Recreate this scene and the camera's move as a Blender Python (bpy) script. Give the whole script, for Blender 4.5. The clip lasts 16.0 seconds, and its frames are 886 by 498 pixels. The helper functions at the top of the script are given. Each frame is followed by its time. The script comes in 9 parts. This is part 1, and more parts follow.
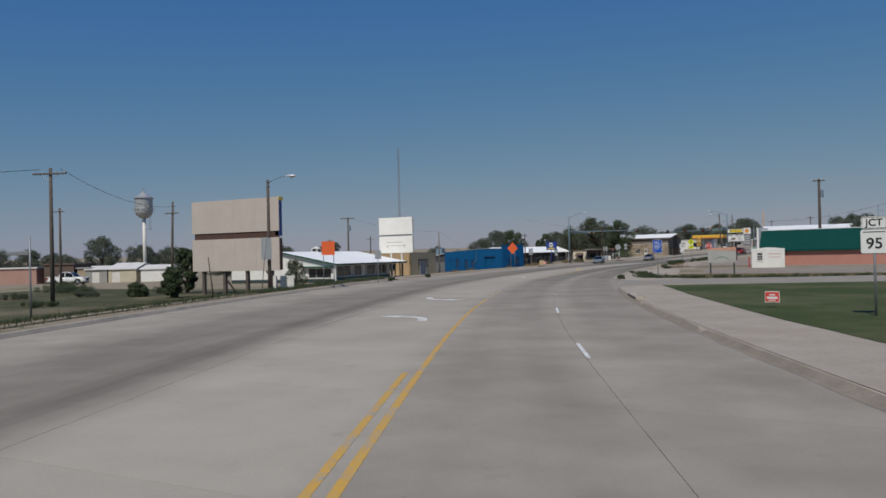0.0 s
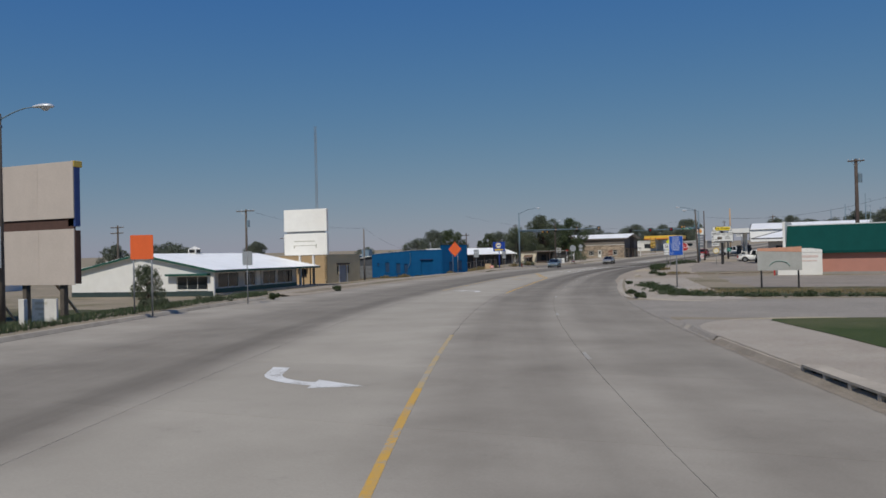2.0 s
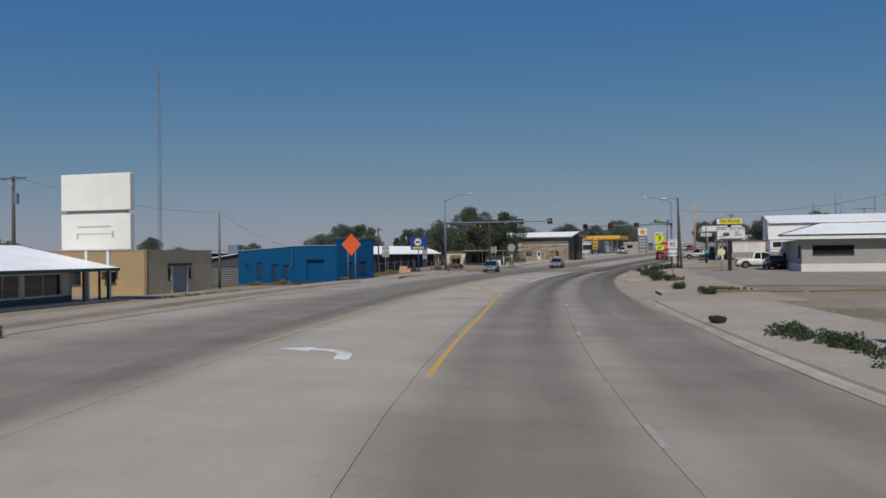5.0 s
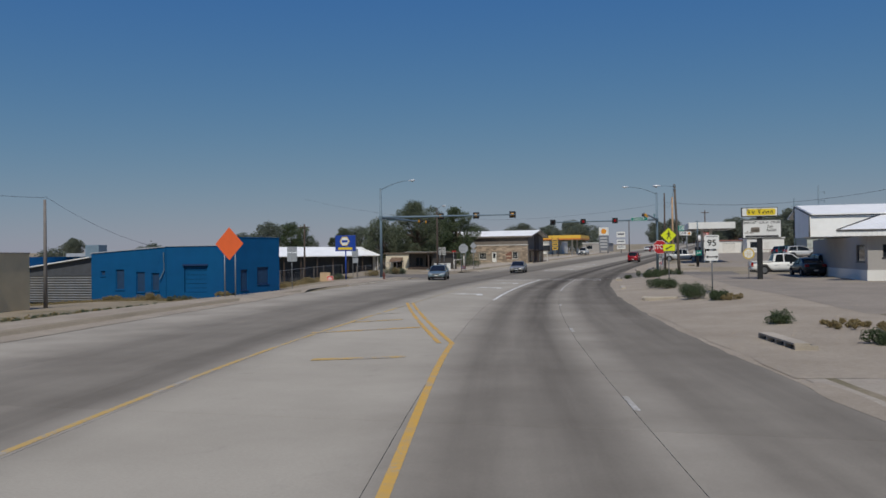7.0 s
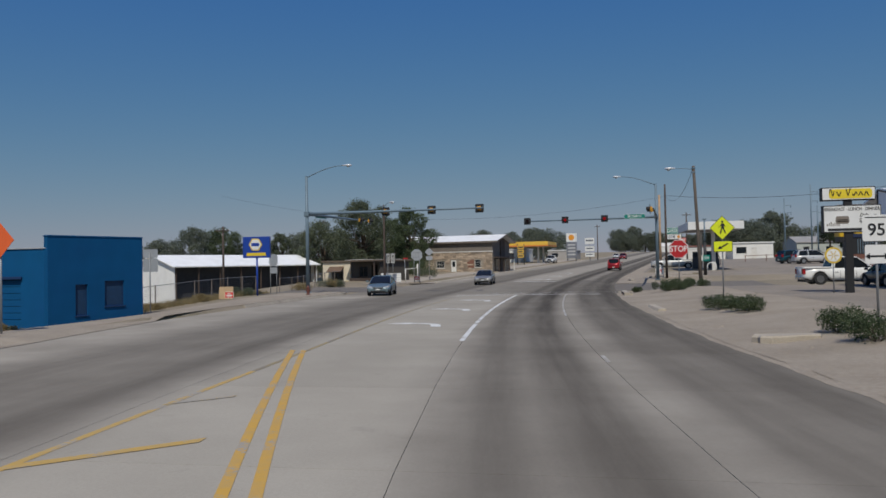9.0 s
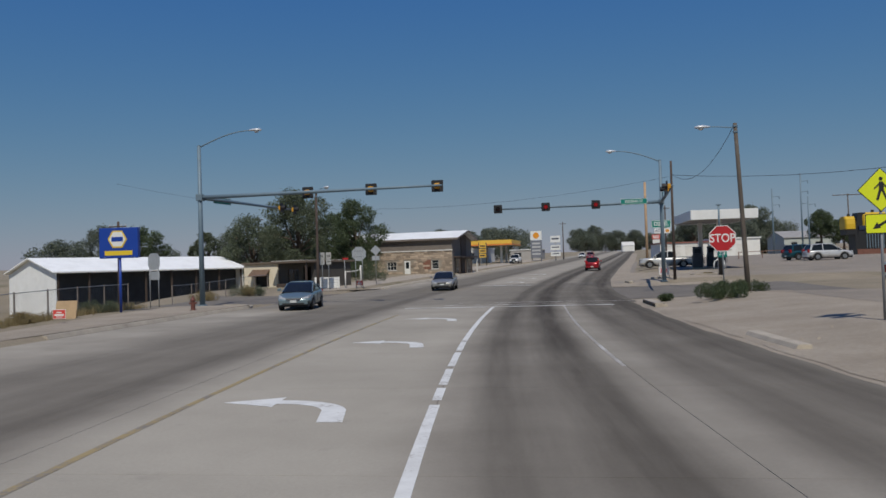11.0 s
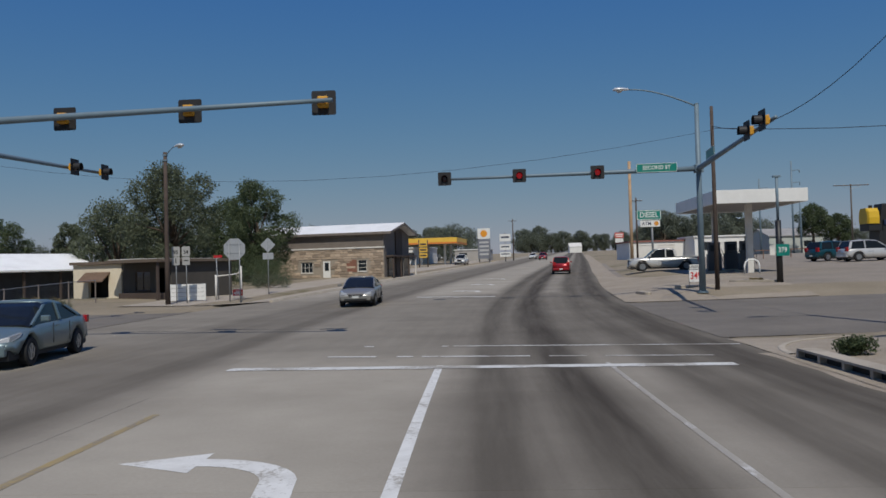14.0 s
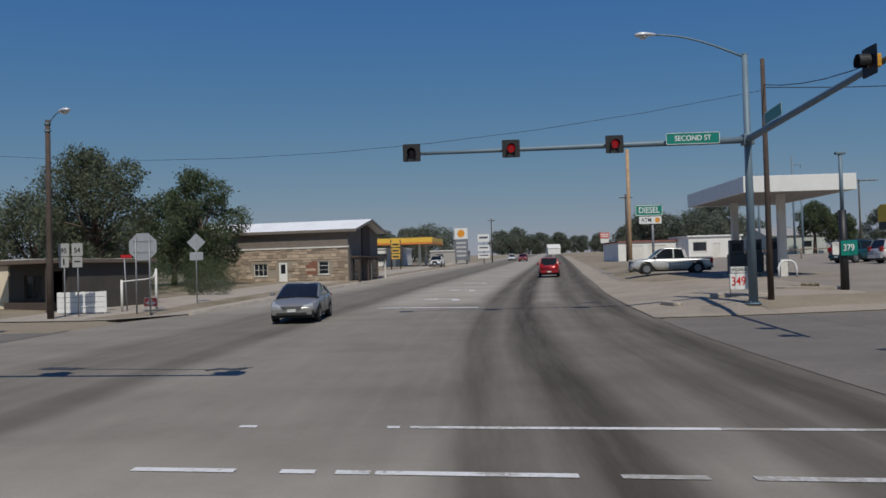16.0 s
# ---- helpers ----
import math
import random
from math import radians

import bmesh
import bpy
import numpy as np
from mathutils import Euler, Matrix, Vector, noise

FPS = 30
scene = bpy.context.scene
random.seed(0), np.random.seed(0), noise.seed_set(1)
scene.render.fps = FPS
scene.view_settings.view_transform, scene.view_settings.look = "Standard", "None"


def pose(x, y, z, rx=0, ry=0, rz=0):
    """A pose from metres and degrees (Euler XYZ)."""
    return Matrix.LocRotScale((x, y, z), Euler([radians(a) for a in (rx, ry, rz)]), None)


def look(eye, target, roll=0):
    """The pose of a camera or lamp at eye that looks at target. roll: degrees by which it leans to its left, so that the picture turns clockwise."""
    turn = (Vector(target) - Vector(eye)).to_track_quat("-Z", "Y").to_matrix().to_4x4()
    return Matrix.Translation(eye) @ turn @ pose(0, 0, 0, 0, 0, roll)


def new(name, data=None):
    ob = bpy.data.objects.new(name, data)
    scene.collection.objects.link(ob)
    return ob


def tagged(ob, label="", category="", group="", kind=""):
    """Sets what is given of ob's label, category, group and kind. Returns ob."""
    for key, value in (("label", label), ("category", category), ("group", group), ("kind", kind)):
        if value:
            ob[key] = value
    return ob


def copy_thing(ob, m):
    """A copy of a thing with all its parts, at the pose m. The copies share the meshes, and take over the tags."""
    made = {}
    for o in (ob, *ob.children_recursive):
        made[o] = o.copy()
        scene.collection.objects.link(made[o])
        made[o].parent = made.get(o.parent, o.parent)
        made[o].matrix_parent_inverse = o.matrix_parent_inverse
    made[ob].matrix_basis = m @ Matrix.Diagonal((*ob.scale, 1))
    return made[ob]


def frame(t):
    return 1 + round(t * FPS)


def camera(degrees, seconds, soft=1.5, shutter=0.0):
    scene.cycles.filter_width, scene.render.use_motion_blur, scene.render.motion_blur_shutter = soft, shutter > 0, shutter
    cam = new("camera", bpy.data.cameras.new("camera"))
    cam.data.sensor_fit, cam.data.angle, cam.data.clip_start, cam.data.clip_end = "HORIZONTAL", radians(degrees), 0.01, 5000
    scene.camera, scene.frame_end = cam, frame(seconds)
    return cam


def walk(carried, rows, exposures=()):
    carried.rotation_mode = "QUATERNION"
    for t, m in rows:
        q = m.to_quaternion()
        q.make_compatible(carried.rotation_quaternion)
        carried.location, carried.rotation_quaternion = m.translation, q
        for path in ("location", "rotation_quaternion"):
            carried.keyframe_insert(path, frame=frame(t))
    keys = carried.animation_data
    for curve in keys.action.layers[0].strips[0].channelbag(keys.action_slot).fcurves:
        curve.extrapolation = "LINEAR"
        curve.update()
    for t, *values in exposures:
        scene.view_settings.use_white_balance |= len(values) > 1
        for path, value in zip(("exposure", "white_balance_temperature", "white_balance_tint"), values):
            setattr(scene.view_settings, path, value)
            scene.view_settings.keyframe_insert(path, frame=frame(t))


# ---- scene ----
cam = camera(58.5, 16.0, soft=1.6)
PATH = [
    (0, (0.096, 4.659, 2.281), (-0.842, 6.425, 2.298), -1.3),
    (0.5, (-2.769, 10.389, 2.231), (-3.671, 12.174, 2.257), -1.2),
    (1, (-5.54, 16.304, 2.215), (-6.407, 18.106, 2.248), -1.4),
    (1.5, (-8.334, 22.662, 2.21), (-9.161, 24.483, 2.233), -1.5),
    (2, (-10.697, 28.069, 2.378), (-11.49, 29.905, 2.396), -1.3),
    (2.5, (-12.984, 33.839, 2.33), (-13.743, 35.69, 2.35), -1.3),
    (3, (-15.329, 40.127, 2.193), (-16.053, 41.991, 2.209), -1.2),
    (3.5, (-17.415, 45.866, 2.142), (-18.104, 47.743, 2.17), -1.5),
    (4, (-19.117, 50.982, 2.095), (-19.779, 52.869, 2.117), -1.2),
    (6.5, (-25.581, 76.325, 2.403), (-26.098, 78.257, 2.424), -0.6),
    (7, (-26.977, 82.096, 2.369), (-27.463, 84.036, 2.387), -0.7),
    (7.5, (-28.173, 87.263, 2.264), (-28.631, 89.21, 2.282), -0.6),
    (8, (-29.194, 92.164, 2.201), (-29.625, 94.117, 2.232), -0.7),
    (8.5, (-30.06, 96.864, 2.205), (-30.464, 98.823, 2.246), -1.0),
    (9, (-30.821, 101.448, 2.135), (-31.202, 103.411, 2.177), -1.1),
    (11.5, (-33.877, 122.466, 2.022), (-34.125, 124.45, 2.064), -1.7),
    (12, (-34.259, 126.502, 2.024), (-34.484, 128.489, 2.053), -1.5),
    (12.5, (-34.554, 130.382, 1.997), (-34.755, 132.371, 2.034), -1.4),
    (13, (-34.826, 134.053, 2.012), (-35.001, 136.045, 2.059), -1.5),
    (13.5, (-35.038, 137.536, 2.005), (-35.188, 139.53, 2.054), -1.4),
    (14, (-35.161, 140.85, 2.021), (-35.289, 142.845, 2.065), -1.6),
    (14.5, (-35.25, 143.724, 2.028), (-35.358, 145.721, 2.076), -1.6),
    (15, (-35.309, 146.284, 2.041), (-35.401, 148.281, 2.089), -1.7),
    (15.5, (-35.372, 148.6, 2.06), (-35.451, 150.598, 2.109), -1.7),
    (16, (-35.409, 150.615, 2.048), (-35.478, 152.613, 2.095), -1.6),
]
walk(cam, [(t, look(eye, target, roll)) for t, eye, target, roll in PATH], [(0.0, -0.02, 6420, 7.9), (16.0, -0.02, 6420, 7.9)])

# ---------- sky and sun ----------
SUN_X, SUN_Y, SUN_EL = 0.16, -0.987, 53.0
world = bpy.data.worlds.new("sky_world")
scene.world = world
world.use_nodes = True
wn, wl = world.node_tree.nodes, world.node_tree.links
wn.clear()
sky = wn.new("ShaderNodeTexSky")
sky.sky_type = "NISHITA"
sky.sun_disc = False
sky.sun_elevation = radians(SUN_EL)
sky.sun_rotation = math.atan2(SUN_X, SUN_Y)
sky.altitude = 1100.0
sky.air_density, sky.dust_density, sky.ozone_density = 1.0, 0.6, 2.5
bgd = wn.new("ShaderNodeBackground")
bgd.inputs["Strength"].default_value = 0.055
wout = wn.new("ShaderNodeOutputWorld")
gam = wn.new("ShaderNodeGamma")
gam.inputs["Gamma"].default_value = 1.25
tint = wn.new("ShaderNodeMix")
tint.data_type, tint.blend_type = "RGBA", "MULTIPLY"
tint.inputs["Factor"].default_value = 1.0
tint.inputs["B"].default_value = (0.74, 0.95, 1.06, 1)
wl.new(sky.outputs[0], gam.inputs["Color"])
wl.new(gam.outputs[0], tint.inputs["A"])
# haze: the bright band low in the sky is held back softly, as dust does it
HAZE = (8.0, 10.5, 16.0)
mul = wn.new("ShaderNodeVectorMath")
mul.operation = "MULTIPLY"
mul.inputs[1].default_value = HAZE
add_ = wn.new("ShaderNodeVectorMath")
add_.operation = "ADD"
add_.inputs[1].default_value = HAZE
div = wn.new("ShaderNodeVectorMath")
div.operation = "DIVIDE"
wl.new(tint.outputs["Result"], mul.inputs[0])
wl.new(tint.outputs["Result"], add_.inputs[0])
wl.new(mul.outputs[0], div.inputs[0])
wl.new(add_.outputs[0], div.inputs[1])
# deep blue overhead, mauve-grey dust low down
sepc, comb = wn.new("ShaderNodeSeparateXYZ"), wn.new("ShaderNodeCombineXYZ")
wl.new(div.outputs[0], sepc.inputs[0])
for i, (gain, power) in enumerate(((1.73, 1.25), (0.74, 0.8), (0.383, 0.1))):
    pw, sc = wn.new("ShaderNodeMath"), wn.new("ShaderNodeMath")
    pre = wn.new("ShaderNodeMath")
    pre.operation = sc.operation = "MULTIPLY"
    pw.operation = "POWER"
    pre.inputs[1].default_value, pw.inputs[1].default_value, sc.inputs[1].default_value = 0.055, power, gain / 0.055
    wl.new(sepc.outputs[i], pre.inputs[0])
    wl.new(pre.outputs[0], pw.inputs[0])
    wl.new(pw.outputs[0], sc.inputs[0])
    wl.new(sc.outputs[0], comb.inputs[i])
wl.new(comb.outputs[0], bgd.inputs["Color"])
wl.new(bgd.outputs[0], wout.inputs[0])
sun = new("sun", bpy.data.lights.new("sun", "SUN"))
sun.data.energy, sun.data.angle, sun.data.color = 3.25, radians(0.53), (1.0, 0.93, 0.83)
sun.matrix_world = look((0, 0, 60), (-SUN_X, -SUN_Y, 60 - math.tan(radians(SUN_EL))))

# ---------- materials ----------
MATS = {}


def mat(name, rgb, rough=0.7, metal=0.0, vary=0.12, scale=3.0, fine=60.0, bump=0.15, dirt=0.0, dirt_rgb=(0.22, 0.18, 0.13),
        emit=None, spec=0.5, bump_scale=None, obj_random=0.0):
    """A painted, plastered or bare surface with grain, blotches and wear at real-world size."""
    if name in MATS:
        return MATS[name]
    m = bpy.data.materials.new(name)
    m.use_nodes = True
    n, l = m.node_tree.nodes, m.node_tree.links
    b = n["Principled BSDF"]
    b.inputs["Roughness"].default_value = rough
    b.inputs["Metallic"].default_value = metal
    b.inputs["Specular IOR Level"].default_value = spec
    tc = n.new("ShaderNodeTexCoord")
    n1 = n.new("ShaderNodeTexNoise")
    n1.inputs["Scale"].default_value = scale
    n1.inputs["Detail"].default_value = 5
    n2 = n.new("ShaderNodeTexNoise")
    n2.inputs["Scale"].default_value = fine
    n2.inputs["Detail"].default_value = 3
    l.new(tc.outputs["Object"], n1.inputs["Vector"])
    l.new(tc.outputs["Object"], n2.inputs["Vector"])
    add = n.new("ShaderNodeMath")
    add.operation = "ADD"
    l.new(n1.outputs["Fac"], add.inputs[0])
    l.new(n2.outputs["Fac"], add.inputs[1])
    mr = n.new("ShaderNodeMapRange")
    mr.inputs["From Min"].default_value, mr.inputs["From Max"].default_value = 0.7, 1.3
    mr.inputs["To Min"].default_value, mr.inputs["To Max"].default_value = 1 - vary, 1 + vary
    l.new(add.outputs[0], mr.inputs["Value"])
    hsv = n.new("ShaderNodeHueSaturation")
    hsv.inputs["Color"].default_value = (*rgb, 1)
    l.new(mr.outputs[0], hsv.inputs["Value"])
    col = hsv.outputs[0]
    if obj_random:
        oi = n.new("ShaderNodeObjectInfo")
        mo = n.new("ShaderNodeMapRange")
        mo.inputs["To Min"].default_value, mo.inputs["To Max"].default_value = 1 - obj_random, 1 + obj_random
        l.new(oi.outputs["Random"], mo.inputs["Value"])
        h2 = n.new("ShaderNodeHueSaturation")
        l.new(col, h2.inputs["Color"])
        l.new(mo.outputs[0], h2.inputs["Value"])
        col = h2.outputs[0]
    if dirt:
        n3 = n.new("ShaderNodeTexNoise")
        n3.inputs["Scale"].default_value = scale * 0.37
        n3.inputs["Detail"].default_value = 8
        n3.inputs["Roughness"].default_value = 0.7
        l.new(tc.outputs["Object"], n3.inputs["Vector"])
        rp = n.new("ShaderNodeMapRange")
        rp.inputs["From Min"].default_value, rp.inputs["From Max"].default_value = 0.46, 0.72
        rp.inputs["To Max"].default_value = dirt
        l.new(n3.outputs["Fac"], rp.inputs["Value"])
        mx = n.new("ShaderNodeMix")
        mx.data_type = "RGBA"
        l.new(rp.outputs[0], mx.inputs["Factor"])
        l.new(col, mx.inputs["A"])
        mx.inputs["B"].default_value = (*dirt_rgb, 1)
        col = mx.outputs["Result"]
    l.new(col, b.inputs["Base Color"])
    if bump:
        bp = n.new("ShaderNodeBump")
        bp.inputs["Strength"].default_value = bump
        bp.inputs["Distance"].default_value = 0.02
        if bump_scale:
            n4 = n.new("ShaderNodeTexNoise")
            n4.inputs["Scale"].default_value = bump_scale
            l.new(tc.outputs["Object"], n4.inputs["Vector"])
            l.new(n4.outputs["Fac"], bp.inputs["Height"])
        else:
            l.new(add.outputs[0], bp.inputs["Height"])
        l.new(bp.outputs[0], b.inputs["Normal"])
    if emit:
        b.inputs["Emission Color"].default_value = (*emit[0], 1)
        b.inputs["Emission Strength"].default_value = emit[1]
    MATS[name] = m
    return m


def ribbed(name, rgb, pitch=0.2, axis=0, rough=0.45, metal=0.0, depth=0.25, vary=0.1, dirt=0.0):
    """Profiled sheet metal: ribs along one axis of the object."""
    m = mat(name, rgb, rough, metal, vary, 1.3, 25, 0.0, dirt)
    n, l = m.node_tree.nodes, m.node_tree.links
    if n.get("Rib"):
        return m
    tc = n.new("ShaderNodeTexCoord")
    sep = n.new("ShaderNodeSeparateXYZ")
    sep.name = "Rib"
    l.new(tc.outputs["Object"], sep.inputs[0])
    mul = n.new("ShaderNodeMath")
    mul.operation = "MULTIPLY"
    mul.inputs[1].default_value = 2 * math.pi / pitch
    l.new(sep.outputs[axis], mul.inputs[0])
    sn = n.new("ShaderNodeMath")
    sn.operation = "SINE"
    l.new(mul.outputs[0], sn.inputs[0])
    bp = n.new("ShaderNodeBump")
    bp.inputs["Strength"].default_value = depth
    bp.inputs["Distance"].default_value = 0.05
    l.new(sn.outputs[0], bp.inputs["Height"])
    l.new(bp.outputs[0], n["Principled BSDF"].inputs["Normal"])
    return m


def glass_mat(name, rgb=(0.02, 0.025, 0.03), rough=0.06):
    """Dark window glass seen by day: a glossy dark coat."""
    m = mat(name, rgb, rough, 0.0, 0.2, 1.0, 8, 0.0)
    m.node_tree.nodes["Principled BSDF"].inputs["Specular IOR Level"].default_value = 0.7
    return m


def leaf_mat(name, a, b_):
    m = bpy.data.materials.new(name)
    m.use_nodes = True
    n, l = m.node_tree.nodes, m.node_tree.links
    b = n["Principled BSDF"]
    b.inputs["Roughness"].default_value = 0.6
    b.inputs["Specular IOR Level"].default_value = 0.25
    geo = n.new("ShaderNodeNewGeometry")
    mx = n.new("ShaderNodeMix")
    mx.data_type = "RGBA"
    mx.inputs["A"].default_value, mx.inputs["B"].default_value = (*a, 1), (*b_, 1)
    l.new(geo.outputs["Random Per Island"], mx.inputs["Factor"])
    l.new(mx.outputs["Result"], b.inputs["Base Color"])
    tr = n.new("ShaderNodeBsdfTranslucent")
    l.new(mx.outputs["Result"], tr.inputs["Color"])
    ms = n.new("ShaderNodeMixShader")
    ms.inputs[0].default_value = 0.35
    l.new(b.outputs[0], ms.inputs[1])
    l.new(tr.outputs[0], ms.inputs[2])
    l.new(ms.outputs[0], n["Material Output"].inputs["Surface"])
    MATS[name] = m
    return m


# ---------- building helpers ----------
def thing(name, label, category, x, y, z, rz=0.0, group="", kind=""):
    e = new(name)
    e.empty_display_size = 0.3
    e.matrix_world = pose(x, y, z, 0, 0, rz)
    return tagged(e, label, category, group, kind)


def part(name, bm, material, parent=None, label="", smooth=False):
    """Links a bmesh as one mesh object under a thing or a part."""
    bmesh.ops.recalc_face_normals(bm, faces=bm.faces)
    me = bpy.data.meshes.new(name)
    bm.to_mesh(me)
    bm.free()
    for mm in (material if isinstance(material, (list, tuple)) else [material]):
        me.materials.append(mm)
    if smooth:
        me.polygons.foreach_set("use_smooth", [True] * len(me.polygons))
    ob = new(name, me)
    ob.parent = parent
    if label:
        ob["label"] = label
    return ob


def box(bm, x0, x1, y0, y1, z0, z1, bevel=0.0):
    vs = [bm.verts.new((x, y, z)) for z in (z0, z1) for y in (y0, y1) for x in (x0, x1)]
    fs = [bm.faces.new([vs[i] for i in q]) for q in ((0, 2, 3, 1), (4, 5, 7, 6), (0, 1, 5, 4), (2, 6, 7, 3), (0, 4, 6, 2), (1, 3, 7, 5))]
    if bevel:
        es = list({e for f in fs for e in f.edges})
        bmesh.ops.bevel(bm, geom=es, offset=bevel, segments=2, affect="EDGES", profile=0.6)
    return bm


def cyl(bm, p0, p1, r0, r1=None, n=12, caps=True):
    r1 = r0 if r1 is None else r1
    p0, p1 = Vector(p0), Vector(p1)
    q = (p1 - p0).to_track_quat("Z", "Y")
    a, c = [], []
    for i in range(n):
        d = q @ Vector((math.cos(2 * math.pi * i / n), math.sin(2 * math.pi * i / n), 0))
        a.append(bm.verts.new(p0 + d * r0))
        c.append(bm.verts.new(p1 + d * r1))
    for i in range(n):
        j = (i + 1) % n
        bm.faces.new((a[i], a[j], c[j], c[i]))
    if caps:
        bm.faces.new(a[::-1])
        bm.faces.new(c)
    return bm


def tube(bm, pts, r, n=8, r_end=None):
    r_end = r if r_end is None else r_end
    k = len(pts) - 1
    rings = []
    for i, p in enumerate(pts):
        p = Vector(p)
        d = Vector(pts[min(i + 1, k)]) - Vector(pts[max(i - 1, 0)])
        q = d.to_track_quat("Z", "Y")
        rr = r + (r_end - r) * i / k
        rings.append([bm.verts.new(p + q @ Vector((math.cos(2 * math.pi * j / n) * rr, math.sin(2 * math.pi * j / n) * rr, 0))) for j in range(n)])
    for a, c in zip(rings, rings[1:]):
        for j in range(n):
            bm.faces.new((a[j], a[(j + 1) % n], c[(j + 1) % n], c[j]))
    bm.faces.new(rings[0][::-1])
    bm.faces.new(rings[-1])
    return bm


def prism(bm, poly, y0, y1):
    """A polygon in x, z drawn out along y."""
    a = [bm.verts.new((x, y0, z)) for x, z in poly]
    c = [bm.verts.new((x, y1, z)) for x, z in poly]
    n = len(poly)
    bm.faces.new(a)
    bm.faces.new(c[::-1])
    for i in range(n):
        bm.faces.new((a[i], c[i], c[(i + 1) % n], a[(i + 1) % n]))
    return bm


def plate(bm, poly, y, t):
    return prism(bm, poly, y - t / 2, y + t / 2)


def rounded(w, h, r, n=4, cx=0.0, cz=0.0):
    out = []
    for sx, sz, a0 in ((1, 1, 0), (-1, 1, 90), (-1, -1, 180), (1, -1, 270)):
        for i in range(n + 1):
            a = radians(a0 + 90 * i / n)
            out.append((cx + sx * (w / 2 - r) + r * math.cos(a), cz + sz * (h / 2 - r) + r * math.sin(a)))
    return out


def ngon(r, n, a0=0.0, cx=0.0, cz=0.0):
    return [(cx + r * math.cos(radians(a0 + 360 * i / n)), cz + r * math.sin(radians(a0 + 360 * i / n))) for i in range(n)]


def lettering(name, text, size, material, parent, x, y, z, rx=90, rz=0, stretch=1.0, shear=0.0, label=""):
    cu = bpy.data.curves.new(name, "FONT")
    cu.body, cu.size, cu.extrude, cu.align_x, cu.align_y, cu.shear = text, size, 0.004, "CENTER", "CENTER", shear
    cu.offset = size * 0.012
    tmp = bpy.data.objects.new(name, cu)
    me = bpy.data.meshes.new_from_object(tmp)
    bpy.data.objects.remove(tmp)
    me.materials.clear()
    me.materials.append(material)
    ob = new(name, me)
    ob.parent = parent
    ob.matrix_local = pose(x, y, z, rx, 0, rz) @ Matrix.Diagonal((stretch, 1, 1, 1))
    if label:
        ob["label"] = label
    return ob

# ---------- the line of the road ----------
KNOTS = [(-120, 55), (-60, 27), (-20, 9.2), (10.8, -4.4), (31.2, -13.1), (42.4, -17.3), (72.3, -26.3), (90, -29.8), (102.4, -31.9), (123.6, -34.6),
         (144, -36.0), (156.4, -36.3), (175, -36.2), (195, -34.8), (220, -32.3), (260, -27.9), (320, -21.4), (400, -13.0), (900, 39.5)]
_ky, _kx = np.array([k[0] for k in KNOTS], float), np.array([k[1] for k in KNOTS], float)


def _spline(xs, ys):
    n = len(xs)
    h = np.diff(xs)
    A, r = np.eye(n), np.zeros(n)
    for i in range(1, n - 1):
        A[i, i - 1], A[i, i], A[i, i + 1] = h[i - 1], 2 * (h[i - 1] + h[i]), h[i]
        r[i] = 6 * ((ys[i + 1] - ys[i]) / h[i] - (ys[i] - ys[i - 1]) / h[i - 1])
    return np.linalg.solve(A, r)


_km = _spline(_ky, _kx)


def xr(y):
    """x of the line between the turning lane and the driving lanes."""
    if y <= _ky[0]:
        return _kx[0] + (y - _ky[0]) * (_kx[1] - _kx[0]) / (_ky[1] - _ky[0])
    if y >= _ky[-1]:
        return _kx[-1] + (y - _ky[-1]) * 0.105
    i = int(min(max(np.searchsorted(_ky, y) - 1, 0), len(_ky) - 2))
    h = _ky[i + 1] - _ky[i]
    a, b = (_ky[i + 1] - y) / h, (y - _ky[i]) / h
    return a * _kx[i] + b * _kx[i + 1] + ((a ** 3 - a) * _km[i] + (b ** 3 - b) * _km[i + 1]) * h * h / 6


def cosr(y):
    d = (xr(y + 0.5) - xr(y - 0.5))
    return 1 / math.sqrt(1 + d * d)


def at(y, o):
    """Plan point at offset o to the right of the line, level with y."""
    return xr(y) + o / cosr(y), y


def step(a, b, v):
    k = min(max((v - a) / (b - a), 0.0), 1.0)
    return k * k * (3 - 2 * k)


RIGHT, LEFT = 7.1, -14.0


def zr(y):
    """Height of the carriageway: level, then a steady rise beyond the crossing."""
    v = y - 160
    if v <= 0:
        return 0.0
    if v < 30:
        return 0.019 * v * v / 60
    return 0.019 * (min(y, 620) - 175)


STREETS_R = ((57.5, 67.5), (161.0, 178.0))
STREETS_L = ((165.0, 179.0),)


def in_street(y, streets):
    k = 0.0
    for a, b in streets:
        k = max(k, step(a - 3, a, y) * (1 - step(b, b + 3, y)))
    return k


def kerb_h(y):
    """The east kerb is full height near the lawn and worn low and half buried farther on."""
    return 0.10 - 0.075 * step(52, 72, y)


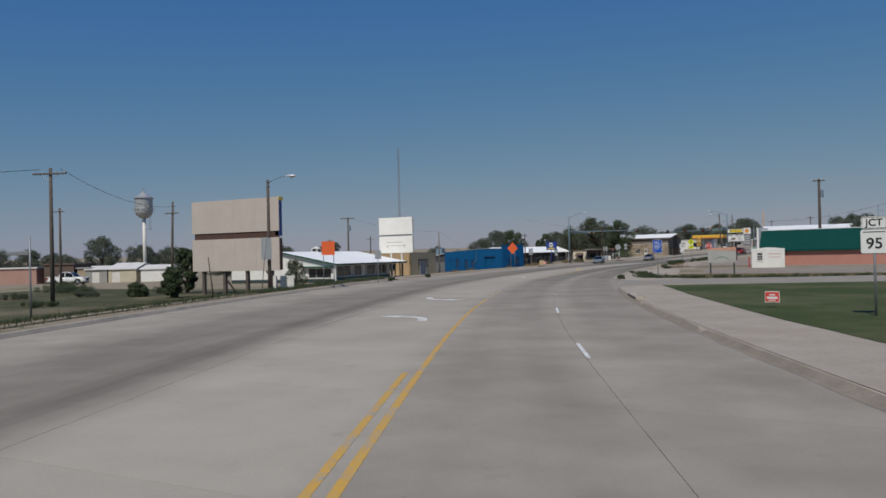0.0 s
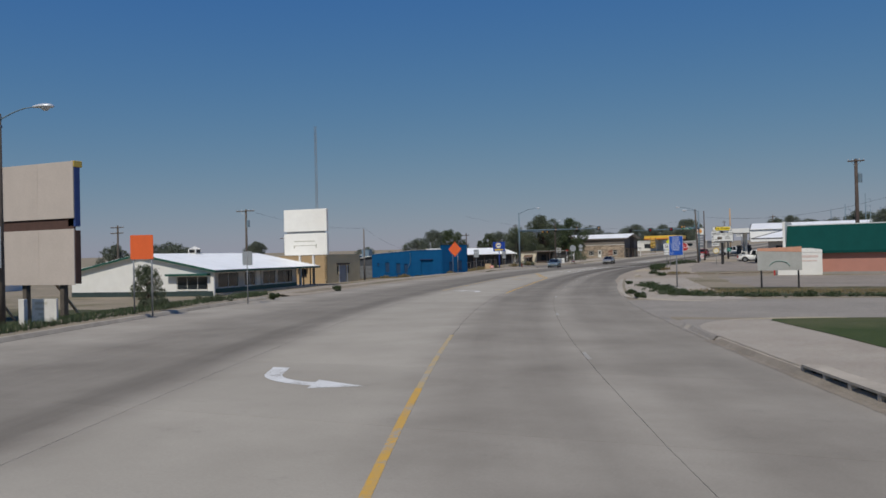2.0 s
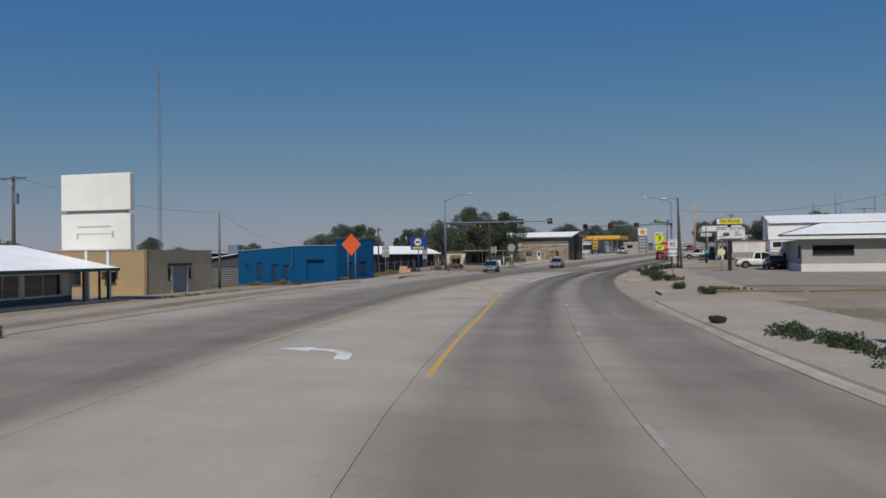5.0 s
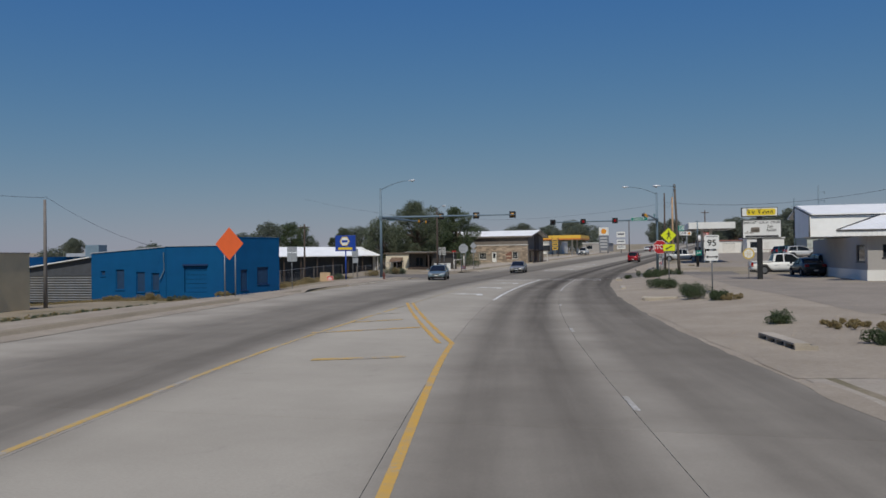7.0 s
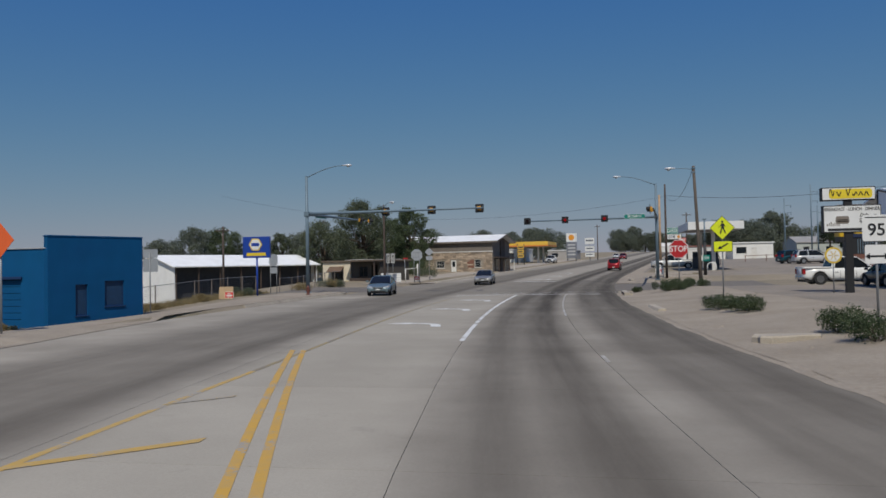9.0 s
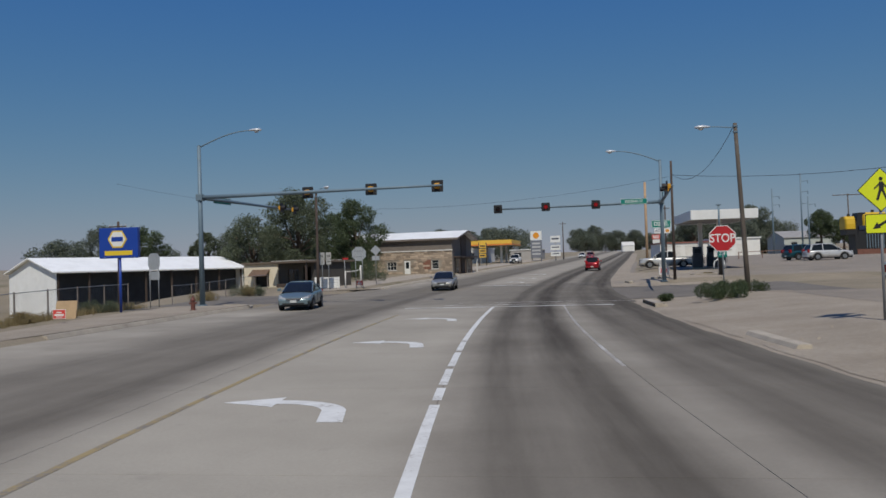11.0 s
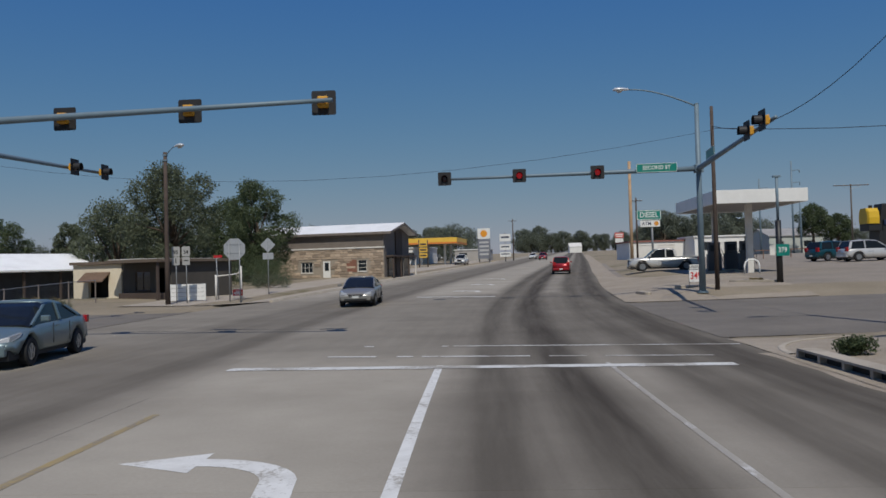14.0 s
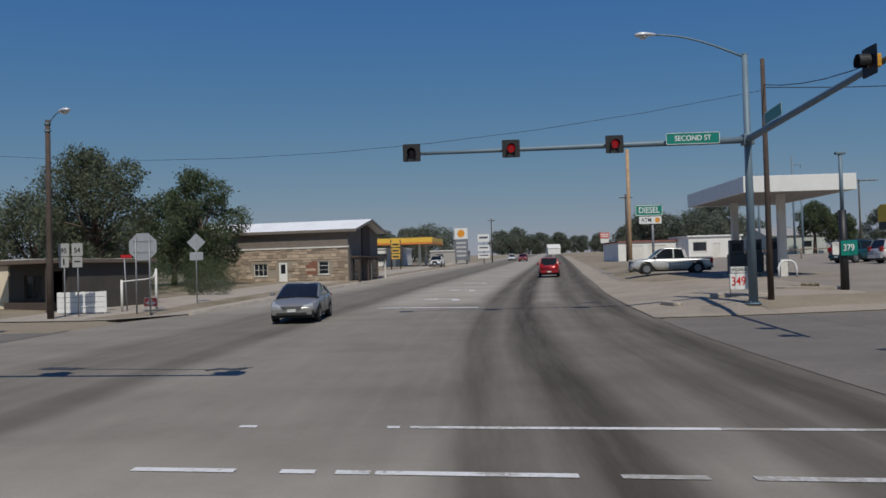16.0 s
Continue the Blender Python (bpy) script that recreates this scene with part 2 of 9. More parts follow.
def gz(x, y):
    """Height of the ground beside and under everything."""
    o = (x - xr(y)) * cosr(y)
    z = zr(y)
    if o > RIGHT:
        k = 1 - in_street(y, STREETS_R) * (1 - step(30, 60, o))
        rise = 0.03 + 0.34 * step(95, 135, y)
        z += step(178, 186, y) * (1 - step(250, 300, y)) * min(0.58, 0.02 * (o - RIGHT))
        z += k * (kerb_h(y) + rise * step(RIGHT + 0.3, RIGHT + 5, o)) + (1 - k) * 0.25 * step(RIGHT, RIGHT + 20, o)
    elif o < LEFT:
        k = 1 - in_street(y, STREETS_L) * (1 - step(18, 30, -o))
        fall = -0.9 * (1 - step(132, 160, y)) + 0.1 * step(150, 190, y)
        z += k * (0.15 + fall * step(-LEFT + 1.0, -LEFT + 12 - 3 * step(122, 134, y), -o)) - (0.7 * step(28, 44, -o) * step(110, 140, y) + 1.7 * step(142, 158, y) * step(19 + 9 * step(172, 186, y), 42, -o)) * (1 - step(200, 230, y))
    return z


def draped(name, material, rows, label="", kind="structure", lift=0.012, parent=None):
    """A sheet that follows the ground: rows of plan points, all of one length."""
    bm = bmesh.new()
    uv = bm.loops.layers.uv.new("UVMap")
    g = [[bm.verts.new((x, y, gz(x, y) + lift)) for x, y in r] for r in rows]
    for a, b in zip(g, g[1:]):
        for i in range(len(a) - 1):
            f = bm.faces.new((a[i], a[i + 1], b[i + 1], b[i]))
            for lp in f.loops:
                lp[uv].uv = lp.vert.co.xy
    ob = part(name, bm, material, parent)
    return tagged(ob, label, "", "", kind) if parent is None else ob

# ---------- surfaces of the ground ----------
def noise_node(n, l, vec, scale, detail=5, rough=0.6):
    t = n.new("ShaderNodeTexNoise")
    t.inputs["Scale"].default_value, t.inputs["Detail"].default_value, t.inputs["Roughness"].default_value = scale, detail, rough
    l.new(vec, t.inputs["Vector"])
    return t.outputs["Fac"]


def ramp(n, l, src, lo, hi, a=0.0, b=1.0):
    r = n.new("ShaderNodeMapRange")
    for k, v in (("From Min", lo), ("From Max", hi), ("To Min", a), ("To Max", b)):
        r.inputs[k].default_value = v
    l.new(src, r.inputs["Value"])
    return r.outputs[0]


def mixc(n, l, fac, a, b):
    m = n.new("ShaderNodeMix")
    m.data_type = "RGBA"
    if isinstance(fac, float):
        m.inputs["Factor"].default_value = fac
    else:
        l.new(fac, m.inputs["Factor"])
    for k, v in (("A", a), ("B", b)):
        if isinstance(v, tuple):
            m.inputs[k].default_value = (*v, 1)
        else:
            l.new(v, m.inputs[k])
    return m.outputs["Result"]


def mathn(n, l, op, a, b=0.0):
    m = n.new("ShaderNodeMath")
    m.operation = op
    for i, v in enumerate((a, b)):
        if isinstance(v, (int, float)):
            m.inputs[i].default_value = v
        else:
            l.new(v, m.inputs[i])
    return m.outputs[0]


def soil_mat(name, base, alt, grass=0.0, grass_rgb=(0.13, 0.12, 0.05), scale=0.25, rough=0.95):
    m = bpy.data.materials.new(name)
    m.use_nodes = True
    n, l = m.node_tree.nodes, m.node_tree.links
    b = n["Principled BSDF"]
    b.inputs["Roughness"].default_value = rough
    b.inputs["Specular IOR Level"].default_value = 0.2
    pos = n.new("ShaderNodeNewGeometry").outputs["Position"]
    c = mixc(n, l, ramp(n, l, noise_node(n, l, pos, scale, 8, 0.65), 0.35, 0.65), base, alt)
    if grass:
        c = mixc(n, l, ramp(n, l, noise_node(n, l, pos, 0.09, 9, 0.72), 0.6 - grass * 0.25, 0.7 - grass * 0.25), c, grass_rgb)
    c2 = n.new("ShaderNodeHueSaturation")
    l.new(c, c2.inputs["Color"])
    fine = mathn(n, l, "ADD", noise_node(n, l, pos, 9.0, 6, 0.7), noise_node(n, l, pos, 70.0, 2))
    l.new(ramp(n, l, fine, 0.6, 1.4, 0.75, 1.25), c2.inputs["Value"])
    l.new(c2.outputs[0], b.inputs["Base Color"])
    bp = n.new("ShaderNodeBump")
    bp.inputs["Strength"].default_value, bp.inputs["Distance"].default_value = 0.5, 0.05
    l.new(fine, bp.inputs["Height"])
    l.new(bp.outputs[0], b.inputs["Normal"])
    MATS[name] = m
    return m


def road_mat():
    """Worn concrete: u is metres across from the lane line, v metres along. Tyre tracks, drips of oil, stains and pale dust."""
    m = bpy.data.materials.new("road_concrete")
    m.use_nodes = True
    n, l = m.node_tree.nodes, m.node_tree.links
    b = n["Principled BSDF"]
    uvn = n.new("ShaderNodeUVMap")
    uvn.uv_map = "UVMap"
    sep = n.new("ShaderNodeSeparateXYZ")
    l.new(uvn.outputs[0], sep.inputs[0])
    u, v = sep.outputs[0], sep.outputs[1]
    st = n.new("ShaderNodeMapping")
    st.inputs["Scale"].default_value = (1.0, 0.06, 1.0)
    l.new(uvn.outputs[0], st.inputs[0])
    wob = mathn(n, l, "MULTIPLY", mathn(n, l, "SUBTRACT", noise_node(n, l, st.outputs[0], 0.35, 2), 0.5), 0.3)
    uw = mathn(n, l, "ADD", u, wob)

    def band(c, w):
        d = mathn(n, l, "ABSOLUTE", mathn(n, l, "SUBTRACT", uw, c))
        return ramp(n, l, d, w * 0.25, w, 1.0, 0.0)
    near = ramp(n, l, v, 55.0, 150.0, 0.18, 1.0)
    tracks = None
    for c, w, k in ((1.0, 0.6, 0.5), (2.5, 0.85, 1.0), (4.7, 0.7, 0.45), (6.1, 0.95, 0.8)):
        t = mathn(n, l, "MULTIPLY", band(c, w), k)
        tracks = t if tracks is None else mathn(n, l, "MAXIMUM", tracks, t)
    pale = ramp(n, l, mathn(n, l, "ABSOLUTE", mathn(n, l, "SUBTRACT", uw, 3.5)), 0.25, 0.85, 0.42, 1.0)
    lane = mathn(n, l, "MULTIPLY", mathn(n, l, "MULTIPLY", ramp(n, l, uw, -0.1, 0.8, 0.0, 1.0), ramp(n, l, v, 12.0, 158.0, 0.12, 0.84)), ramp(n, l, uw, 6.4, 7.6, 1.0, 0.6))
    lane = mathn(n, l, "MULTIPLY", lane, pale)
    side = ramp(n, l, uw, -3.0, 3.0, 0.75, 1.25)
    mouth = ramp(n, l, mathn(n, l, "ABSOLUTE", mathn(n, l, "SUBTRACT", v, 174.0)), 13.0, 18.0, 0.66, 0.0)
    tracks = mathn(n, l, "ADD", mathn(n, l, "MULTIPLY", mathn(n, l, "MULTIPLY", tracks, near), 0.5), mathn(n, l, "MAXIMUM", lane, mathn(n, l, "MULTIPLY", mouth, side)))
    left = mathn(n, l, "MULTIPLY", ramp(n, l, mathn(n, l, "ABSOLUTE", mathn(n, l, "ADD", uw, 7.6)), 1.4, 3.8, 1.0, 0.0), ramp(n, l, v, 60.0, 160.0, 0.5, 0.78))
    leftb = mathn(n, l, "MULTIPLY", ramp(n, l, mathn(n, l, "ABSOLUTE", mathn(n, l, "ADD", uw, 5.6)), 0.2, 0.8, 1.0, 0.0), 0.35)
    tracks = mathn(n, l, "MAXIMUM", tracks, mathn(n, l, "ADD", left, leftb))
    streak = ramp(n, l, noise_node(n, l, st.outputs[0], 2.2, 6, 0.65), 0.3, 0.62, 0.78, 1.0)
    tracks = mathn(n, l, "MULTIPLY", tracks, streak)
    pos = n.new("ShaderNodeNewGeometry").outputs["Position"]
    base = mixc(n, l, ramp(n, l, noise_node(n, l, pos, 0.35, 7, 0.6), 0.35, 0.68), (0.365, 0.331, 0.277), (0.275, 0.247, 0.205))
    median = mathn(n, l, "MULTIPLY", ramp(n, l, mathn(n, l, "ABSOLUTE", mathn(n, l, "ADD", uw, 2.4)), 1.7, 2.5, 0.38, 0.0), ramp(n, l, v, 140.0, 156.0, 1.0, 0.3))
    base = mixc(n, l, median, base, (0.45, 0.412, 0.34))
    oi = n.new("ShaderNodeObjectInfo").outputs["Random"]
    h0 = n.new("ShaderNodeHueSaturation")
    l.new(base, h0.inputs["Color"])
    l.new(ramp(n, l, oi, 0.0, 1.0, 0.955, 1.045), h0.inputs["Value"])
    c = mixc(n, l, mathn(n, l, "MULTIPLY", tracks, 0.76), h0.outputs[0], (0.062, 0.053, 0.043))
    blot = ramp(n, l, noise_node(n, l, pos, 1.1, 7, 0.7), 0.60, 0.78, 0.0, 0.35)
    c = mixc(n, l, blot, c, (0.15, 0.14, 0.125))
    h = n.new("ShaderNodeHueSaturation")
    l.new(c, h.inputs["Color"])
    fine = mathn(n, l, "ADD", noise_node(n, l, pos, 22.0, 4, 0.7), noise_node(n, l, pos, 120.0, 2))
    l.new(ramp(n, l, fine, 0.6, 1.4, 0.88, 1.12), h.inputs["Value"])
    l.new(h.outputs[0], b.inputs["Base Color"])
    b.inputs["Roughness"].default_value = 0.9
    b.inputs["Specular IOR Level"].default_value = 0.1
    bp = n.new("ShaderNodeBump")
    bp.inputs["Strength"].default_value, bp.inputs["Distance"].default_value = 0.25, 0.01
    l.new(fine, bp.inputs["Height"])
    l.new(bp.outputs[0], b.inputs["Normal"])
    return m


def worn_paint(name, rgb, wear=0.5, under=(0.36, 0.328, 0.275)):
    """Road paint, chipped and thinned by tyres so that the concrete shows through."""
    m = bpy.data.materials.new(name)
    m.use_nodes = True
    n, l = m.node_tree.nodes, m.node_tree.links
    b = n["Principled BSDF"]
    b.inputs["Roughness"].default_value = 0.6
    pos = n.new("ShaderNodeNewGeometry").outputs["Position"]
    chips = mathn(n, l, "ADD", noise_node(n, l, pos, 1.0, 3), noise_node(n, l, pos, 14.0, 6, 0.75))
    c = mixc(n, l, ramp(n, l, chips, 1.32 - wear * 0.55, 1.46 - wear * 0.55), rgb, under)
    c = mixc(n, l, ramp(n, l, noise_node(n, l, pos, 3.0, 5), 0.4, 0.7, 0.0, 0.3), c, tuple(0.86 * q for q in under))
    l.new(c, b.inputs["Base Color"])
    MATS[name] = m
    return m


SOIL = soil_mat("soil", (0.31, 0.26, 0.19), (0.25, 0.21, 0.15), 0.3, (0.19, 0.165, 0.10))
DIRT = soil_mat("pale_dirt", (0.385, 0.33, 0.262), (0.31, 0.262, 0.205), 0.0, scale=0.4)
WALKWAY = soil_mat("footway_concrete", (0.42, 0.37, 0.305), (0.36, 0.31, 0.25), 0.0, scale=0.5, rough=0.85)
LOT = soil_mat("lot_asphalt", (0.25, 0.217, 0.18), (0.31, 0.268, 0.22), 0.0, scale=0.3, rough=0.9)
STREET = soil_mat("street_asphalt", (0.165, 0.148, 0.128), (0.215, 0.192, 0.165), 0.0, scale=0.35, rough=0.9)
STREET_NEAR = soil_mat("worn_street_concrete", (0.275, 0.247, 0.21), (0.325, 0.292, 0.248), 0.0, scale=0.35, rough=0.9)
LAWN = soil_mat("lawn_grass", (0.042, 0.066, 0.018), (0.062, 0.08, 0.027), 0.55, (0.095, 0.1, 0.045), scale=0.8)
DRYGRASS = soil_mat("dry_grass", (0.09, 0.086, 0.044), (0.056, 0.066, 0.03), 0.42, (0.16, 0.138, 0.088), scale=0.5)
ROAD = road_mat()
KERB = mat("kerb_concrete", (0.42, 0.365, 0.29), 0.9, 0, 0.2, 1.2, 30, 0.4, 0.5, (0.17, 0.15, 0.12))
JOINT = mat("joint_tar", (0.15, 0.135, 0.115), 0.85, 0, 0.3, 4, 40)
WHITE_LINE = worn_paint("white_road_paint", (0.74, 0.73, 0.69), 0.47)
YELLOW_LINE = worn_paint("yellow_road_paint", (0.60, 0.35, 0.05), 0.5)
FAINT_YELLOW = worn_paint("faded_yellow_paint", (0.52, 0.37, 0.14), 0.62)
FAINT_WHITE = worn_paint("faded_white_paint", (0.6, 0.59, 0.56), 0.78)
CHIPPED_WHITE = worn_paint("chipped_white_paint", (0.68, 0.67, 0.63), 0.66)
GONE_WHITE = worn_paint("nearly_gone_white_paint", (0.58, 0.56, 0.52), 0.9)

# ---------- ground, one sheet to the horizon ----------
ys = [-3500, -1500, -700, -350, -200] + list(range(-140, 420, 3)) + [430, 450, 480, 520, 570, 620, 700, 850, 1100, 1600, 2400, 3800]
os_ = [-3500, -1800, -900, -500, -300, -200, -140, -100, -75, -58, -46, -38, -32, -28, -25, -23, -21, -19.5, -18, -16.5, -15, -14.3, -14.0, -13.9,
       7.0, 7.1, 7.4, 8, 9, 10, 11, 12, 13, 15, 17, 20, 24, 29, 35, 43, 55, 75, 100, 140, 200, 300, 500, 900, 1800, 3500]
bm = bmesh.new()
grid = []
for y in ys:
    r = []
    for o in os_:
        x = xr(y) + o / cosr(y)
        hid = -0.25 if -14 < o < 7.1 else (-0.02 if o in (-14.0, 7.1) else 0)
        r.append(bm.verts.new((x, y, (gz(x, y) if hid == 0 else zr(y) + hid))))
    grid.append(r)
for a, b in zip(grid, grid[1:]):
    for i in range(len(a) - 1):
        bm.faces.new((a[i], a[i + 1], b[i + 1], b[i]))
ground = tagged(part("ground", bm, SOIL), "dry sandy ground with sparse yellow grass", "", "", "structure")

# ---------- carriageway ----------
LANES = (LEFT, -9.4, -4.6, 0.0, 3.4, RIGHT)


def slab_mesh(y0, y1, o0, o1, gap=0.004):
    bm_ = bmesh.new()
    uv = bm_.loops.layers.uv.new("UVMap")
    pts = [(y0 + gap, o0 + gap), (y0 + gap, o1 - gap), (y1 - gap, o1 - gap), (y1 - gap, o0 + gap)]
    top = [bm_.verts.new((*at(y, o), zr(y))) for y, o in pts]
    low = [bm_.verts.new((*at(y, o), zr(y) - 0.08)) for y, o in pts]
    fs = [bm_.faces.new(top)]
    for i in range(4):
        fs.append(bm_.faces.new((top[i], low[i], low[(i + 1) % 4], top[(i + 1) % 4])))
    um = dict(zip(top + low, pts + pts))
    for f in fs:
        for lp in f.loops:
            yy, oo = um[lp.vert]
            lp[uv].uv = (oo, yy)
    return bm_


def strip(name, material, y0, y1, o0, o1, lift, dy=2.0, kind="structure", label="", parent=None):
    """A band along the road between two offsets (numbers, or functions of y)."""
    f0 = o0 if callable(o0) else (lambda y: o0)
    f1 = o1 if callable(o1) else (lambda y: o1)
    k = max(1, int(abs(y1 - y0) / dy))
    bm_ = bmesh.new()
    uv = bm_.loops.layers.uv.new("UVMap")
    prev = None
    for i in range(k + 1):
        y = y0 + (y1 - y0) * i / k
        cur = [(bm_.verts.new((*at(y, o), zr(y) + lift)), (o, y)) for o in (f0(y), f1(y))]
        if prev:
            f = bm_.faces.new((prev[0][0], prev[1][0], cur[1][0], cur[0][0]))
            um = {v: w for v, w in prev + cur}
            for lp in f.loops:
                lp[uv].uv = um[lp.vert]
        prev = cur
    ob = part(name, bm_, material, parent)
    return tagged(ob, label, "", "", kind) if parent is None else ob


road = tagged(part("road", slab_mesh(-140, -6, LEFT, RIGHT), ROAD), "worn pale concrete main road with dark tyre tracks", "", "", "structure")
strip("roadbed", JOINT, -8, 216, LEFT, RIGHT, -0.022, parent=road)
strip("road_far", ROAD, 214, 620, LEFT, RIGHT + 2, 0.0, dy=6, parent=road)
yb = -6.0
while yb < 214:
    for o0, o1 in zip(LANES, LANES[1:]):
        part("slab", slab_mesh(yb, yb + 5.5, o0, o1, 0.004 if yb < 150 else 0.0), ROAD, road)
    yb += 5.5

# side streets
def side_street(name, y0, y1, o0, o1, label, material=STREET):
    rows = [[(at(y, o)[0], y) for o in np.linspace(o0, o1, 14)] for y in np.linspace(y0, y1, 8)]
    return draped(name, material, rows, label, lift=0.012)


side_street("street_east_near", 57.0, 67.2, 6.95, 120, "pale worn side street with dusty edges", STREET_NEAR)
side_street("street_east_far", 161.5, 177.5, 6.95, 140, "grey asphalt cross street")
side_street("street_west", 165.0, 179.0, -24, -14.0, "grey asphalt mouth of the western lane")


def patch(name, material, y0, y1, o0, o1, label, lift=0.02, ny=12, no=8, jag=0.0, seed=1):
    rnd = random.Random(seed)
    ja = [rnd.uniform(-jag, jag) for _ in range(ny + 1)]
    jb = [rnd.uniform(-jag, jag) for _ in range(ny + 1)]
    for q in (ja, jb):
        for _ in range(2):
            q[:] = [(q[max(i - 1, 0)] + 2 * q[i] + q[min(i + 1, ny)]) / 3.2 for i in range(ny + 1)]
    f0 = o0 if callable(o0) else (lambda y: o0)
    f1 = o1 if callable(o1) else (lambda y: o1)
    rows = []
    for i in range(ny + 1):
        y = y0 + (y1 - y0) * i / ny
        rows.append([(at(y, o)[0], y) for o in np.linspace(f0(y) + ja[i], f1(y) + jb[i], no)])
    return draped(name, material, rows, label, lift=lift)


# footways, lawn and lots
def corner(y):
    """Offset of the rounded kerb line at the near street corner."""
    d = min(max(y - 51.5, 0.0), 5.4)
    return 7.22 + 5.5 - math.sqrt(5.5 ** 2 - d * d)


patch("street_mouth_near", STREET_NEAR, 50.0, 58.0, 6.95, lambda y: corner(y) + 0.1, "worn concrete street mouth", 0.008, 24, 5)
patch("footway_east_near", WALKWAY, -10, 57.0, corner, lambda y: max(10.3, corner(y) + 0.2), "pale concrete footway beside the kerb", 0.014, 80, 6)
patch("lawn", LAWN, -30, 57.0, lambda y: max(9.95, corner(y) + 0.7), 70, "mown green lawn with brown patches", 0.026, 90, 16, 0.08, 2)
patch("verge_island", WALKWAY, 67.5, 100, lambda y: 7.0 + 3.0 * (1 - step(65.0, 70.0, y)), lambda y: 12.5, "dusty concrete apron beside the road", 0.012, 60, 6, 0.03, 3)
patch("gutter_sand_near", soil_mat("gutter_silt", (0.30, 0.258, 0.205), (0.235, 0.202, 0.16), scale=0.9), -10, 50, 6.86, 7.14, "strip of blown sand along the gutter", 0.004, 120, 3, 0.04, 13)
patch("gutter_sand_far", DIRT, 84, 158, lambda y: 7.06 - 0.34 * step(84, 96, y), 7.1, "uneven strip of blown sand over the road edge", 0.004, 160, 3, 0.09, 14)
patch("dirt_apron_east", DIRT, 98, 161, 6.95, 14.0, "pale sandy dirt verge", 0.014, 120, 8, 0.09, 4)
patch("lot_diner", LOT, 112, 160, 13.5, 60, "dusty asphalt parking lot of the diner", 0.02, 16, 14, 0.4, 5)
patch("lot_store", LOT, 80, 101, 15.0, 60, "dusty gravel lot in front of the pink building", 0.009, 12, 10, 0.5, 6)
patch("weedy_verge_east", DRYGRASS, 70, 79, 13.0, 60, "weedy strip of half-dry grass", 0.03, 8, 16, 0.5, 7)
patch("forecourt", LOT, 179, 262, 8.2, 75, "stained asphalt forecourt of the petrol station", 0.022, 24, 14, 0.2, 8)
patch("dirt_apron_west", DIRT, 60, 163, -19.0, lambda y: -14.3 + 1.2 * step(69, 74, y) * (1 - step(118, 141, y)), "pale dirt and broken concrete footway", 0.014, 90, 8, 0.04, 9)
patch("verge_west_near", DRYGRASS, -30, 68, -60, -15.2, "rough grass and weeds beside the road", 0.02, 26, 12, 0.3, 10)
patch("footway_west_far", WALKWAY, 182, 330, -19.5, lambda y: -14.2 + 1.6 * step(182, 187, y), "sandy concrete footway", 0.014, 30, 6, 0.0, 11)
patch("dirt_apron_north", DIRT, 178, 420, 6.9, lambda y: 8.6 + 7.0 * (1 - step(196, 204, y)), "sandy road edge", 0.03, 60, 5, 0.1, 12)


# ---------- kerbs ----------
def kerb(name, y0, y1, o, side, label="worn concrete kerb", h=0.15, w=0.16):
    """A kerb with rounded nose along the road edge."""
    bm_ = bmesh.new()
    prof = [(0, -0.1), (0.0, 0.01), (0.08, h - 0.012), (0.11, h), (w + 0.06, h), (w + 0.06, -0.1)]
    k = max(2, int(abs(y1 - y0) / 1.5))
    prev = None
    rnd = random.Random(int(y0 * 7 + o))
    for i in range(k + 1):
        y = y0 + (y1 - y0) * i / k
        wob = rnd.uniform(-0.012, 0.012)
        ring = [bm_.verts.new((*at(y, o + side * (px_ + wob)), zr(y) + pz)) for px_, pz in prof]
        if prev:
            for j in range(len(prof) - 1):
                bm_.faces.new((prev[j], prev[j + 1], ring[j + 1], ring[j]))
        else:
            bm_.faces.new(ring)
        prev = ring
    bm_.faces.new(prev)
    return tagged(part(name, bm_, KERB), label, "", "", "structure")


def kerb_return(name, y, o, side, r, up, label="rounded kerb at the street corner", h=0.15):
    """A quarter round kerb from the main road into a side street."""
    bm_ = bmesh.new()
    prof = [(0, -0.1), (0.0, h - 0.035), (0.03, h - 0.004), (0.05, h), (0.16, h), (0.16, -0.1)]
    prev = None
    for i in range(13):
        a = radians(90 * i / 12)
        ring = []
        for px_, pz in prof:
            rr = r - px_
            oo, yy = o + side * (r - rr * math.cos(a)), y + up * rr * math.sin(a)
            ring.append(bm_.verts.new((*at(yy, oo), zr(yy) + pz)))
        if prev:
            for j in range(len(prof) - 1):
                bm_.faces.new((prev[j], prev[j + 1], ring[j + 1], ring[j]))
        prev = ring
    return tagged(part(name, bm_, KERB), label, "", "", "structure")


kerb("kerb_east_near", -20, 40.5, RIGHT, 1, h=0.1)
kerb("kerb_east_corner", 44.4, 51.5, RIGHT, 1, h=0.1)
kerb("kerb_east_piece", 136.2, 139.8, RIGHT + 0.15, 1, "half-buried piece of concrete kerb", h=0.13, w=0.3)
kerb("kerb_north_east", 181.5, 192, RIGHT + 1.1, 1, h=0.09)
kerb("kerb_west_near", -20, 68.2, LEFT, -1)
kerb("kerb_west_far", 142.5, 161.0, LEFT, -1)
kerb("kerb_north_west", 186.0, 300.0, LEFT + 1.6, -1)
kerb_return("kerb_return_a", 51.5, RIGHT, 1, 5.5, 1, h=0.1)
kerb_return("kerb_return_b", 157.5, RIGHT, 1, 3.6, 1, h=0.05)
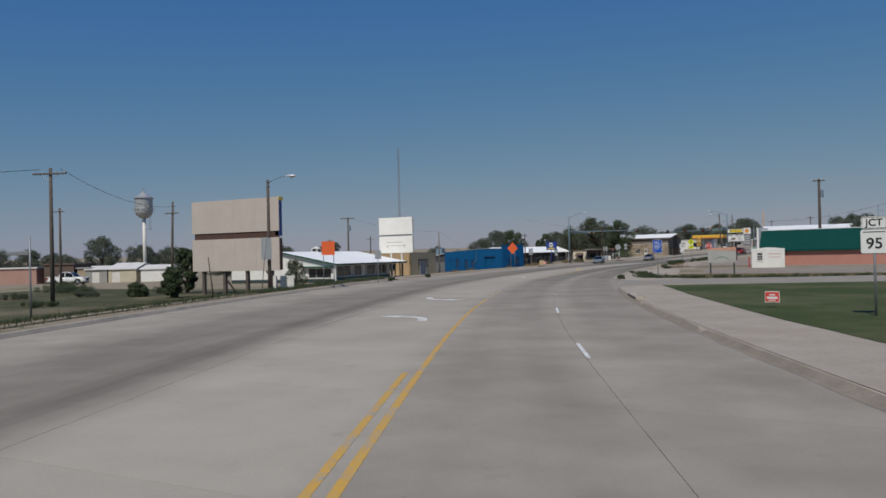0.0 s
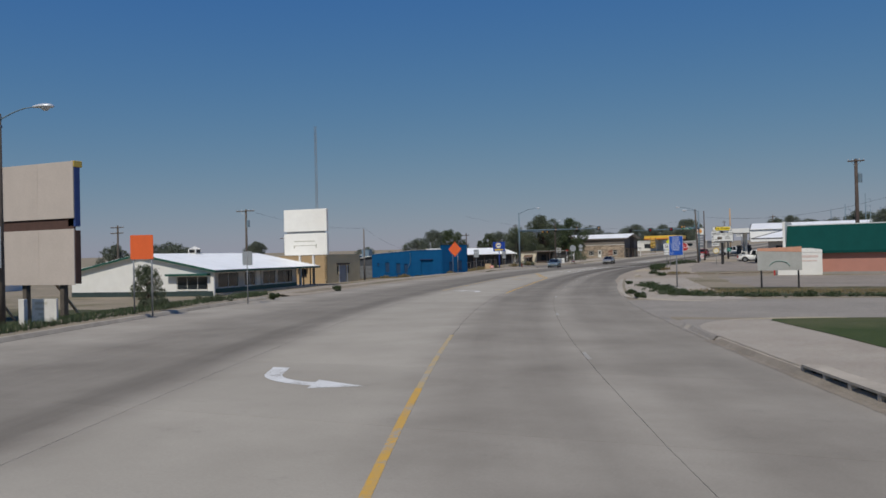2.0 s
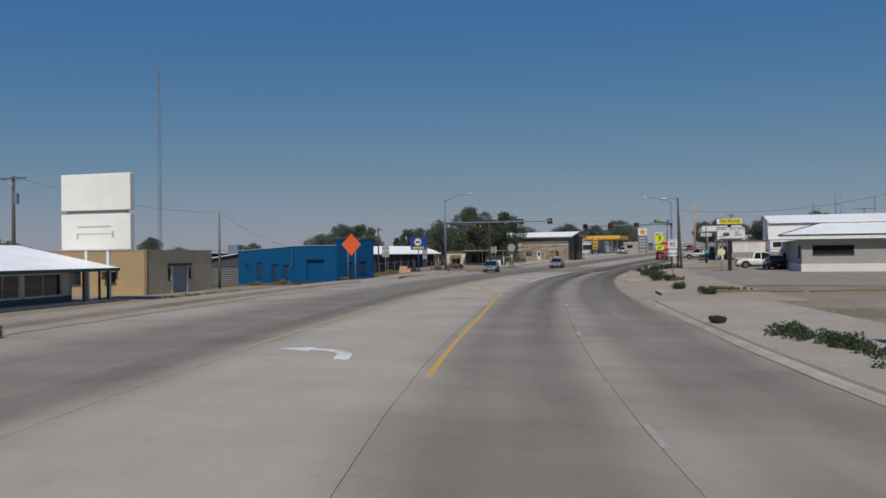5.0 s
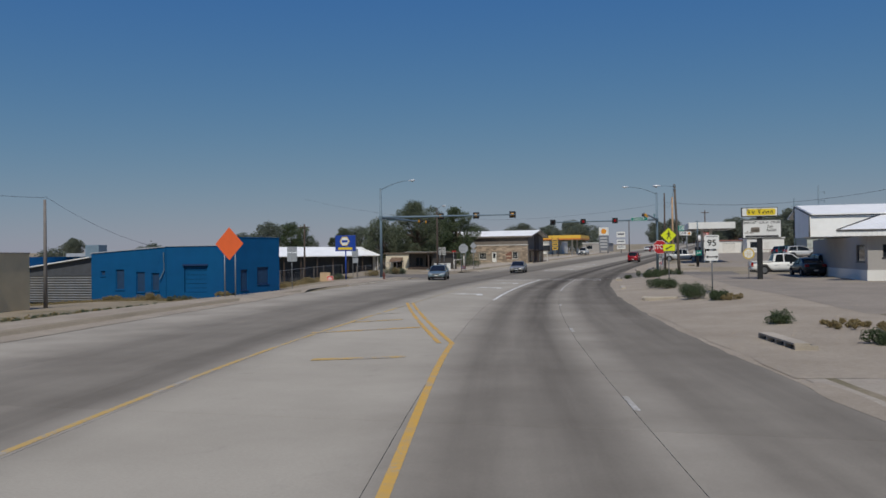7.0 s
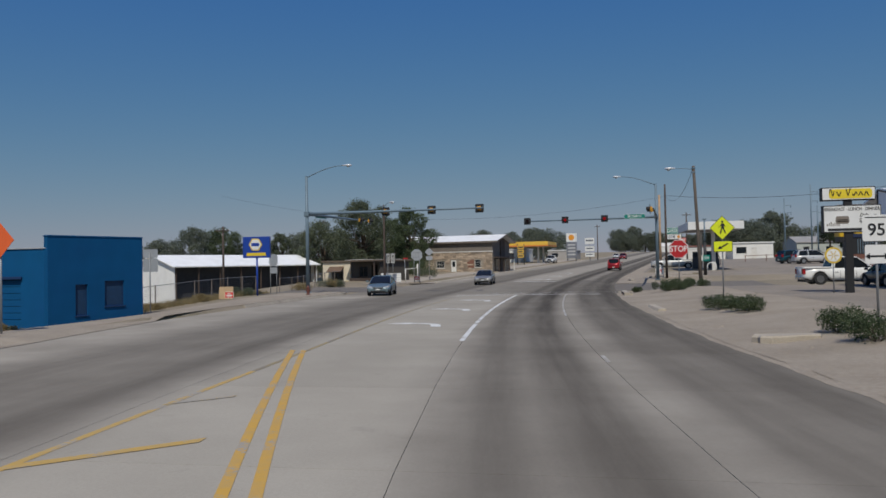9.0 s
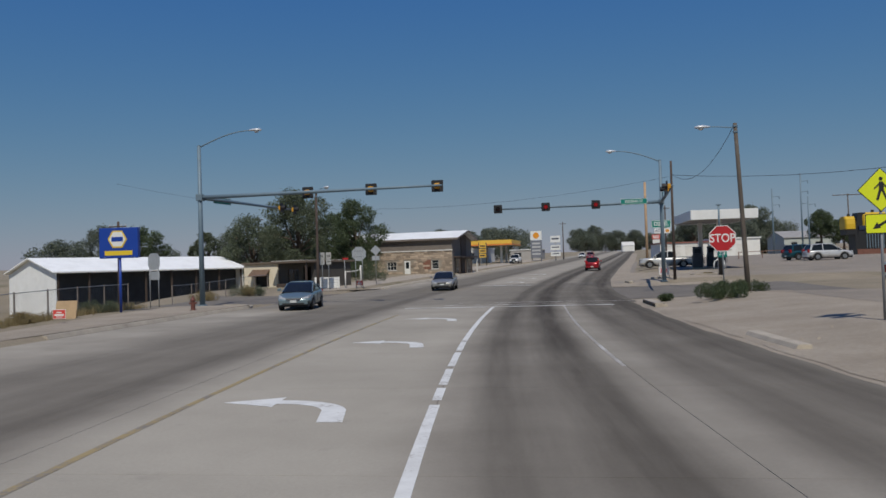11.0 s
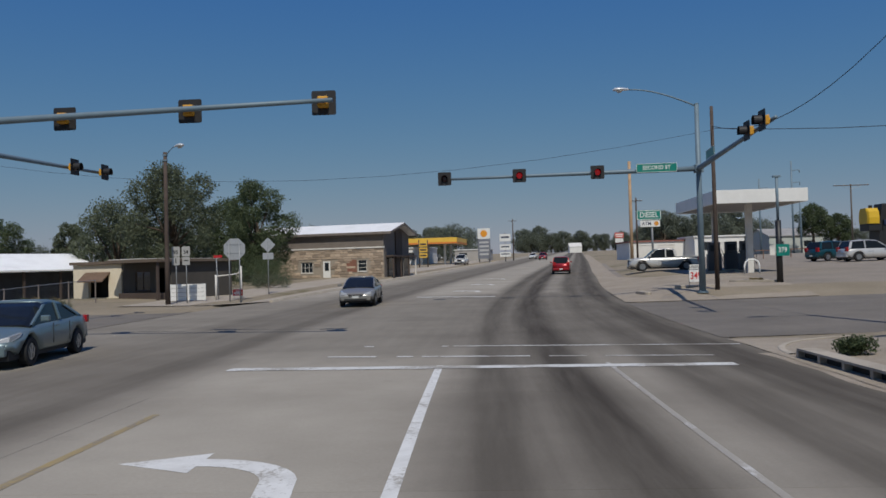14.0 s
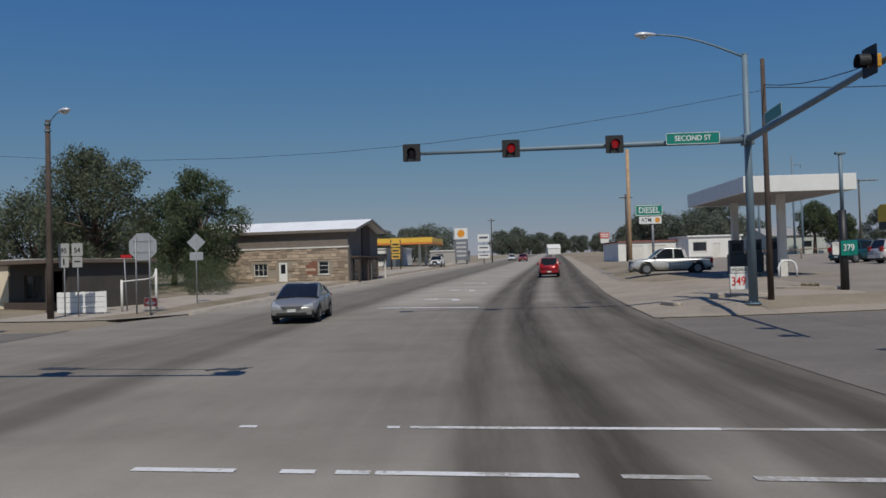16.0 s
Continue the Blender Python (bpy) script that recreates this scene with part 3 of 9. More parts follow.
kerb_return("kerb_return_c", 181.5, RIGHT + 1.1, 1, 3.0, -1, h=0.09)
kerb("kerb_east_island", 70.5, 84.5, RIGHT - 0.05, 1, "low worn concrete kerb", h=0.07)
kerb_return("kerb_return_d", 70.5, RIGHT - 0.05, 1, 4.6, -1, h=0.07)
kerb_return("kerb_return_e", 161.0, LEFT, -1, 2.6, 1)

# ---------- road markings ----------
L1 = 0.004
def line_mark(name, material, y0, y1, o, w=0.12, label="", lift=L1):
    return strip(name, material, y0, y1, (lambda y: (o(y) if callable(o) else o) - w / 2), (lambda y: (o(y) if callable(o) else o) + w / 2), lift, 1.5, "structure", label)


line_mark("yellow_line_right", YELLOW_LINE, -15, 41.0, -0.02, 0.13, "worn solid yellow lane line")
line_mark("yellow_line_right_b", YELLOW_LINE, -15, 18.0, -0.30, 0.12, "second line of the double yellow line")
line_mark("yellow_line_faded", FAINT_YELLOW, 41.0, 50.0, -0.02, 0.12, "faded yellow lane line")
line_mark("yellow_line_median_right", YELLOW_LINE, 74.0, 103.0, lambda y: 0.26 * (1 - step(86, 102, y)), 0.14, "worn yellow median line")
line_mark("yellow_line_left", worn_paint("nearly_gone_yellow_paint", (0.44, 0.36, 0.21), 0.9), 27, 34, -4.7, 0.12, "faded yellow line on the far side of the turning lane")
line_mark("yellow_line_left_b", worn_paint("thin_yellow_paint", (0.55, 0.35, 0.08), 0.58), 78, 117, lambda y: -4.75 + 0.9 * step(95, 125, y), 0.13, "yellow line on the far side of the turning lane")
line_mark("yellow_line_left_c", worn_paint("ghost_yellow_paint", (0.36, 0.27, 0.12), 0.62, (0.235, 0.205, 0.16)), 117, 152, lambda y: -4.75 + 0.9 * step(95, 125, y), 0.12, "yellow line worn almost away")
for i, y in enumerate(np.arange(-15.4, 125, 12.2)):
    line_mark("lane_dash", WHITE_LINE if y < 45 else GONE_WHITE, y, y + (2.6 if y < 45 else 1.2), 3.46, 0.1, "short white lane dash")
line_mark("lane_line_solid", GONE_WHITE, 134.0, 157.0, 3.36, 0.09, "solid white lane line before the crossing")
for ya_, yb2_ in ((123.5, 129.9), (130.3, 131.5), (131.85, 133.9), (134.3, 136.9), (137.2, 157.0)):
    line_mark("turn_line", WHITE_LINE, ya_, yb2_, -0.02, 0.15, "white line beside the left turn lane, worn through in places")


def cross_mark(name, y, w, o0, o1, material, label, slant=0.0):
    """A band across the road at right angles."""
    bm_ = bmesh.new()
    k = 12
    prev = None
    for i in range(k + 1):
        o = o0 + (o1 - o0) * i / k
        yy = y + slant * (o - o0)
        c = [bm_.verts.new((*at(q, o), zr(q) + 2.2 * L1)) for q in (yy, yy + w)]
        if prev:
            bm_.faces.new((prev[0], c[0], c[1], prev[1]))
        prev = c
    return tagged(part(name, bm_, material), label, "", "", "structure")


cross_mark("stop_line", 156.75, 0.42, -4.4, 5.7, CHIPPED_WHITE, "broad white stop line", -0.06)
for ca_, cb_ in ((-2.72, -1.58), (-1.09, -0.72), (-0.51, -0.15), (-0.1, 1.9), (2.3, 3.1), (3.5, 5.7)):
    cross_mark("crosswalk_line_a", 158.85 - 0.13 * (ca_ + 2.7), 0.15, ca_, cb_, WHITE_LINE if cb_ < 2 else FAINT_WHITE, "worn piece of a thin white crosswalk line", -0.13)
for ca_, cb_ in ((-2.2, -1.95), (-0.2, -0.03), (0.1, 3.9)):
    cross_mark("crosswalk_line_b", 160.75 - 0.13 * (ca_ - 0.1), 0.14, ca_, cb_, WHITE_LINE, "worn piece of a thin white crosswalk line", -0.13)
cross_mark("crosswalk_line_b_faded", 160.25, 0.14, 3.9, 6.9, FAINT_WHITE, "worn end of the crosswalk line", -0.13)
cross_mark("stop_line_north", 187.2, 0.4, -4.3, 0.4, WHITE_LINE, "white stop line beyond the crossing", -0.25)
cross_mark("median_bar_a", 99.0, 0.34, -3.0, -0.9, MATS["thin_yellow_paint"], "faded yellow cross bar in the median", 0.4)
cross_mark("median_bar_b", 105.1, 0.28, -4.7, -1.5, YELLOW_LINE, "yellow cross bar in the median", 0.72)
cross_mark("median_bar_c", 109.0, 0.26, -4.3, -2.6, MATS["thin_yellow_paint"], "faded yellow cross bar in the median", 0.9)
cross_mark("median_bar_d", 113.0, 0.16, -4.2, -3.3, FAINT_YELLOW, "faded yellow cross bar in the median", 0.9)


def slanted_line(name, ya, oa, yb_, ob_, w, material, label):
    bm_ = bmesh.new()
    prev = None
    for i in range(9):
        y, o = ya + (yb_ - ya) * i / 8, oa + (ob_ - oa) * i / 8
        c = [bm_.verts.new((*at(y, o + d), zr(y) + 1.6 * L1)) for d in (-w / 2, w / 2)]
        if prev:
            bm_.faces.new((prev[0], prev[1], c[1], c[0]))
        prev = c
    return tagged(part(name, bm_, material), label, "", "", "structure")


slanted_line("median_taper_a", 103.0, 0.0, 121.0, -4.0, 0.14, YELLOW_LINE, "tapering yellow line of the median")
slanted_line("median_taper_b", 103.0, -0.36, 121.0, -4.3, 0.14, YELLOW_LINE, "second tapering yellow line of the median")


def turn_arrow(y, o, size=1.0, material=None, turned=False):
    """A white left turn arrow: shaft that curves into a head, drawn in offset and distance."""
    pts_r, pts_l = [], []
    for i in range(9):
        a = radians(90 * i / 8)
        for lst, rr in ((pts_r, 1.35), (pts_l, 0.95)):
            lst.append((0.55 - 1.2 + rr * math.cos(a) - 0.1, 0.9 + rr * math.sin(a)))
    shaft_l, shaft_r = (0.30, 0.0), (0.70, 0.0)
    head = [(-0.75, 2.6), (-1.75, 2.02), (-0.75, 1.5)]
    bm_ = bmesh.new()

    def vert(p):
        if turned:
            p = (-0.3 - p[0], 2.6 - p[1])
        yy = y + 0.25 + p[1] * size * 0.86
        return bm_.verts.new((*at(yy, o + p[0] * size), zr(yy) + L1))
    L_, R_ = [vert(shaft_l)] + [vert(p) for p in pts_l], [vert(shaft_r)] + [vert(p) for p in pts_r]
    for i in range(len(L_) - 1):
        bm_.faces.new((L_[i], R_[i], R_[i + 1], L_[i + 1]))
    bm_.faces.new([vert(p) for p in head])
    return tagged(part("turn_arrow", bm_, material or WHITE_LINE), "white painted left turn arrow", "", "turn arrows", "structure")


turn_arrow(40.2, -2.55, turned=True)
for ya_, oa_ in ((28.7, -1.85), (75.9, -2.35), (128.4, -1.8), (137.9, -1.6), (147.3, -1.5), (191.6, -1.6), (201.2, -1.6), (212.0, -1.7)):
    turn_arrow(ya_, oa_, 0.9)

# ---------- shared materials of things ----------
GALV = mat("galvanised_steel", (0.15, 0.21, 0.255), 0.6, 0.2, 0.1, 2, 40, 0.05)
POSTSTEEL = mat("sign_post_steel", (0.28, 0.29, 0.30), 0.55, 0.5, 0.15, 3, 50, 0.1)
SIGNBACK = mat("bare_sign_aluminium", (0.40, 0.42, 0.44), 0.5, 0.5, 0.12, 2, 30, 0.05)
WOODPOLE = mat("weathered_pole_wood", (0.105, 0.086, 0.07), 0.9, 0, 0.3, 2, 25, 0.5, 0.5, (0.065, 0.054, 0.045))
TANPOLE = mat("pale_pole_wood", (0.42, 0.28, 0.17), 0.9, 0, 0.25, 2, 25, 0.5)
DARKPOLE = mat("creosote_pole_wood", (0.075, 0.055, 0.045), 0.9, 0, 0.3, 2, 25, 0.5)
BLACKPLATE = mat("black_backplate", (0.012, 0.012, 0.014), 0.6, 0, 0.1, 5, 50)
SIGNALYELLOW = mat("signal_yellow_paint", (0.56, 0.28, 0.02), 0.55, 0, 0.2, 4, 40)
WHITE = mat("white_sign_face", (0.72, 0.72, 0.70), 0.45, 0, 0.05, 2, 30, 0.03, 0.15, (0.5, 0.48, 0.43))
BLACK = mat("black_paint", (0.015, 0.015, 0.016), 0.5, 0, 0.1, 4, 40)
RED = mat("stop_red", (0.42, 0.018, 0.022), 0.4, 0, 0.08, 3, 40, 0.03)
FLUOR = mat("fluorescent_yellow_green", (0.66, 0.72, 0.015), 0.45, 0, 0.06, 3, 40, 0.03)
ORANGE = mat("work_orange", (0.72, 0.125, 0.03), 0.55, 0, 0.07, 2, 30, 0.05)
SIGNGREEN = mat("sign_green", (0.005, 0.19, 0.15), 0.4, 0, 0.06, 3, 40, 0.03)
SIGNBLUE = mat("sign_blue", (0.012, 0.085, 0.42), 0.4, 0, 0.06, 3, 40, 0.03)
DULLWHITE = mat("dull_white_paint", (0.66, 0.64, 0.60), 0.6, 0, 0.1, 2, 30, 0.1, 0.3, (0.4, 0.36, 0.3))
LAMPGLASS = mat("lamp_refractor", (0.55, 0.56, 0.56), 0.2, 0, 0.05, 4, 30, 0)
LAMPHOOD = mat("lamp_hood", (0.62, 0.64, 0.66), 0.4, 0.3, 0.05, 4, 30, 0)
REDLENS = mat("lit_red_lens", (0.35, 0.01, 0.01), 0.25, 0, 0.05, 5, 30, 0, emit=((1.0, 0.02, 0.03), 0.16))
DARKLENS = mat("dark_lens", (0.05, 0.012, 0.012), 0.2, 0, 0.05, 5, 30, 0)


def post(parent, x, y, z0, z1, r=0.03, material=None, name="post", lean=0.0, square=False):
    bm_ = bmesh.new()
    if square:
        box(bm_, x - r, x + r, y - r, y + r, z0, z1, 0.006)
    else:
        cyl(bm_, (x, y, z0), (x + lean, y, z1), r, r * 0.97, 10)
    return part(name, bm_, material or POSTSTEEL, parent, smooth=not square)


def panel(parent, poly, y, t, material, name="panel", label=""):
    bm_ = bmesh.new()
    plate(bm_, poly, y, t)
    return part(name, bm_, material, parent, label)


def frame_strips(parent, w, h, z, y, material, t=0.03, name="border"):
    bm_ = bmesh.new()
    for a in ((-w / 2, w / 2, z - h / 2, z - h / 2 + t), (-w / 2, w / 2, z + h / 2 - t, z + h / 2), (-w / 2, -w / 2 + t, z - h / 2, z + h / 2), (w / 2 - t, w / 2, z - h / 2, z + h / 2)):
        box(bm_, a[0], a[1], y - 0.003, y + 0.003, a[2], a[3])
    return part(name, bm_, material, parent)


def bars(parent, rows, y, material, name="line_of_print", thick=0.006):
    """Rows of (x0, x1, z, height): print too small to read."""
    for x0, x1, z, h in rows:
        bm_ = bmesh.new()
        box(bm_, x0, x1, y - thick / 2, y + thick / 2, z - h / 2, z + h / 2)
        part(name, bm_, material, parent)


def cobra_arm(parent, x, y, z, reach, rise, material=GALV, ang=0.0, thick=0.05):
    """Curved lamp bracket with a cobra-head luminaire; reach along +x turned by ang degrees."""
    ca, sa = math.cos(radians(ang)), math.sin(radians(ang))
    pts = []
    for i in range(9):
        k = i / 8
        d = reach * k
        pts.append((x + ca * d, y + sa * d, z + rise * math.sin(k * math.pi / 2)))
    bm_ = bmesh.new()
    tube(bm_, pts, thick, 8, thick * 0.7)
    arm = part("lamp_bracket", bm_, material, parent, smooth=True)
    lum = bmesh.new()
    rings = []
    for k, w, h in ((0.0, 0.05, 0.05), (0.08, 0.09, 0.07), (0.28, 0.16, 0.1), (0.5, 0.19, 0.12), (0.68, 0.15, 0.1), (0.78, 0.05, 0.05)):
        d = reach + k - 0.05
        ring = []
        for j in range(10):
            a = 2 * math.pi * j / 10
            off = w * math.cos(a)
            ring.append(lum.verts.new((x + ca * d - sa * off, y + sa * d + ca * off, z + rise + h * math.sin(a) * (1.0 if math.sin(a) > 0 else 0.45))))
        rings.append(ring)
    for a, b in zip(rings, rings[1:]):
        for j in range(10):
            lum.faces.new((a[j], a[(j + 1) % 10], b[(j + 1) % 10], b[j]))
    lum.faces.new(rings[0]), lum.faces.new(rings[-1])
    head = part("luminaire", lum, LAMPHOOD, parent, "white cobra-head street light", smooth=True)
    gl = bmesh.new()
    for i in range(5):
        a0, a1 = radians(18 * i), radians(18 * (i + 1))
        cyl(gl, (x + ca * (reach + 0.42), y + sa * (reach + 0.42), z + rise - 0.04 - 0.11 * math.sin(a0)), (x + ca * (reach + 0.42), y + sa * (reach + 0.42), z + rise - 0.04 - 0.11 * math.sin(a1)),
            0.15 * math.cos(a0) + 0.002, 0.15 * math.cos(a1) + 0.002, 10, False)
    g = part("lens", gl, LAMPGLASS, head, "clear drop lens", smooth=True)
    return arm


def beacon(parent, x, y, z, ang, back=False, lit=False):
    """A single-lamp flashing signal on a square black backplate; front faces -y turned by ang."""
    h = new("beacon")
    h.parent = parent
    h.matrix_local = pose(x, y, z, 0, 0, ang)
    bm_ = bmesh.new()
    plate(bm_, rounded(0.66, 0.66, 0.05), 0.02, 0.012)
    me_p = part("backplate", bm_, BLACKPLATE, parent)
    me_p.matrix_local = pose(x, y, z, 0, 0, ang)
    bpy.data.objects.remove(h)
    bm_ = bmesh.new()
    box(bm_, -0.14, 0.14, 0.03, 0.22, -0.15, 0.15, 0.03)
    cyl(bm_, (0, 0.2, 0), (0, 0.27, 0), 0.1, 0.07, 12)
    hs = part("housing", bm_, SIGNALYELLOW, me_p, "yellow signal housing")
    bm_ = bmesh.new()
    n = 14
    outer, inner = [], []
    for i in range(n + 1):
        a = radians(-40 + 260 * i / n)
        outer.append((bm_.verts.new((0.17 * math.cos(a), 0.02, 0.17 * math.sin(a))), bm_.verts.new((0.17 * math.cos(a), -0.26, 0.17 * math.sin(a)))))
        inner.append((bm_.verts.new((0.16 * math.cos(a), 0.02, 0.16 * math.sin(a))), bm_.verts.new((0.16 * math.cos(a), -0.26, 0.16 * math.sin(a)))))
    for q in (outer, inner):
        for a, b in zip(q, q[1:]):
            bm_.faces.new((a[0], b[0], b[1], a[1]))
    for a, b in zip(range(n), range(1, n + 1)):
        bm_.faces.new((outer[a][1], outer[b][1], inner[b][1], inner[a][1]))
    part("visor", bm_, BLACKPLATE, me_p)
    bm_ = bmesh.new()
    cyl(bm_, (0, 0.012, 0), (0, -0.03, 0), 0.15, 0.1, 16)
    part("lens", bm_, REDLENS if lit else DARKLENS, me_p, "red signal lens" if lit else "unlit red lens", smooth=False)
    return me_p


def signal_mast(x, y, z, label, top, arm_z, arm_dir, arm_len, beacons, side_dir, side_len, side_beacons, lamp_ang, lamp_reach, street=None):
    t = thing("signal_mast", label, "signal mast", x, y, z, 0, "signal masts at the crossing")
    bm_ = bmesh.new()
    cyl(bm_, (0, 0, 0), (0, 0, top), 0.165, 0.105, 16)
    cyl(bm_, (0, 0, 0), (0, 0, 0.06), 0.28, 0.28, 16)
    for a in range(4):
        cyl(bm_, (0.22 * math.cos(radians(45 + 90 * a)), 0.22 * math.sin(radians(45 + 90 * a)), 0.05), (0.22 * math.cos(radians(45 + 90 * a)), 0.22 * math.sin(radians(45 + 90 * a)), 0.13), 0.025, n=6)
    cyl(bm_, (0, 0, top), (0, 0, top + 0.05), 0.115, 0.06, 16)
    part("pole", bm_, GALV, t, smooth=True)
    bm_ = bmesh.new()
    box(bm_, -0.2, 0.2, -0.2, 0.2, arm_z - 0.2, arm_z + 0.2, 0.03)
    part("arm_collar", bm_, GALV, t)
    for dir_, ln, bs, name in ((arm_dir, arm_len, beacons, "mast_arm"), (side_dir, side_len, side_beacons, "side_arm")):
        c, s = math.cos(radians(dir_)), math.sin(radians(dir_))
        bm_ = bmesh.new()
        rise = -0.006 * ln
        tube(bm_, [(c * ln * k, s * ln * k, arm_z + rise * k) for k in (0, 0.25, 0.5, 0.75, 1)], 0.13, 12, 0.06)
        part(name, bm_, GALV, t, smooth=True)
        for d, ang, lit in bs:
            bx, by = c * d, s * d
            zz = arm_z + rise * d / ln
            fx, fy = math.sin(radians(ang)), -math.cos(radians(ang))
            beacon(t, bx + fx * 0.32, by + fy * 0.32, zz, ang, lit=lit)
            bm_ = bmesh.new()
            cyl(bm_, (bx, by, zz), (bx + fx * 0.2, by + fy * 0.2, zz), 0.03, n=8)
            part("bracket", bm_, GALV, t)
    cobra_arm(t, 0, 0, top - 0.1, lamp_reach, 0.92, GALV, lamp_ang, 0.045)
    return t


def street_plate(parent, x, y, z, w, h, text, ang=0.0, size=0.2):
    e = panel(parent, rounded(w, h, 0.03), 0, 0.012, SIGNGREEN, "street_name_plate", "green street name plate with white letters")
    e.matrix_local = pose(x, y, z, 0, 0, ang)
    frame_strips(e, w, h, 0, -0.009, WHITE, 0.018)
    if text:
        lettering("lettering", text, size, WHITE, e, 0, -0.011, 0, stretch=0.92)
    return e


m = signal_mast(-54.2, 163.3, gz(-54.2, 163.3), "tall galvanised signal mast with flashing beacons and street light", 9.6, 6.5, -7.0, 15.0,
                ((6.9, 180, False), (10.8, 180, False), (14.7, 180, False)), 80.0, 11.5, ((9.2, 90, False), (11.1, 90, False)), 5, 3.1)
street_plate(m, 0.4, 2.3, 6.45, 1.9, 0.4, "", 80)
m = signal_mast(-25.1, 180.0, gz(-25.1, 180), "tall galvanised signal mast with red flashing beacons and street light", 9.2, 6.05, 178.5, 12.6,
                ((4.9, 0, True), (8.7, 0, True), (12.4, 0, False)), -95, 14.2, ((11.6, 270, False), (13.7, 270, False)), 182, 3.3)
street_plate(m, -2.05, -0.2, 6.14, 1.95, 0.42, "SECOND ST", 0, 0.27)
street_plate(m, -0.35, -3.4, 6.35, 1.9, 0.4, "", -95)


def stop_sign(x, y, rz, size, zc, front=True, label=""):
    t = thing("stop_sign", label, "stop sign", x, y, gz(x, y), rz)
    post(t, 0, 0.04, 0, zc + size * 0.45, 0.035, name="post")
    r = size / 2 / math.cos(radians(22.5))
    p = panel(t, ngon(r, 8, 22.5, 0, zc), 0, 0.01, SIGNBACK, "plate")
    panel(t, ngon(r * 0.995, 8, 22.5, 0, zc), -0.008, 0.004, WHITE, "white_border")
    panel(t, ngon(r * 0.94, 8, 22.5, 0, zc), -0.013, 0.004, RED, "red_face")
    lettering("lettering", "STOP", size * 0.46, WHITE, t, 0, -0.018, zc, stretch=0.86)
    return t


stop_sign(-25.28, 157.94, 0, 1.25, 2.62, label="large red octagonal stop sign on a steel post")


def lamp_pole(x, y, h, reach, ang, rise, label, material, lean=0.0, r=0.14):
    t = thing("street_lamp", label, "street lamp", x, y, gz(x, y))
    bm_ = bmesh.new()
    tube(bm_, [(0, 0, -0.1), (lean * 0.3, 0, h * 0.3), (lean * 0.6, 0, h * 0.6), (lean, 0, h)], r, 12, r * 0.7)
    part("pole", bm_, material, t, smooth=True)
    for dz in (0.5, 0.2):
        bm_ = bmesh.new()
        cyl(bm_, (lean, 0, h - dz), (lean, 0, h - dz + 0.08), r * 0.95, n=12)
        part("strap", bm_, GALV, t)
    cobra_arm(t, lean, 0, h - 0.25, reach, rise, GALV, ang, 0.03)
    return t


lamp_pole(-36.75, 48.0, 7.8, 1.35, 20, 0.45, "weathered wooden street lamp pole with bracket light", WOODPOLE)
lamp_pole(-23.45, 161.0, 8.95, 1.3, 178, 0.12, "weathered wooden street lamp pole beside the stop sign", WOODPOLE, lean=-0.36)
lamp_pole(-53.1, 183.3, 8.4, 1.0, -35, 0.45, "dark wooden street lamp pole", DARKPOLE)


def timber_pole(x, y, h, label, material=WOODPOLE, r=0.14, cross=(), box_=False, lean=0.0, ang=0.0, top=1.0):
    t = thing("utility_pole", label, "utility pole", x, y, gz(x, y) - 0.05, ang, "timber poles")
    bm_ = bmesh.new()
    tube(bm_, [(0, 0, 0), (lean * 0.5, 0, h * 0.5), (lean, 0, h)], r, 10, r * 0.68 * top)
    part("pole", bm_, material, t, smooth=True)
    for z, w in cross:
        bm_ = bmesh.new()
        box(bm_, lean * z / h - w / 2, lean * z / h + w / 2, -0.19, -0.09, z - 0.06, z + 0.06, 0.01)
        part("crossarm", bm_, material, t)
        for k in (-0.46, -0.2, 0.2, 0.46):
            bm_ = bmesh.new()
            cyl(bm_, (lean * z / h + k * w, -0.14, z + 0.06), (lean * z / h + k * w, -0.14, z + 0.2), 0.035, 0.05, 8)
            part("insulator", bm_, MATS["lamp_hood"], t)
        for sgn in (-1, 1):
            bm_ = bmesh.new()
            cyl(bm_, (lean * z / h + sgn * w * 0.3, -0.14, z - 0.05), (lean * z / h, -0.1, z - 0.55), 0.015, n=6)
            part("brace", bm_, POSTSTEEL, t)
    if box_:
        bm_ = bmesh.new()
        cyl(bm_, (lean + 0.3, 0, h - 2.2), (lean + 0.3, 0, h - 1.4), 0.2, n=12)
        cyl(bm_, (lean + 0.3, 0, h - 1.4), (lean + 0.3, 0, h - 1.3), 0.2, 0.08, 12)
        part("transformer", bm_, GALV, t, smooth=False)
    return t


timber_pole(-24.2, 180.7, 9.1, "bare brown timber pole beside the signal mast", DARKPOLE, 0.12)
timber_pole(-21.9, 218.0, 10.5, "pale timber pole with a split top", TANPOLE, 0.17, top=1.25)
timber_pole(-54.2, 43.7, 10.4, "utility pole with crossarm and wires", WOODPOLE, 0.17, ((9.95, 2.7),), ang=22)
timber_pole(-98.4, 76.8, 10.9, "distant utility pole with crossarm", WOODPOLE, 0.2, ((10.4, 2.2),))
timber_pole(-73.2, 73.2, 10.3, "leaning utility pole with crossarm", WOODPOLE, 0.17, ((8.9, 2.1),), lean=0.35)
timber_pole(-72.8, 109.6, 9.6, "utility pole with transformer and crossarm", WOODPOLE, 0.17, ((9.4, 2.7),), True)
timber_pole(-65.6, 126.9, 7.3, "grey service pole between the buildings", mat("grey_pole_wood", (0.17, 0.155, 0.145), 0.9, 0, 0.2, 2, 25, 0.4), 0.13)
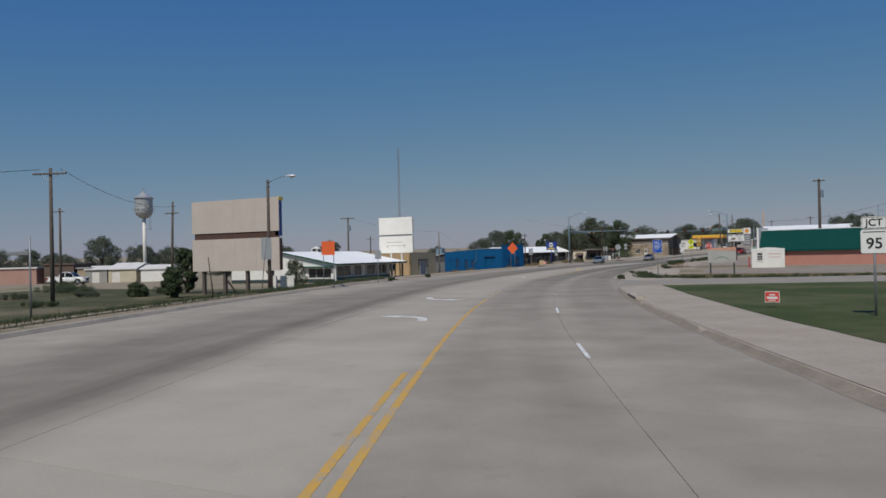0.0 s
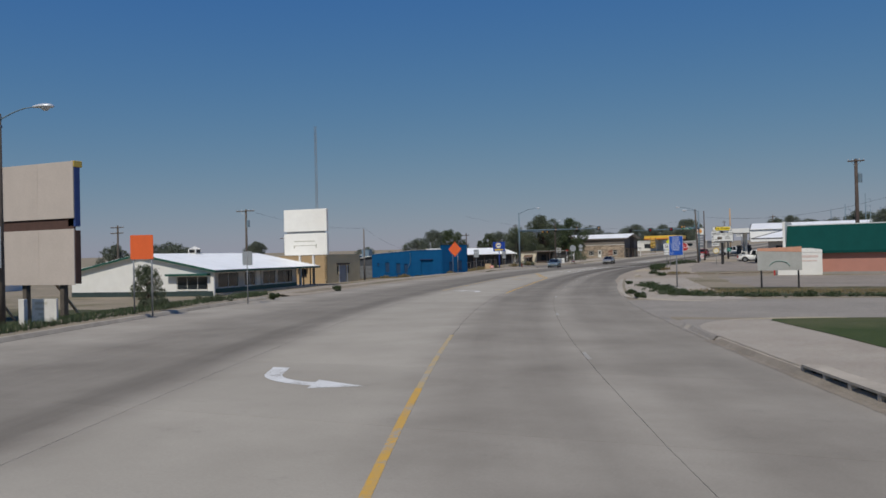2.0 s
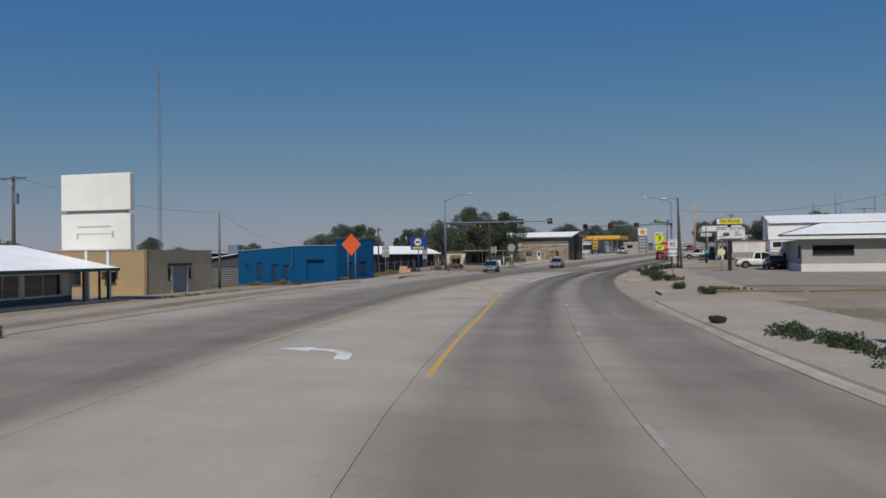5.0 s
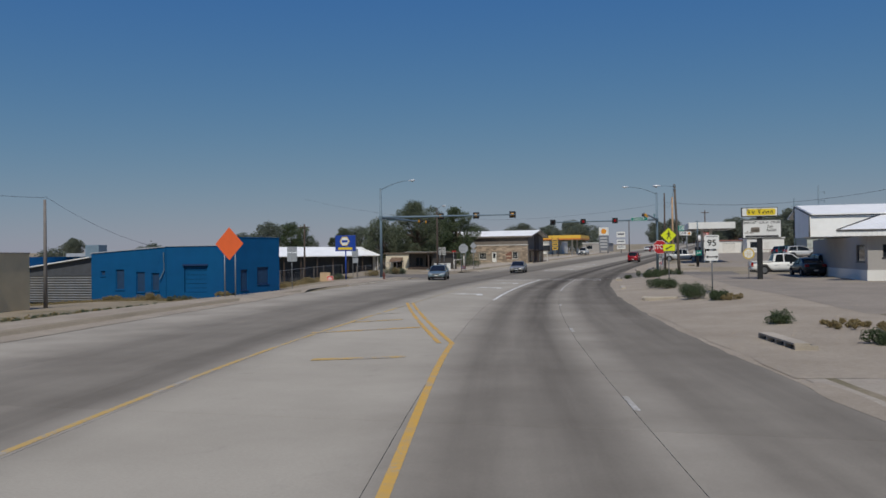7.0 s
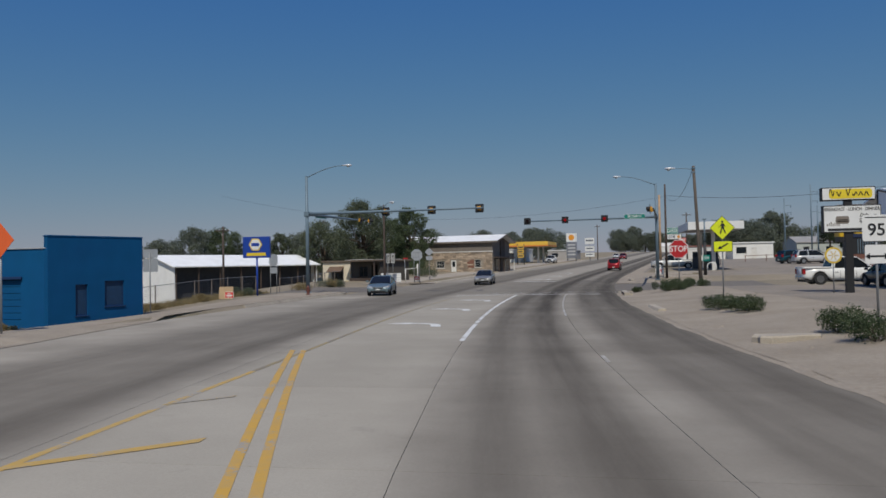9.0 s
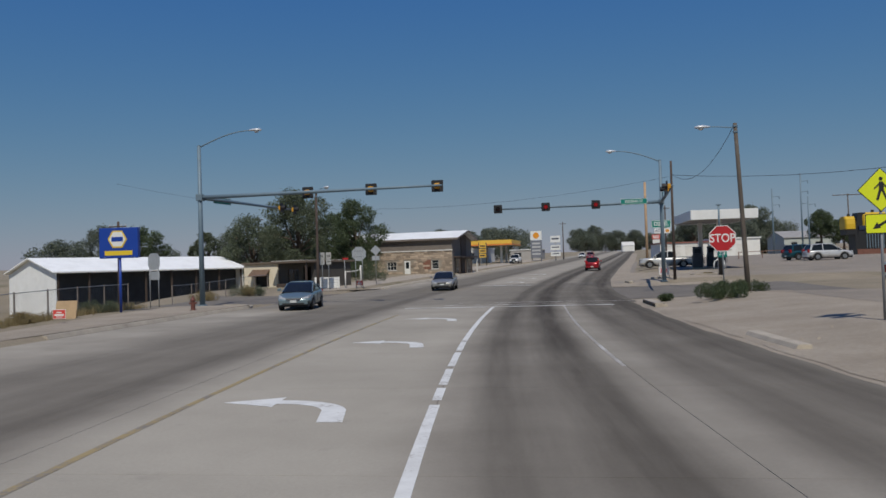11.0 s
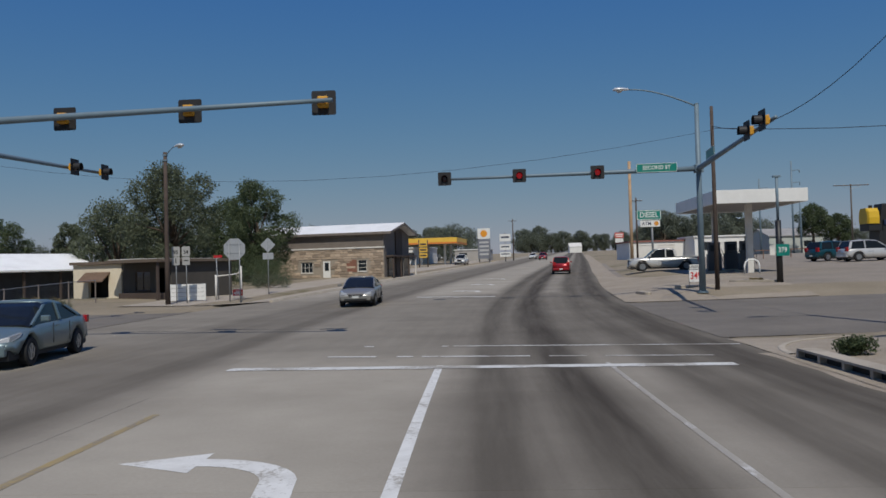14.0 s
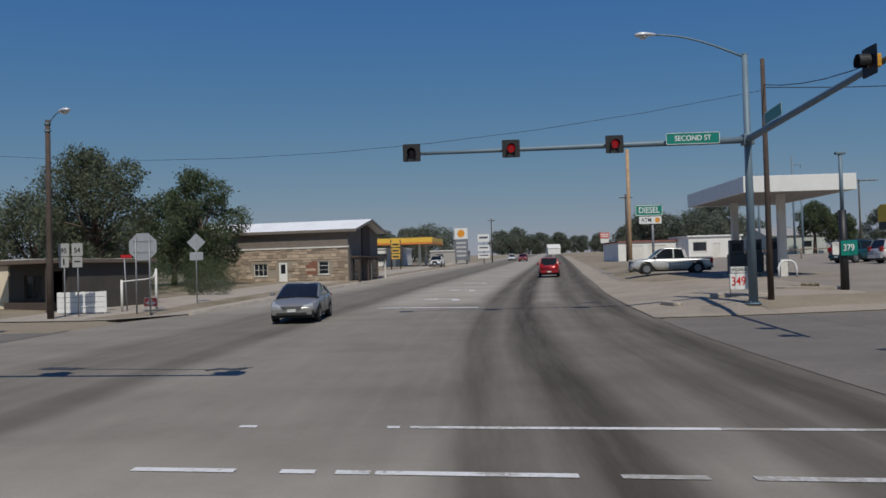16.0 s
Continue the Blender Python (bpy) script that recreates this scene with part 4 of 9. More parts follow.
timber_pole(-97.7, 113.0, 8.6, "distant utility pole with two crossarms", WOODPOLE, 0.17, ((8.3, 2.4), (7.5, 2.4)))
timber_pole(-4.46, 110.5, 10.4, "dark utility pole behind the green roof", DARKPOLE, 0.2, ((10.2, 1.4),), True)
timber_pole(-44.0, 50.0, 3.2, "short leaning wooden stake", WOODPOLE, 0.06, lean=-0.5)
t_ = timber_pole(-33.2, 27.5, 3.9, "thin steel post with a side arm in the verge", POSTSTEEL, 0.05, ang=25)
bm = bmesh.new()
box(bm, -1.1, -0.06, -0.03, 0.03, 3.02, 3.2, 0.02)
part("side_arm", bm, POSTSTEEL, t_)
for px_, py_, hh, lb in ((-95, 150, 8.5, "distant utility pole with one crossarm"), (-75, 190, 9.0, "distant utility pole with one crossarm"), (-80, 240, 9.5, "distant utility pole with one crossarm"), (20, 235, 9.5, "distant utility pole with crossarm"),
                         (-30.5, 330, 10, "distant dark pole by the road"), (-13.5, 262, 9.5, "dark pole by the road"), (28, 250, 8.5, "distant thin timber utility pole"), (10, 150, 9.0, "pole behind the diner")):
    timber_pole(px_, py_, hh, lb, DARKPOLE, 0.16, ((hh - 0.5, 1.8),))

for px_, py_, hh, arms in ((8.8, 260, 13.6, (12.2, 10.4, 8.4)), (9.9, 260, 9.6, (8.2,)), (4.1, 260, 11.2, (9.8, 8.4))):
    t_ = timber_pole(px_, py_, hh, "tall grey steel line pole with short side arms", GALV, 0.16)
    for k, z in enumerate(arms):
        bm = bmesh.new()
        cyl(bm, (0, 0, z), (1.2, 0, z + 0.1), 0.07, 0.04, 8)
        cyl(bm, (1.15, 0, z + 0.1), (1.15, 0, z - 0.4), 0.07, n=8)
        part("side_arm", bm, GALV, t_)
timber_pole(12.8, 250, 9.2, "distant wooden pole with one wide crossarm", WOODPOLE, 0.13, ((9.0, 4.6),))

# ---------- signs ----------
def billboard():
    x0, x1, y, g = -53.5, -43.5, 57.3, gz(-46, 57.3)
    t = thing("billboard", "large blank beige two-panel billboard on timber posts", "billboard", (x0 + x1) / 2, y, g, 0)
    w = x1 - x0
    beige = mat("faded_beige_board", (0.52, 0.45, 0.40), 0.7, 0, 0.06, 0.8, 12, 0.05, 0.25, (0.38, 0.32, 0.28))
    brown = mat("dark_brown_board", (0.085, 0.045, 0.035), 0.85, 0, 0.2, 2, 20)
    navy = mat("navy_edge_board", (0.03, 0.06, 0.2), 0.6, 0, 0.15, 2, 20)
    for z0, z1, nm in ((1.35, 4.18, "lower_panel"), (4.72, 7.6, "upper_panel")):
        for i in range(4):
            bm_ = bmesh.new()
            box(bm_, -w / 2 + w * i / 4 + 0.004, -w / 2 + w * (i + 1) / 4 - 0.004, -0.06, 0.0, z0 - g, z1 - g, 0.008)
            part(nm, bm_, beige, t)
    bm_ = bmesh.new()
    box(bm_, -w / 2 + 0.25, w / 2 - 0.1, 0.02, 0.14, 4.1 - g, 4.8 - g)
    part("middle_board", bm_, brown, t, "dark brown strip between the panels")
    bm_ = bmesh.new()
    box(bm_, w / 2 - 0.5, w / 2 + 0.02, 0.02, 0.35, 4.3 - g, 7.3 - g, 0.02)
    part("edge_board", bm_, navy, t, "dark blue end board")
    bm_ = bmesh.new()
    box(bm_, w / 2 - 0.5, w / 2 + 0.02, 0.02, 0.35, 1.4 - g, 4.1 - g, 0.02)
    part("lower_edge_board", bm_, brown, t)
    bm_ = bmesh.new()
    box(bm_, w / 2 - 0.22, w / 2 + 0.03, -0.03, 0.5, 7.3 - g, 7.62 - g, 0.02)
    part("lamp_box", bm_, mat("old_yellow_paint", (0.6, 0.42, 0.08), 0.6), t, "small yellow box at the corner")
    for px_ in (-3.9, -1.4, 1.2, 3.9):
        bm_ = bmesh.new()
        box(bm_, px_ - 0.14, px_ + 0.14, 0.1, 0.38, -0.2, 7.2 - g, 0.015)
        part("timber_post", bm_, WOODPOLE, t)
    for px_ in (-2.6, 2.6):
        bm_ = bmesh.new()
        cyl(bm_, (px_ + 1.2, 1.6, -0.1), (px_, 0.3, 2.6), 0.07, n=8)
        part("brace", bm_, TANPOLE, t)


billboard()


def white_tower_sign():
    x, y = -61.6, 106.0
    g = gz(x, y)
    t = thing("shop_sign", "tall blank white two-panel sign with weathered faces", "sign", x, y, g, 2)
    bone = mat("weathered_white_board", (0.78, 0.76, 0.71), 0.6, 0, 0.05, 0.9, 15, 0.05, 0.22, (0.6, 0.55, 0.45))
    for z0, z1 in ((2.85, 5.35), (5.6, 8.15)):
        bm_ = bmesh.new()
        box(bm_, -2.85, 2.85, -0.22, 0.22, z0 - g, z1 - g, 0.05)
        part("sign_cabinet", bm_, bone, t)
    bm_ = bmesh.new()
    box(bm_, -2.5, 2.5, -0.08, 0.08, 5.35 - g, 5.6 - g)
    part("spacer", bm_, POSTSTEEL, t)
    for x0, x1, z, h in ((-1.5, 1.3, 4.45, 0.1), (-1.6, 1.5, 3.95, 0.07), (-1.55, -1.4, 3.8, 0.35), (1.35, 1.5, 3.9, 0.45)):
        bars(t, [(x0, x1, z - g, h)], -0.222, mat("ghost_print", (0.42, 0.4, 0.33), 0.7))
    for px_ in (-0.9, 0.9):
        bm_ = bmesh.new()
        box(bm_, px_ - 0.11, px_ + 0.11, -0.11, 0.11, -0.3, 3.0 - g, 0.01)
        part("post", bm_, DULLWHITE, t)


white_tower_sign()


def two_post_square(x, y, w, h, zc, rz, diamond, label, gap=0.4):
    t = thing("road_work_sign", label, "road sign", x, y, gz(x, y), rz)
    for s in (-1, 1):
        post(t, s * gap, 0.05, -0.1, zc + (0.1 if diamond else h / 2 - 0.05), 0.035, name="post")
    poly = ngon(w / 2, 4, 0, 0, zc) if diamond else rounded(w, h, 0.05, 3, 0, zc)
    panel(t, poly, 0, 0.02, ORANGE, "plate")
    return t


two_post_square(-50.6, 124.4, 1.95, 1.95, 3.12, -6, True, "orange diamond road work sign on two steel posts", 0.37)
two_post_square(-36.5, 54.6, 1.06, 1.06, 2.92, 16, False, "orange square road work sign on two posts", 0.42)


def grey_back_sign(x, y, w, h, zc, rz, label, posts=1, lean=0.0):
    t = thing("road_sign", label, "road sign", x, y, gz(x, y), rz)
    for i in range(posts):
        o = 0 if posts == 1 else (-0.22 if i == 0 else 0.22)
        post(t, o - lean, 0, -0.1, zc + h / 2 - 0.1, 0.03, lean=lean)
    panel(t, rounded(w, h, 0.06, 3, 0, zc), 0.045, 0.01, SIGNBACK, "plate")
    return t


grey_back_sign(-36.6, 47.5, 0.8, 1.5, 2.95, 10, "grey back of a tall road sign on a leaning post", 1, 0.4)
grey_back_sign(-37.6, 63.4, 0.6, 0.75, 2.5, 8, "grey back of a small road sign by the verge")


GREYPLATE = mat("dull_grey_plate", (0.34, 0.34, 0.33), 0.55, 0, 0.1, 3, 30, 0.05)


def route_pair(x, y, rz, label, zc=2.4, two=True):
    """Two small white plates over two more, seen from their printed side or back."""
    t = thing("route_sign", label, "road sign", x, y, gz(x, y), rz)
    for i, o in enumerate((-0.28, 0.28) if two else (0.0,)):
        post(t, o, 0.05, -0.1, zc + 0.75, 0.03)
        panel(t, rounded(0.46, 0.56, 0.05, 3, o, zc + 0.52), 0, 0.01, GREYPLATE, "route_plate")
        panel(t, rounded(0.42, 0.46, 0.04, 3, o, zc - 0.02), 0, 0.01, GREYPLATE, "arrow_plate")
    return t


t_ = route_pair(-52.75, 184.35, 8, "pair of white route marker signs on thin posts")
lettering("lettering", "95", 0.3, BLACK, t_, -0.28, -0.01, 2.88, stretch=0.9)
lettering("lettering", "54", 0.3, BLACK, t_, 0.28, -0.01, 2.88, stretch=0.9)
bars(t_, [(-0.31, -0.25, 2.4, 0.26), (0.16, 0.4, 2.4, 0.06)], -0.008, BLACK, "arrow")


def stack_sign(x, y, rz, label, two_posts=True, back=True):
    t = thing("route_sign", label, "road sign", x, y, gz(x, y), rz)
    for o in ((-0.25, 0.25) if two_posts else (0,)):
        post(t, o, 0, -0.1, 3.0, 0.03)
    panel(t, rounded(0.8, 0.42, 0.05, 3, 0, 2.95), 0.045, 0.01, SIGNBACK, "upper_plate")
    panel(t, rounded(0.8, 0.66, 0.05, 3, 0, 2.38), 0.045, 0.01, SIGNBACK, "lower_plate")
    return t


stack_sign(-52.4, 136.9, 0, "grey back of a stacked route sign on one post", False)
t_ = thing("road_sign", "grey backs of stacked road signs on two posts", "road sign", -57.1, 163.0, gz(-57.1, 163))
for o in (-0.25, 0.3):
    post(t_, o, 0, -0.1, 2.6, 0.03)
panel(t_, rounded(0.75, 1.0, 0.3, 4, 0, 2.75), 0.045, 0.01, SIGNBACK, "upper_plate")
panel(t_, rounded(0.6, 0.5, 0.05, 3, 0.05, 1.9), 0.045, 0.01, SIGNBACK, "lower_plate")

# octagon and diamond seen from behind, beyond the crossing
t_ = thing("stop_sign", "grey back of an octagonal stop sign on two posts", "stop sign", -50.1, 185.6, gz(-50.1, 185.6), 4)
for o in (-0.3, 0.3):
    post(t_, o, 0, -0.1, 3.5, 0.035)
panel(t_, ngon(0.66, 8, 22.5, 0, 3.0), 0.05, 0.012, SIGNBACK, "plate")
for z in (2.75, 3.25):
    bm = bmesh.new()
    box(bm, -0.45, 0.45, 0.028, 0.044, z - 0.025, z + 0.025)
    part("stiffener", bm, POSTSTEEL, t_)
t_ = thing("warning_sign", "grey back of a diamond warning sign", "road sign", -50.3, 193.1, gz(-50.3, 193.1), 5)
post(t_, 0, 0, -0.1, 3.5, 0.03)
panel(t_, ngon(0.5, 4, 0, 0, 3.3), 0.045, 0.01, SIGNBACK, "diamond_plate")
panel(t_, rounded(0.72, 0.44, 0.05, 3, 0, 2.55), 0.045, 0.01, SIGNBACK, "lower_plate")


def parts_store_sign():
    x, y = -56.0, 157.4
    g = gz(x, y)
    t = thing("shop_sign", "blue shop sign with yellow and white emblem on a blue post", "sign", x, y, g, 4)
    blue = mat("shop_sign_blue", (0.012, 0.05, 0.30), 0.4, 0, 0.05, 3, 30, 0.02)
    yel = mat("shop_sign_yellow", (0.7, 0.5, 0.03), 0.45, 0, 0.06, 3, 30, 0.02)
    bm_ = bmesh.new()
    cyl(bm_, (0, 0, -0.1), (0, 0, 3.0), 0.07, n=12)
    part("post", bm_, blue, t, smooth=True)
    bm_ = bmesh.new()
    box(bm_, -1.05, 1.05, -0.14, 0.14, 2.85, 4.45, 0.03)
    part("cabinet", bm_, blue, t)
    panel(t, ngon(0.52, 6, 0, -0.05, 3.85), -0.15, 0.014, yel, "emblem_rim")
    panel(t, ngon(0.44, 6, 0, -0.05, 3.85), -0.162, 0.01, WHITE, "emblem")
    bars(t, [(-0.36, 0.26, 3.85, 0.24)], -0.171, blue, "emblem_bar")
    bars(t, [(-0.75, 0.75, 3.12, 0.24)], -0.148, yel, "name_bar")


parts_store_sign()


def small_red_sign(x, y, rz, label, w=0.62, h=0.42, z0=0.2):
    t = thing("yard_sign", label, "yard sign", x, y, gz(x, y), rz, "red yard signs")
    for s in (-1, 1):
        post(t, s * w * 0.35, 0, -0.05, z0 + h * 0.7, 0.006, name="wire_leg")
    panel(t, rounded(w, h, 0.01, 2, 0, z0 + h / 2), -0.01, 0.008, WHITE, "board")
    panel(t, rounded(w * 0.94, h * 0.88, 0.01, 2, 0, z0 + h / 2), -0.017, 0.004, mat("yard_red", (0.62, 0.06, 0.045), 0.5), "red_face")
    bars(t, [(-w * 0.2, w * 0.2, z0 + h * 0.68, h * 0.12), (-w * 0.36, w * 0.36, z0 + h * 0.42, h * 0.2), (-w * 0.25, w * 0.25, z0 + h * 0.2, h * 0.08)], -0.021, WHITE)


small_red_sign(-2.85, 35.5, -6, "small red and white yard sign stuck in the lawn", 0.5, 0.4)
small_red_sign(-54.9, 150.5, 0, "small red and white yard sign by the footway")
small_red_sign(-50.6, 187.6, 5, "small red and white yard sign by the corner")

# junction route marker
x_, y_ = 0.4, 32.0
t_ = thing("route_sign", "white junction route marker sign on a steel post", "road sign", x_, y_, gz(x_, y_), 4)
post(t_, 0, 0.05, -0.1, 3.0, 0.035)
panel(t_, rounded(0.7, 0.38, 0.05, 3, 0, 2.86), 0, 0.012, WHITE, "junction_plate")
frame_strips(t_, 0.66, 0.34, 2.86, -0.008, BLACK, 0.014)
lettering("lettering", "JCT", 0.3, BLACK, t_, 0, -0.012, 2.86, stretch=1.0)
panel(t_, rounded(0.74, 0.72, 0.06, 3, 0, 2.29), 0, 0.012, WHITE, "route_plate")
bars(t_, [(-0.3, 0.3, 2.58, 0.025)], -0.009, BLACK, "emblem_line")
lettering("lettering", "95", 0.46, BLACK, t_, 0, -0.012, 2.22, stretch=1.0)

# route 95 with a double arrow
x_, y_ = -23.5, 124.3
t_ = thing("route_sign", "white route marker sign with a double arrow plate", "road sign", x_, y_, gz(x_, y_), 0)
post(t_, 0, 0.05, -0.1, 3.0, 0.035)
panel(t_, rounded(0.7, 0.7, 0.06, 3, 0, 2.62), 0, 0.012, WHITE, "route_plate")
bars(t_, [(-0.28, 0.28, 2.9, 0.025)], -0.009, BLACK, "emblem_line")
lettering("lettering", "95", 0.45, BLACK, t_, 0, -0.012, 2.56, stretch=1.0)
panel(t_, rounded(0.6, 0.5, 0.05, 3, 0, 1.92), 0, 0.012, WHITE, "arrow_plate")
bm = bmesh.new()
box(bm, -0.2, 0.2, -0.012, -0.006, 1.84, 1.89)
for s in (-1, 1):
    prism(bm, [(s * 0.3, 1.865), (s * 0.18, 1.95), (s * 0.18, 1.78)], -0.012, -0.006)
part("double_arrow", bm, BLACK, t_)

# pedestrian crossing warning
x_, y_ = -25.1, 139.8
t_ = thing("warning_sign", "fluorescent yellow pedestrian crossing diamond with arrow plate", "road sign", x_, y_, gz(x_, y_), 0)
post(t_, 0, 0.05, -0.1, 3.4, 0.035)
panel(t_, ngon(0.56, 4, 0, 0, 3.32), 0, 0.012, BLACK, "border_plate")
panel(t_, ngon(0.535, 4, 0, 0, 3.32), -0.008, 0.006, FLUOR, "diamond_plate")
bm = bmesh.new()
plate(bm, ngon(0.05, 10, 0, 0.01, 3.6), -0.014, 0.005)
plate(bm, [(-0.03, 3.53), (0.07, 3.53), (0.08, 3.3), (-0.05, 3.3)], -0.014, 0.005)
plate(bm, [(0.02, 3.3), (0.08, 3.3), (0.17, 3.06), (0.12, 3.05)], -0.014, 0.005)
plate(bm, [(-0.05, 3.3), (0.02, 3.3), (-0.06, 3.05), (-0.12, 3.06)], -0.014, 0.005)
plate(bm, [(-0.03, 3.5), (-0.03, 3.44), (-0.15, 3.33), (-0.17, 3.36)], -0.014, 0.005)
plate(bm, [(0.07, 3.5), (0.16, 3.38), (0.13, 3.36), (0.06, 3.44)], -0.014, 0.005)
part("walking_symbol", bm, BLACK, t_)
panel(t_, rounded(0.84, 0.5, 0.04, 3, 0.02, 2.46), 0, 0.012, BLACK, "arrow_border")
panel(t_, rounded(0.8, 0.46, 0.04, 3, 0.02, 2.46), -0.008, 0.006, FLUOR, "arrow_plate")
bm = bmesh.new()
plate(bm, [(0.22, 2.62), (0.26, 2.57), (-0.04, 2.39), (-0.08, 2.44)], -0.014, 0.005)
plate(bm, [(-0.22, 2.33), (-0.02, 2.35), (-0.12, 2.5)], -0.014, 0.005)
part("arrow", bm, BLACK, t_)

# blue information sign
x_, y_ = -17.0, 79.8
t_ = thing("information_sign", "blue roadside sign with lines of small white print", "road sign", x_, y_, gz(x_, y_), -6)
post(t_, 0, 0.05, -0.1, 3.3, 0.04)
panel(t_, rounded(0.86, 1.22, 0.05, 3, 0, 2.66), 0, 0.014, WHITE, "border_plate")
panel(t_, rounded(0.83, 1.19, 0.04, 3, 0, 2.66), -0.01, 0.006, SIGNBLUE, "blue_face")
rb = random.Random(4)
bars(t_, [(-rb.uniform(0.2, 0.34), rb.uniform(0.2, 0.34), 3.14 - 0.125 * i, 0.035) for i in range(7)] + [(-0.36, -0.15, 2.2, 0.03)], -0.015, WHITE)

# low wooden sign on two posts
t_ = thing("notice_board", "long faded notice board with an arched emblem on two posts", "sign", -11.0, 78.3, gz(-11, 78.3), -2)
for s in (-1, 1):
    post(t_, s * 1.0, 0.05, -0.15, 2.2, 0.05, BLACK, "post", square=True)
panel(t_, [(-1.2, 1.05), (1.2, 1.05), (1.2, 2.1), (-1.2, 2.2)], 0, 0.05, mat("faded_grey_board", (0.40, 0.40, 0.38), 0.7, 0, 0.1, 1.5, 20, 0.1, 0.3), "board")
panel(t_, [(-1.2, 2.2), (1.2, 2.1), (1.2, 2.42), (-1.2, 2.35)], -0.01, 0.05, mat("peach_board", (0.58, 0.30, 0.2), 0.7, 0, 0.1, 2, 20, 0.1), "peach_cap", "peach painted upper strip")
bm = bmesh.new()
tube(bm, [(0.55 * math.cos(radians(a)), -0.035, 1.25 + 0.35 * math.sin(radians(a))) for a in range(10, 171, 16)], 0.03, 6)
part("arch_emblem", bm, mat("emblem_green", (0.2, 0.3, 0.27), 0.6), t_)

# diner sign
def diner_sign():
    x, y = -18.6, 143.6
    g = gz(x, y)
    t = thing("diner_sign", "diner sign, yellow name panel over white menu board, dark post", "sign", x, y, g, 0)
    bm_ = bmesh.new()
    box(bm_, -0.2, 0.2, -0.14, 0.14, -0.1, 4.6, 0.02)
    part("post", bm_, BLACK, t, "dark steel post")
    yel = mat("diner_yellow", (0.72, 0.55, 0.03), 0.45, 0, 0.06, 3, 30, 0.02)
    for z0, z1, w, ox in ((4.48, 5.13, 2.75, 0.0), (2.93, 4.25, 2.95, 0.15)):
        bm_ = bmesh.new()
        box(bm_, ox - w / 2, ox + w / 2, -0.2, 0.2, z0, z1, 0.03)
        part("cabinet", bm_, BLACK, t)
        panel(t, rounded(w - 0.1, z1 - z0 - 0.1, 0.03, 3, ox, (z0 + z1) / 2), -0.208, 0.012, WHITE, "sign_face")
    panel(t, rounded(2.2, 0.46, 0.16, 4, 0.1, 4.8), -0.218, 0.008, yel, "yellow_field")
    # flowing name script, kept as plain strokes
    for k, (cx, hgt) in enumerate(((-0.85, 0.36), (-0.5, 0.2), (0.0, 0.36), (0.32, 0.18), (0.6, 0.18), (0.92, 0.2))):
        pts = [(cx - 0.12 + 0.24 * i / 6, -0.226, 4.7 + hgt * (0.5 + 0.5 * math.sin(i * 1.1 + k)) ) for i in range(7)]
        bm_ = bmesh.new()
        tube(bm_, pts, 0.028, 5)
        part("script_stroke", bm_, BLACK, t)
    lettering("lettering", "BREAKFAST · LUNCH · DINNER", 0.235, BLACK, t, 0.15, -0.22, 4.05, stretch=0.86)
    lettering("lettering", "Daily", 0.24, BLACK, t, 0.75, -0.22, 3.75, stretch=0.9, shear=0.3)
    lettering("lettering", "Specials", 0.26, BLACK, t, 0.85, -0.22, 3.5, stretch=0.9, shear=0.3)
    bars(t, [(-1.1, 1.4, 3.07, 0.13)], -0.216, BLACK)
    bm_ = bmesh.new()
    for cz, rr, hh in ((3.62, 0.34, 0.1), (3.5, 0.36, 0.06), (3.42, 0.33, 0.07)):
        plate(bm_, rounded(2 * rr, hh * 2, hh * 0.95, 4, -0.35, cz), -0.217, 0.008)
    part("burger_drawing", bm_, mat("drawing_grey", (0.2, 0.17, 0.14), 0.6), t)
    bm_ = bmesh.new()
    for i in range(7):
        box(bm_, -1.15 + i * 0.1, -1.1 + i * 0.1, -0.22, -0.214, 3.25, 3.36 + 0.05 * (i % 3))
    part("drawn_chips", bm_, MATS["drawing_grey"], t)
    t.scale = (0.9, 1.0, 1.02)
    return t


diner_sign()
x_, y_ = -19.4, 143.3
t_ = thing("club_sign", "round yellow and white club emblem sign hung on a thin post", "sign", x_, y_, gz(x_, y_), 0)
post(t_, 0, 0.05, -0.1, 2.1, 0.03)
panel(t_, ngon(0.4, 28, 0, 0, 1.88), 0, 0.02, mat("club_yellow", (0.6, 0.42, 0.06), 0.5), "rim")
panel(t_, ngon(0.31, 28, 0, 0, 1.88), -0.014, 0.01, WHITE, "white_disc")
bm = bmesh.new()
for i in range(6):
    a = radians(60 * i)
    tube(bm, [(0.05 * math.cos(a), -0.022, 1.88 + 0.05 * math.sin(a)), (0.24 * math.cos(a), -0.022, 1.88 + 0.24 * math.sin(a))], 0.02, 5)
part("wheel_emblem", bm, MATS["club_yellow"], t_)

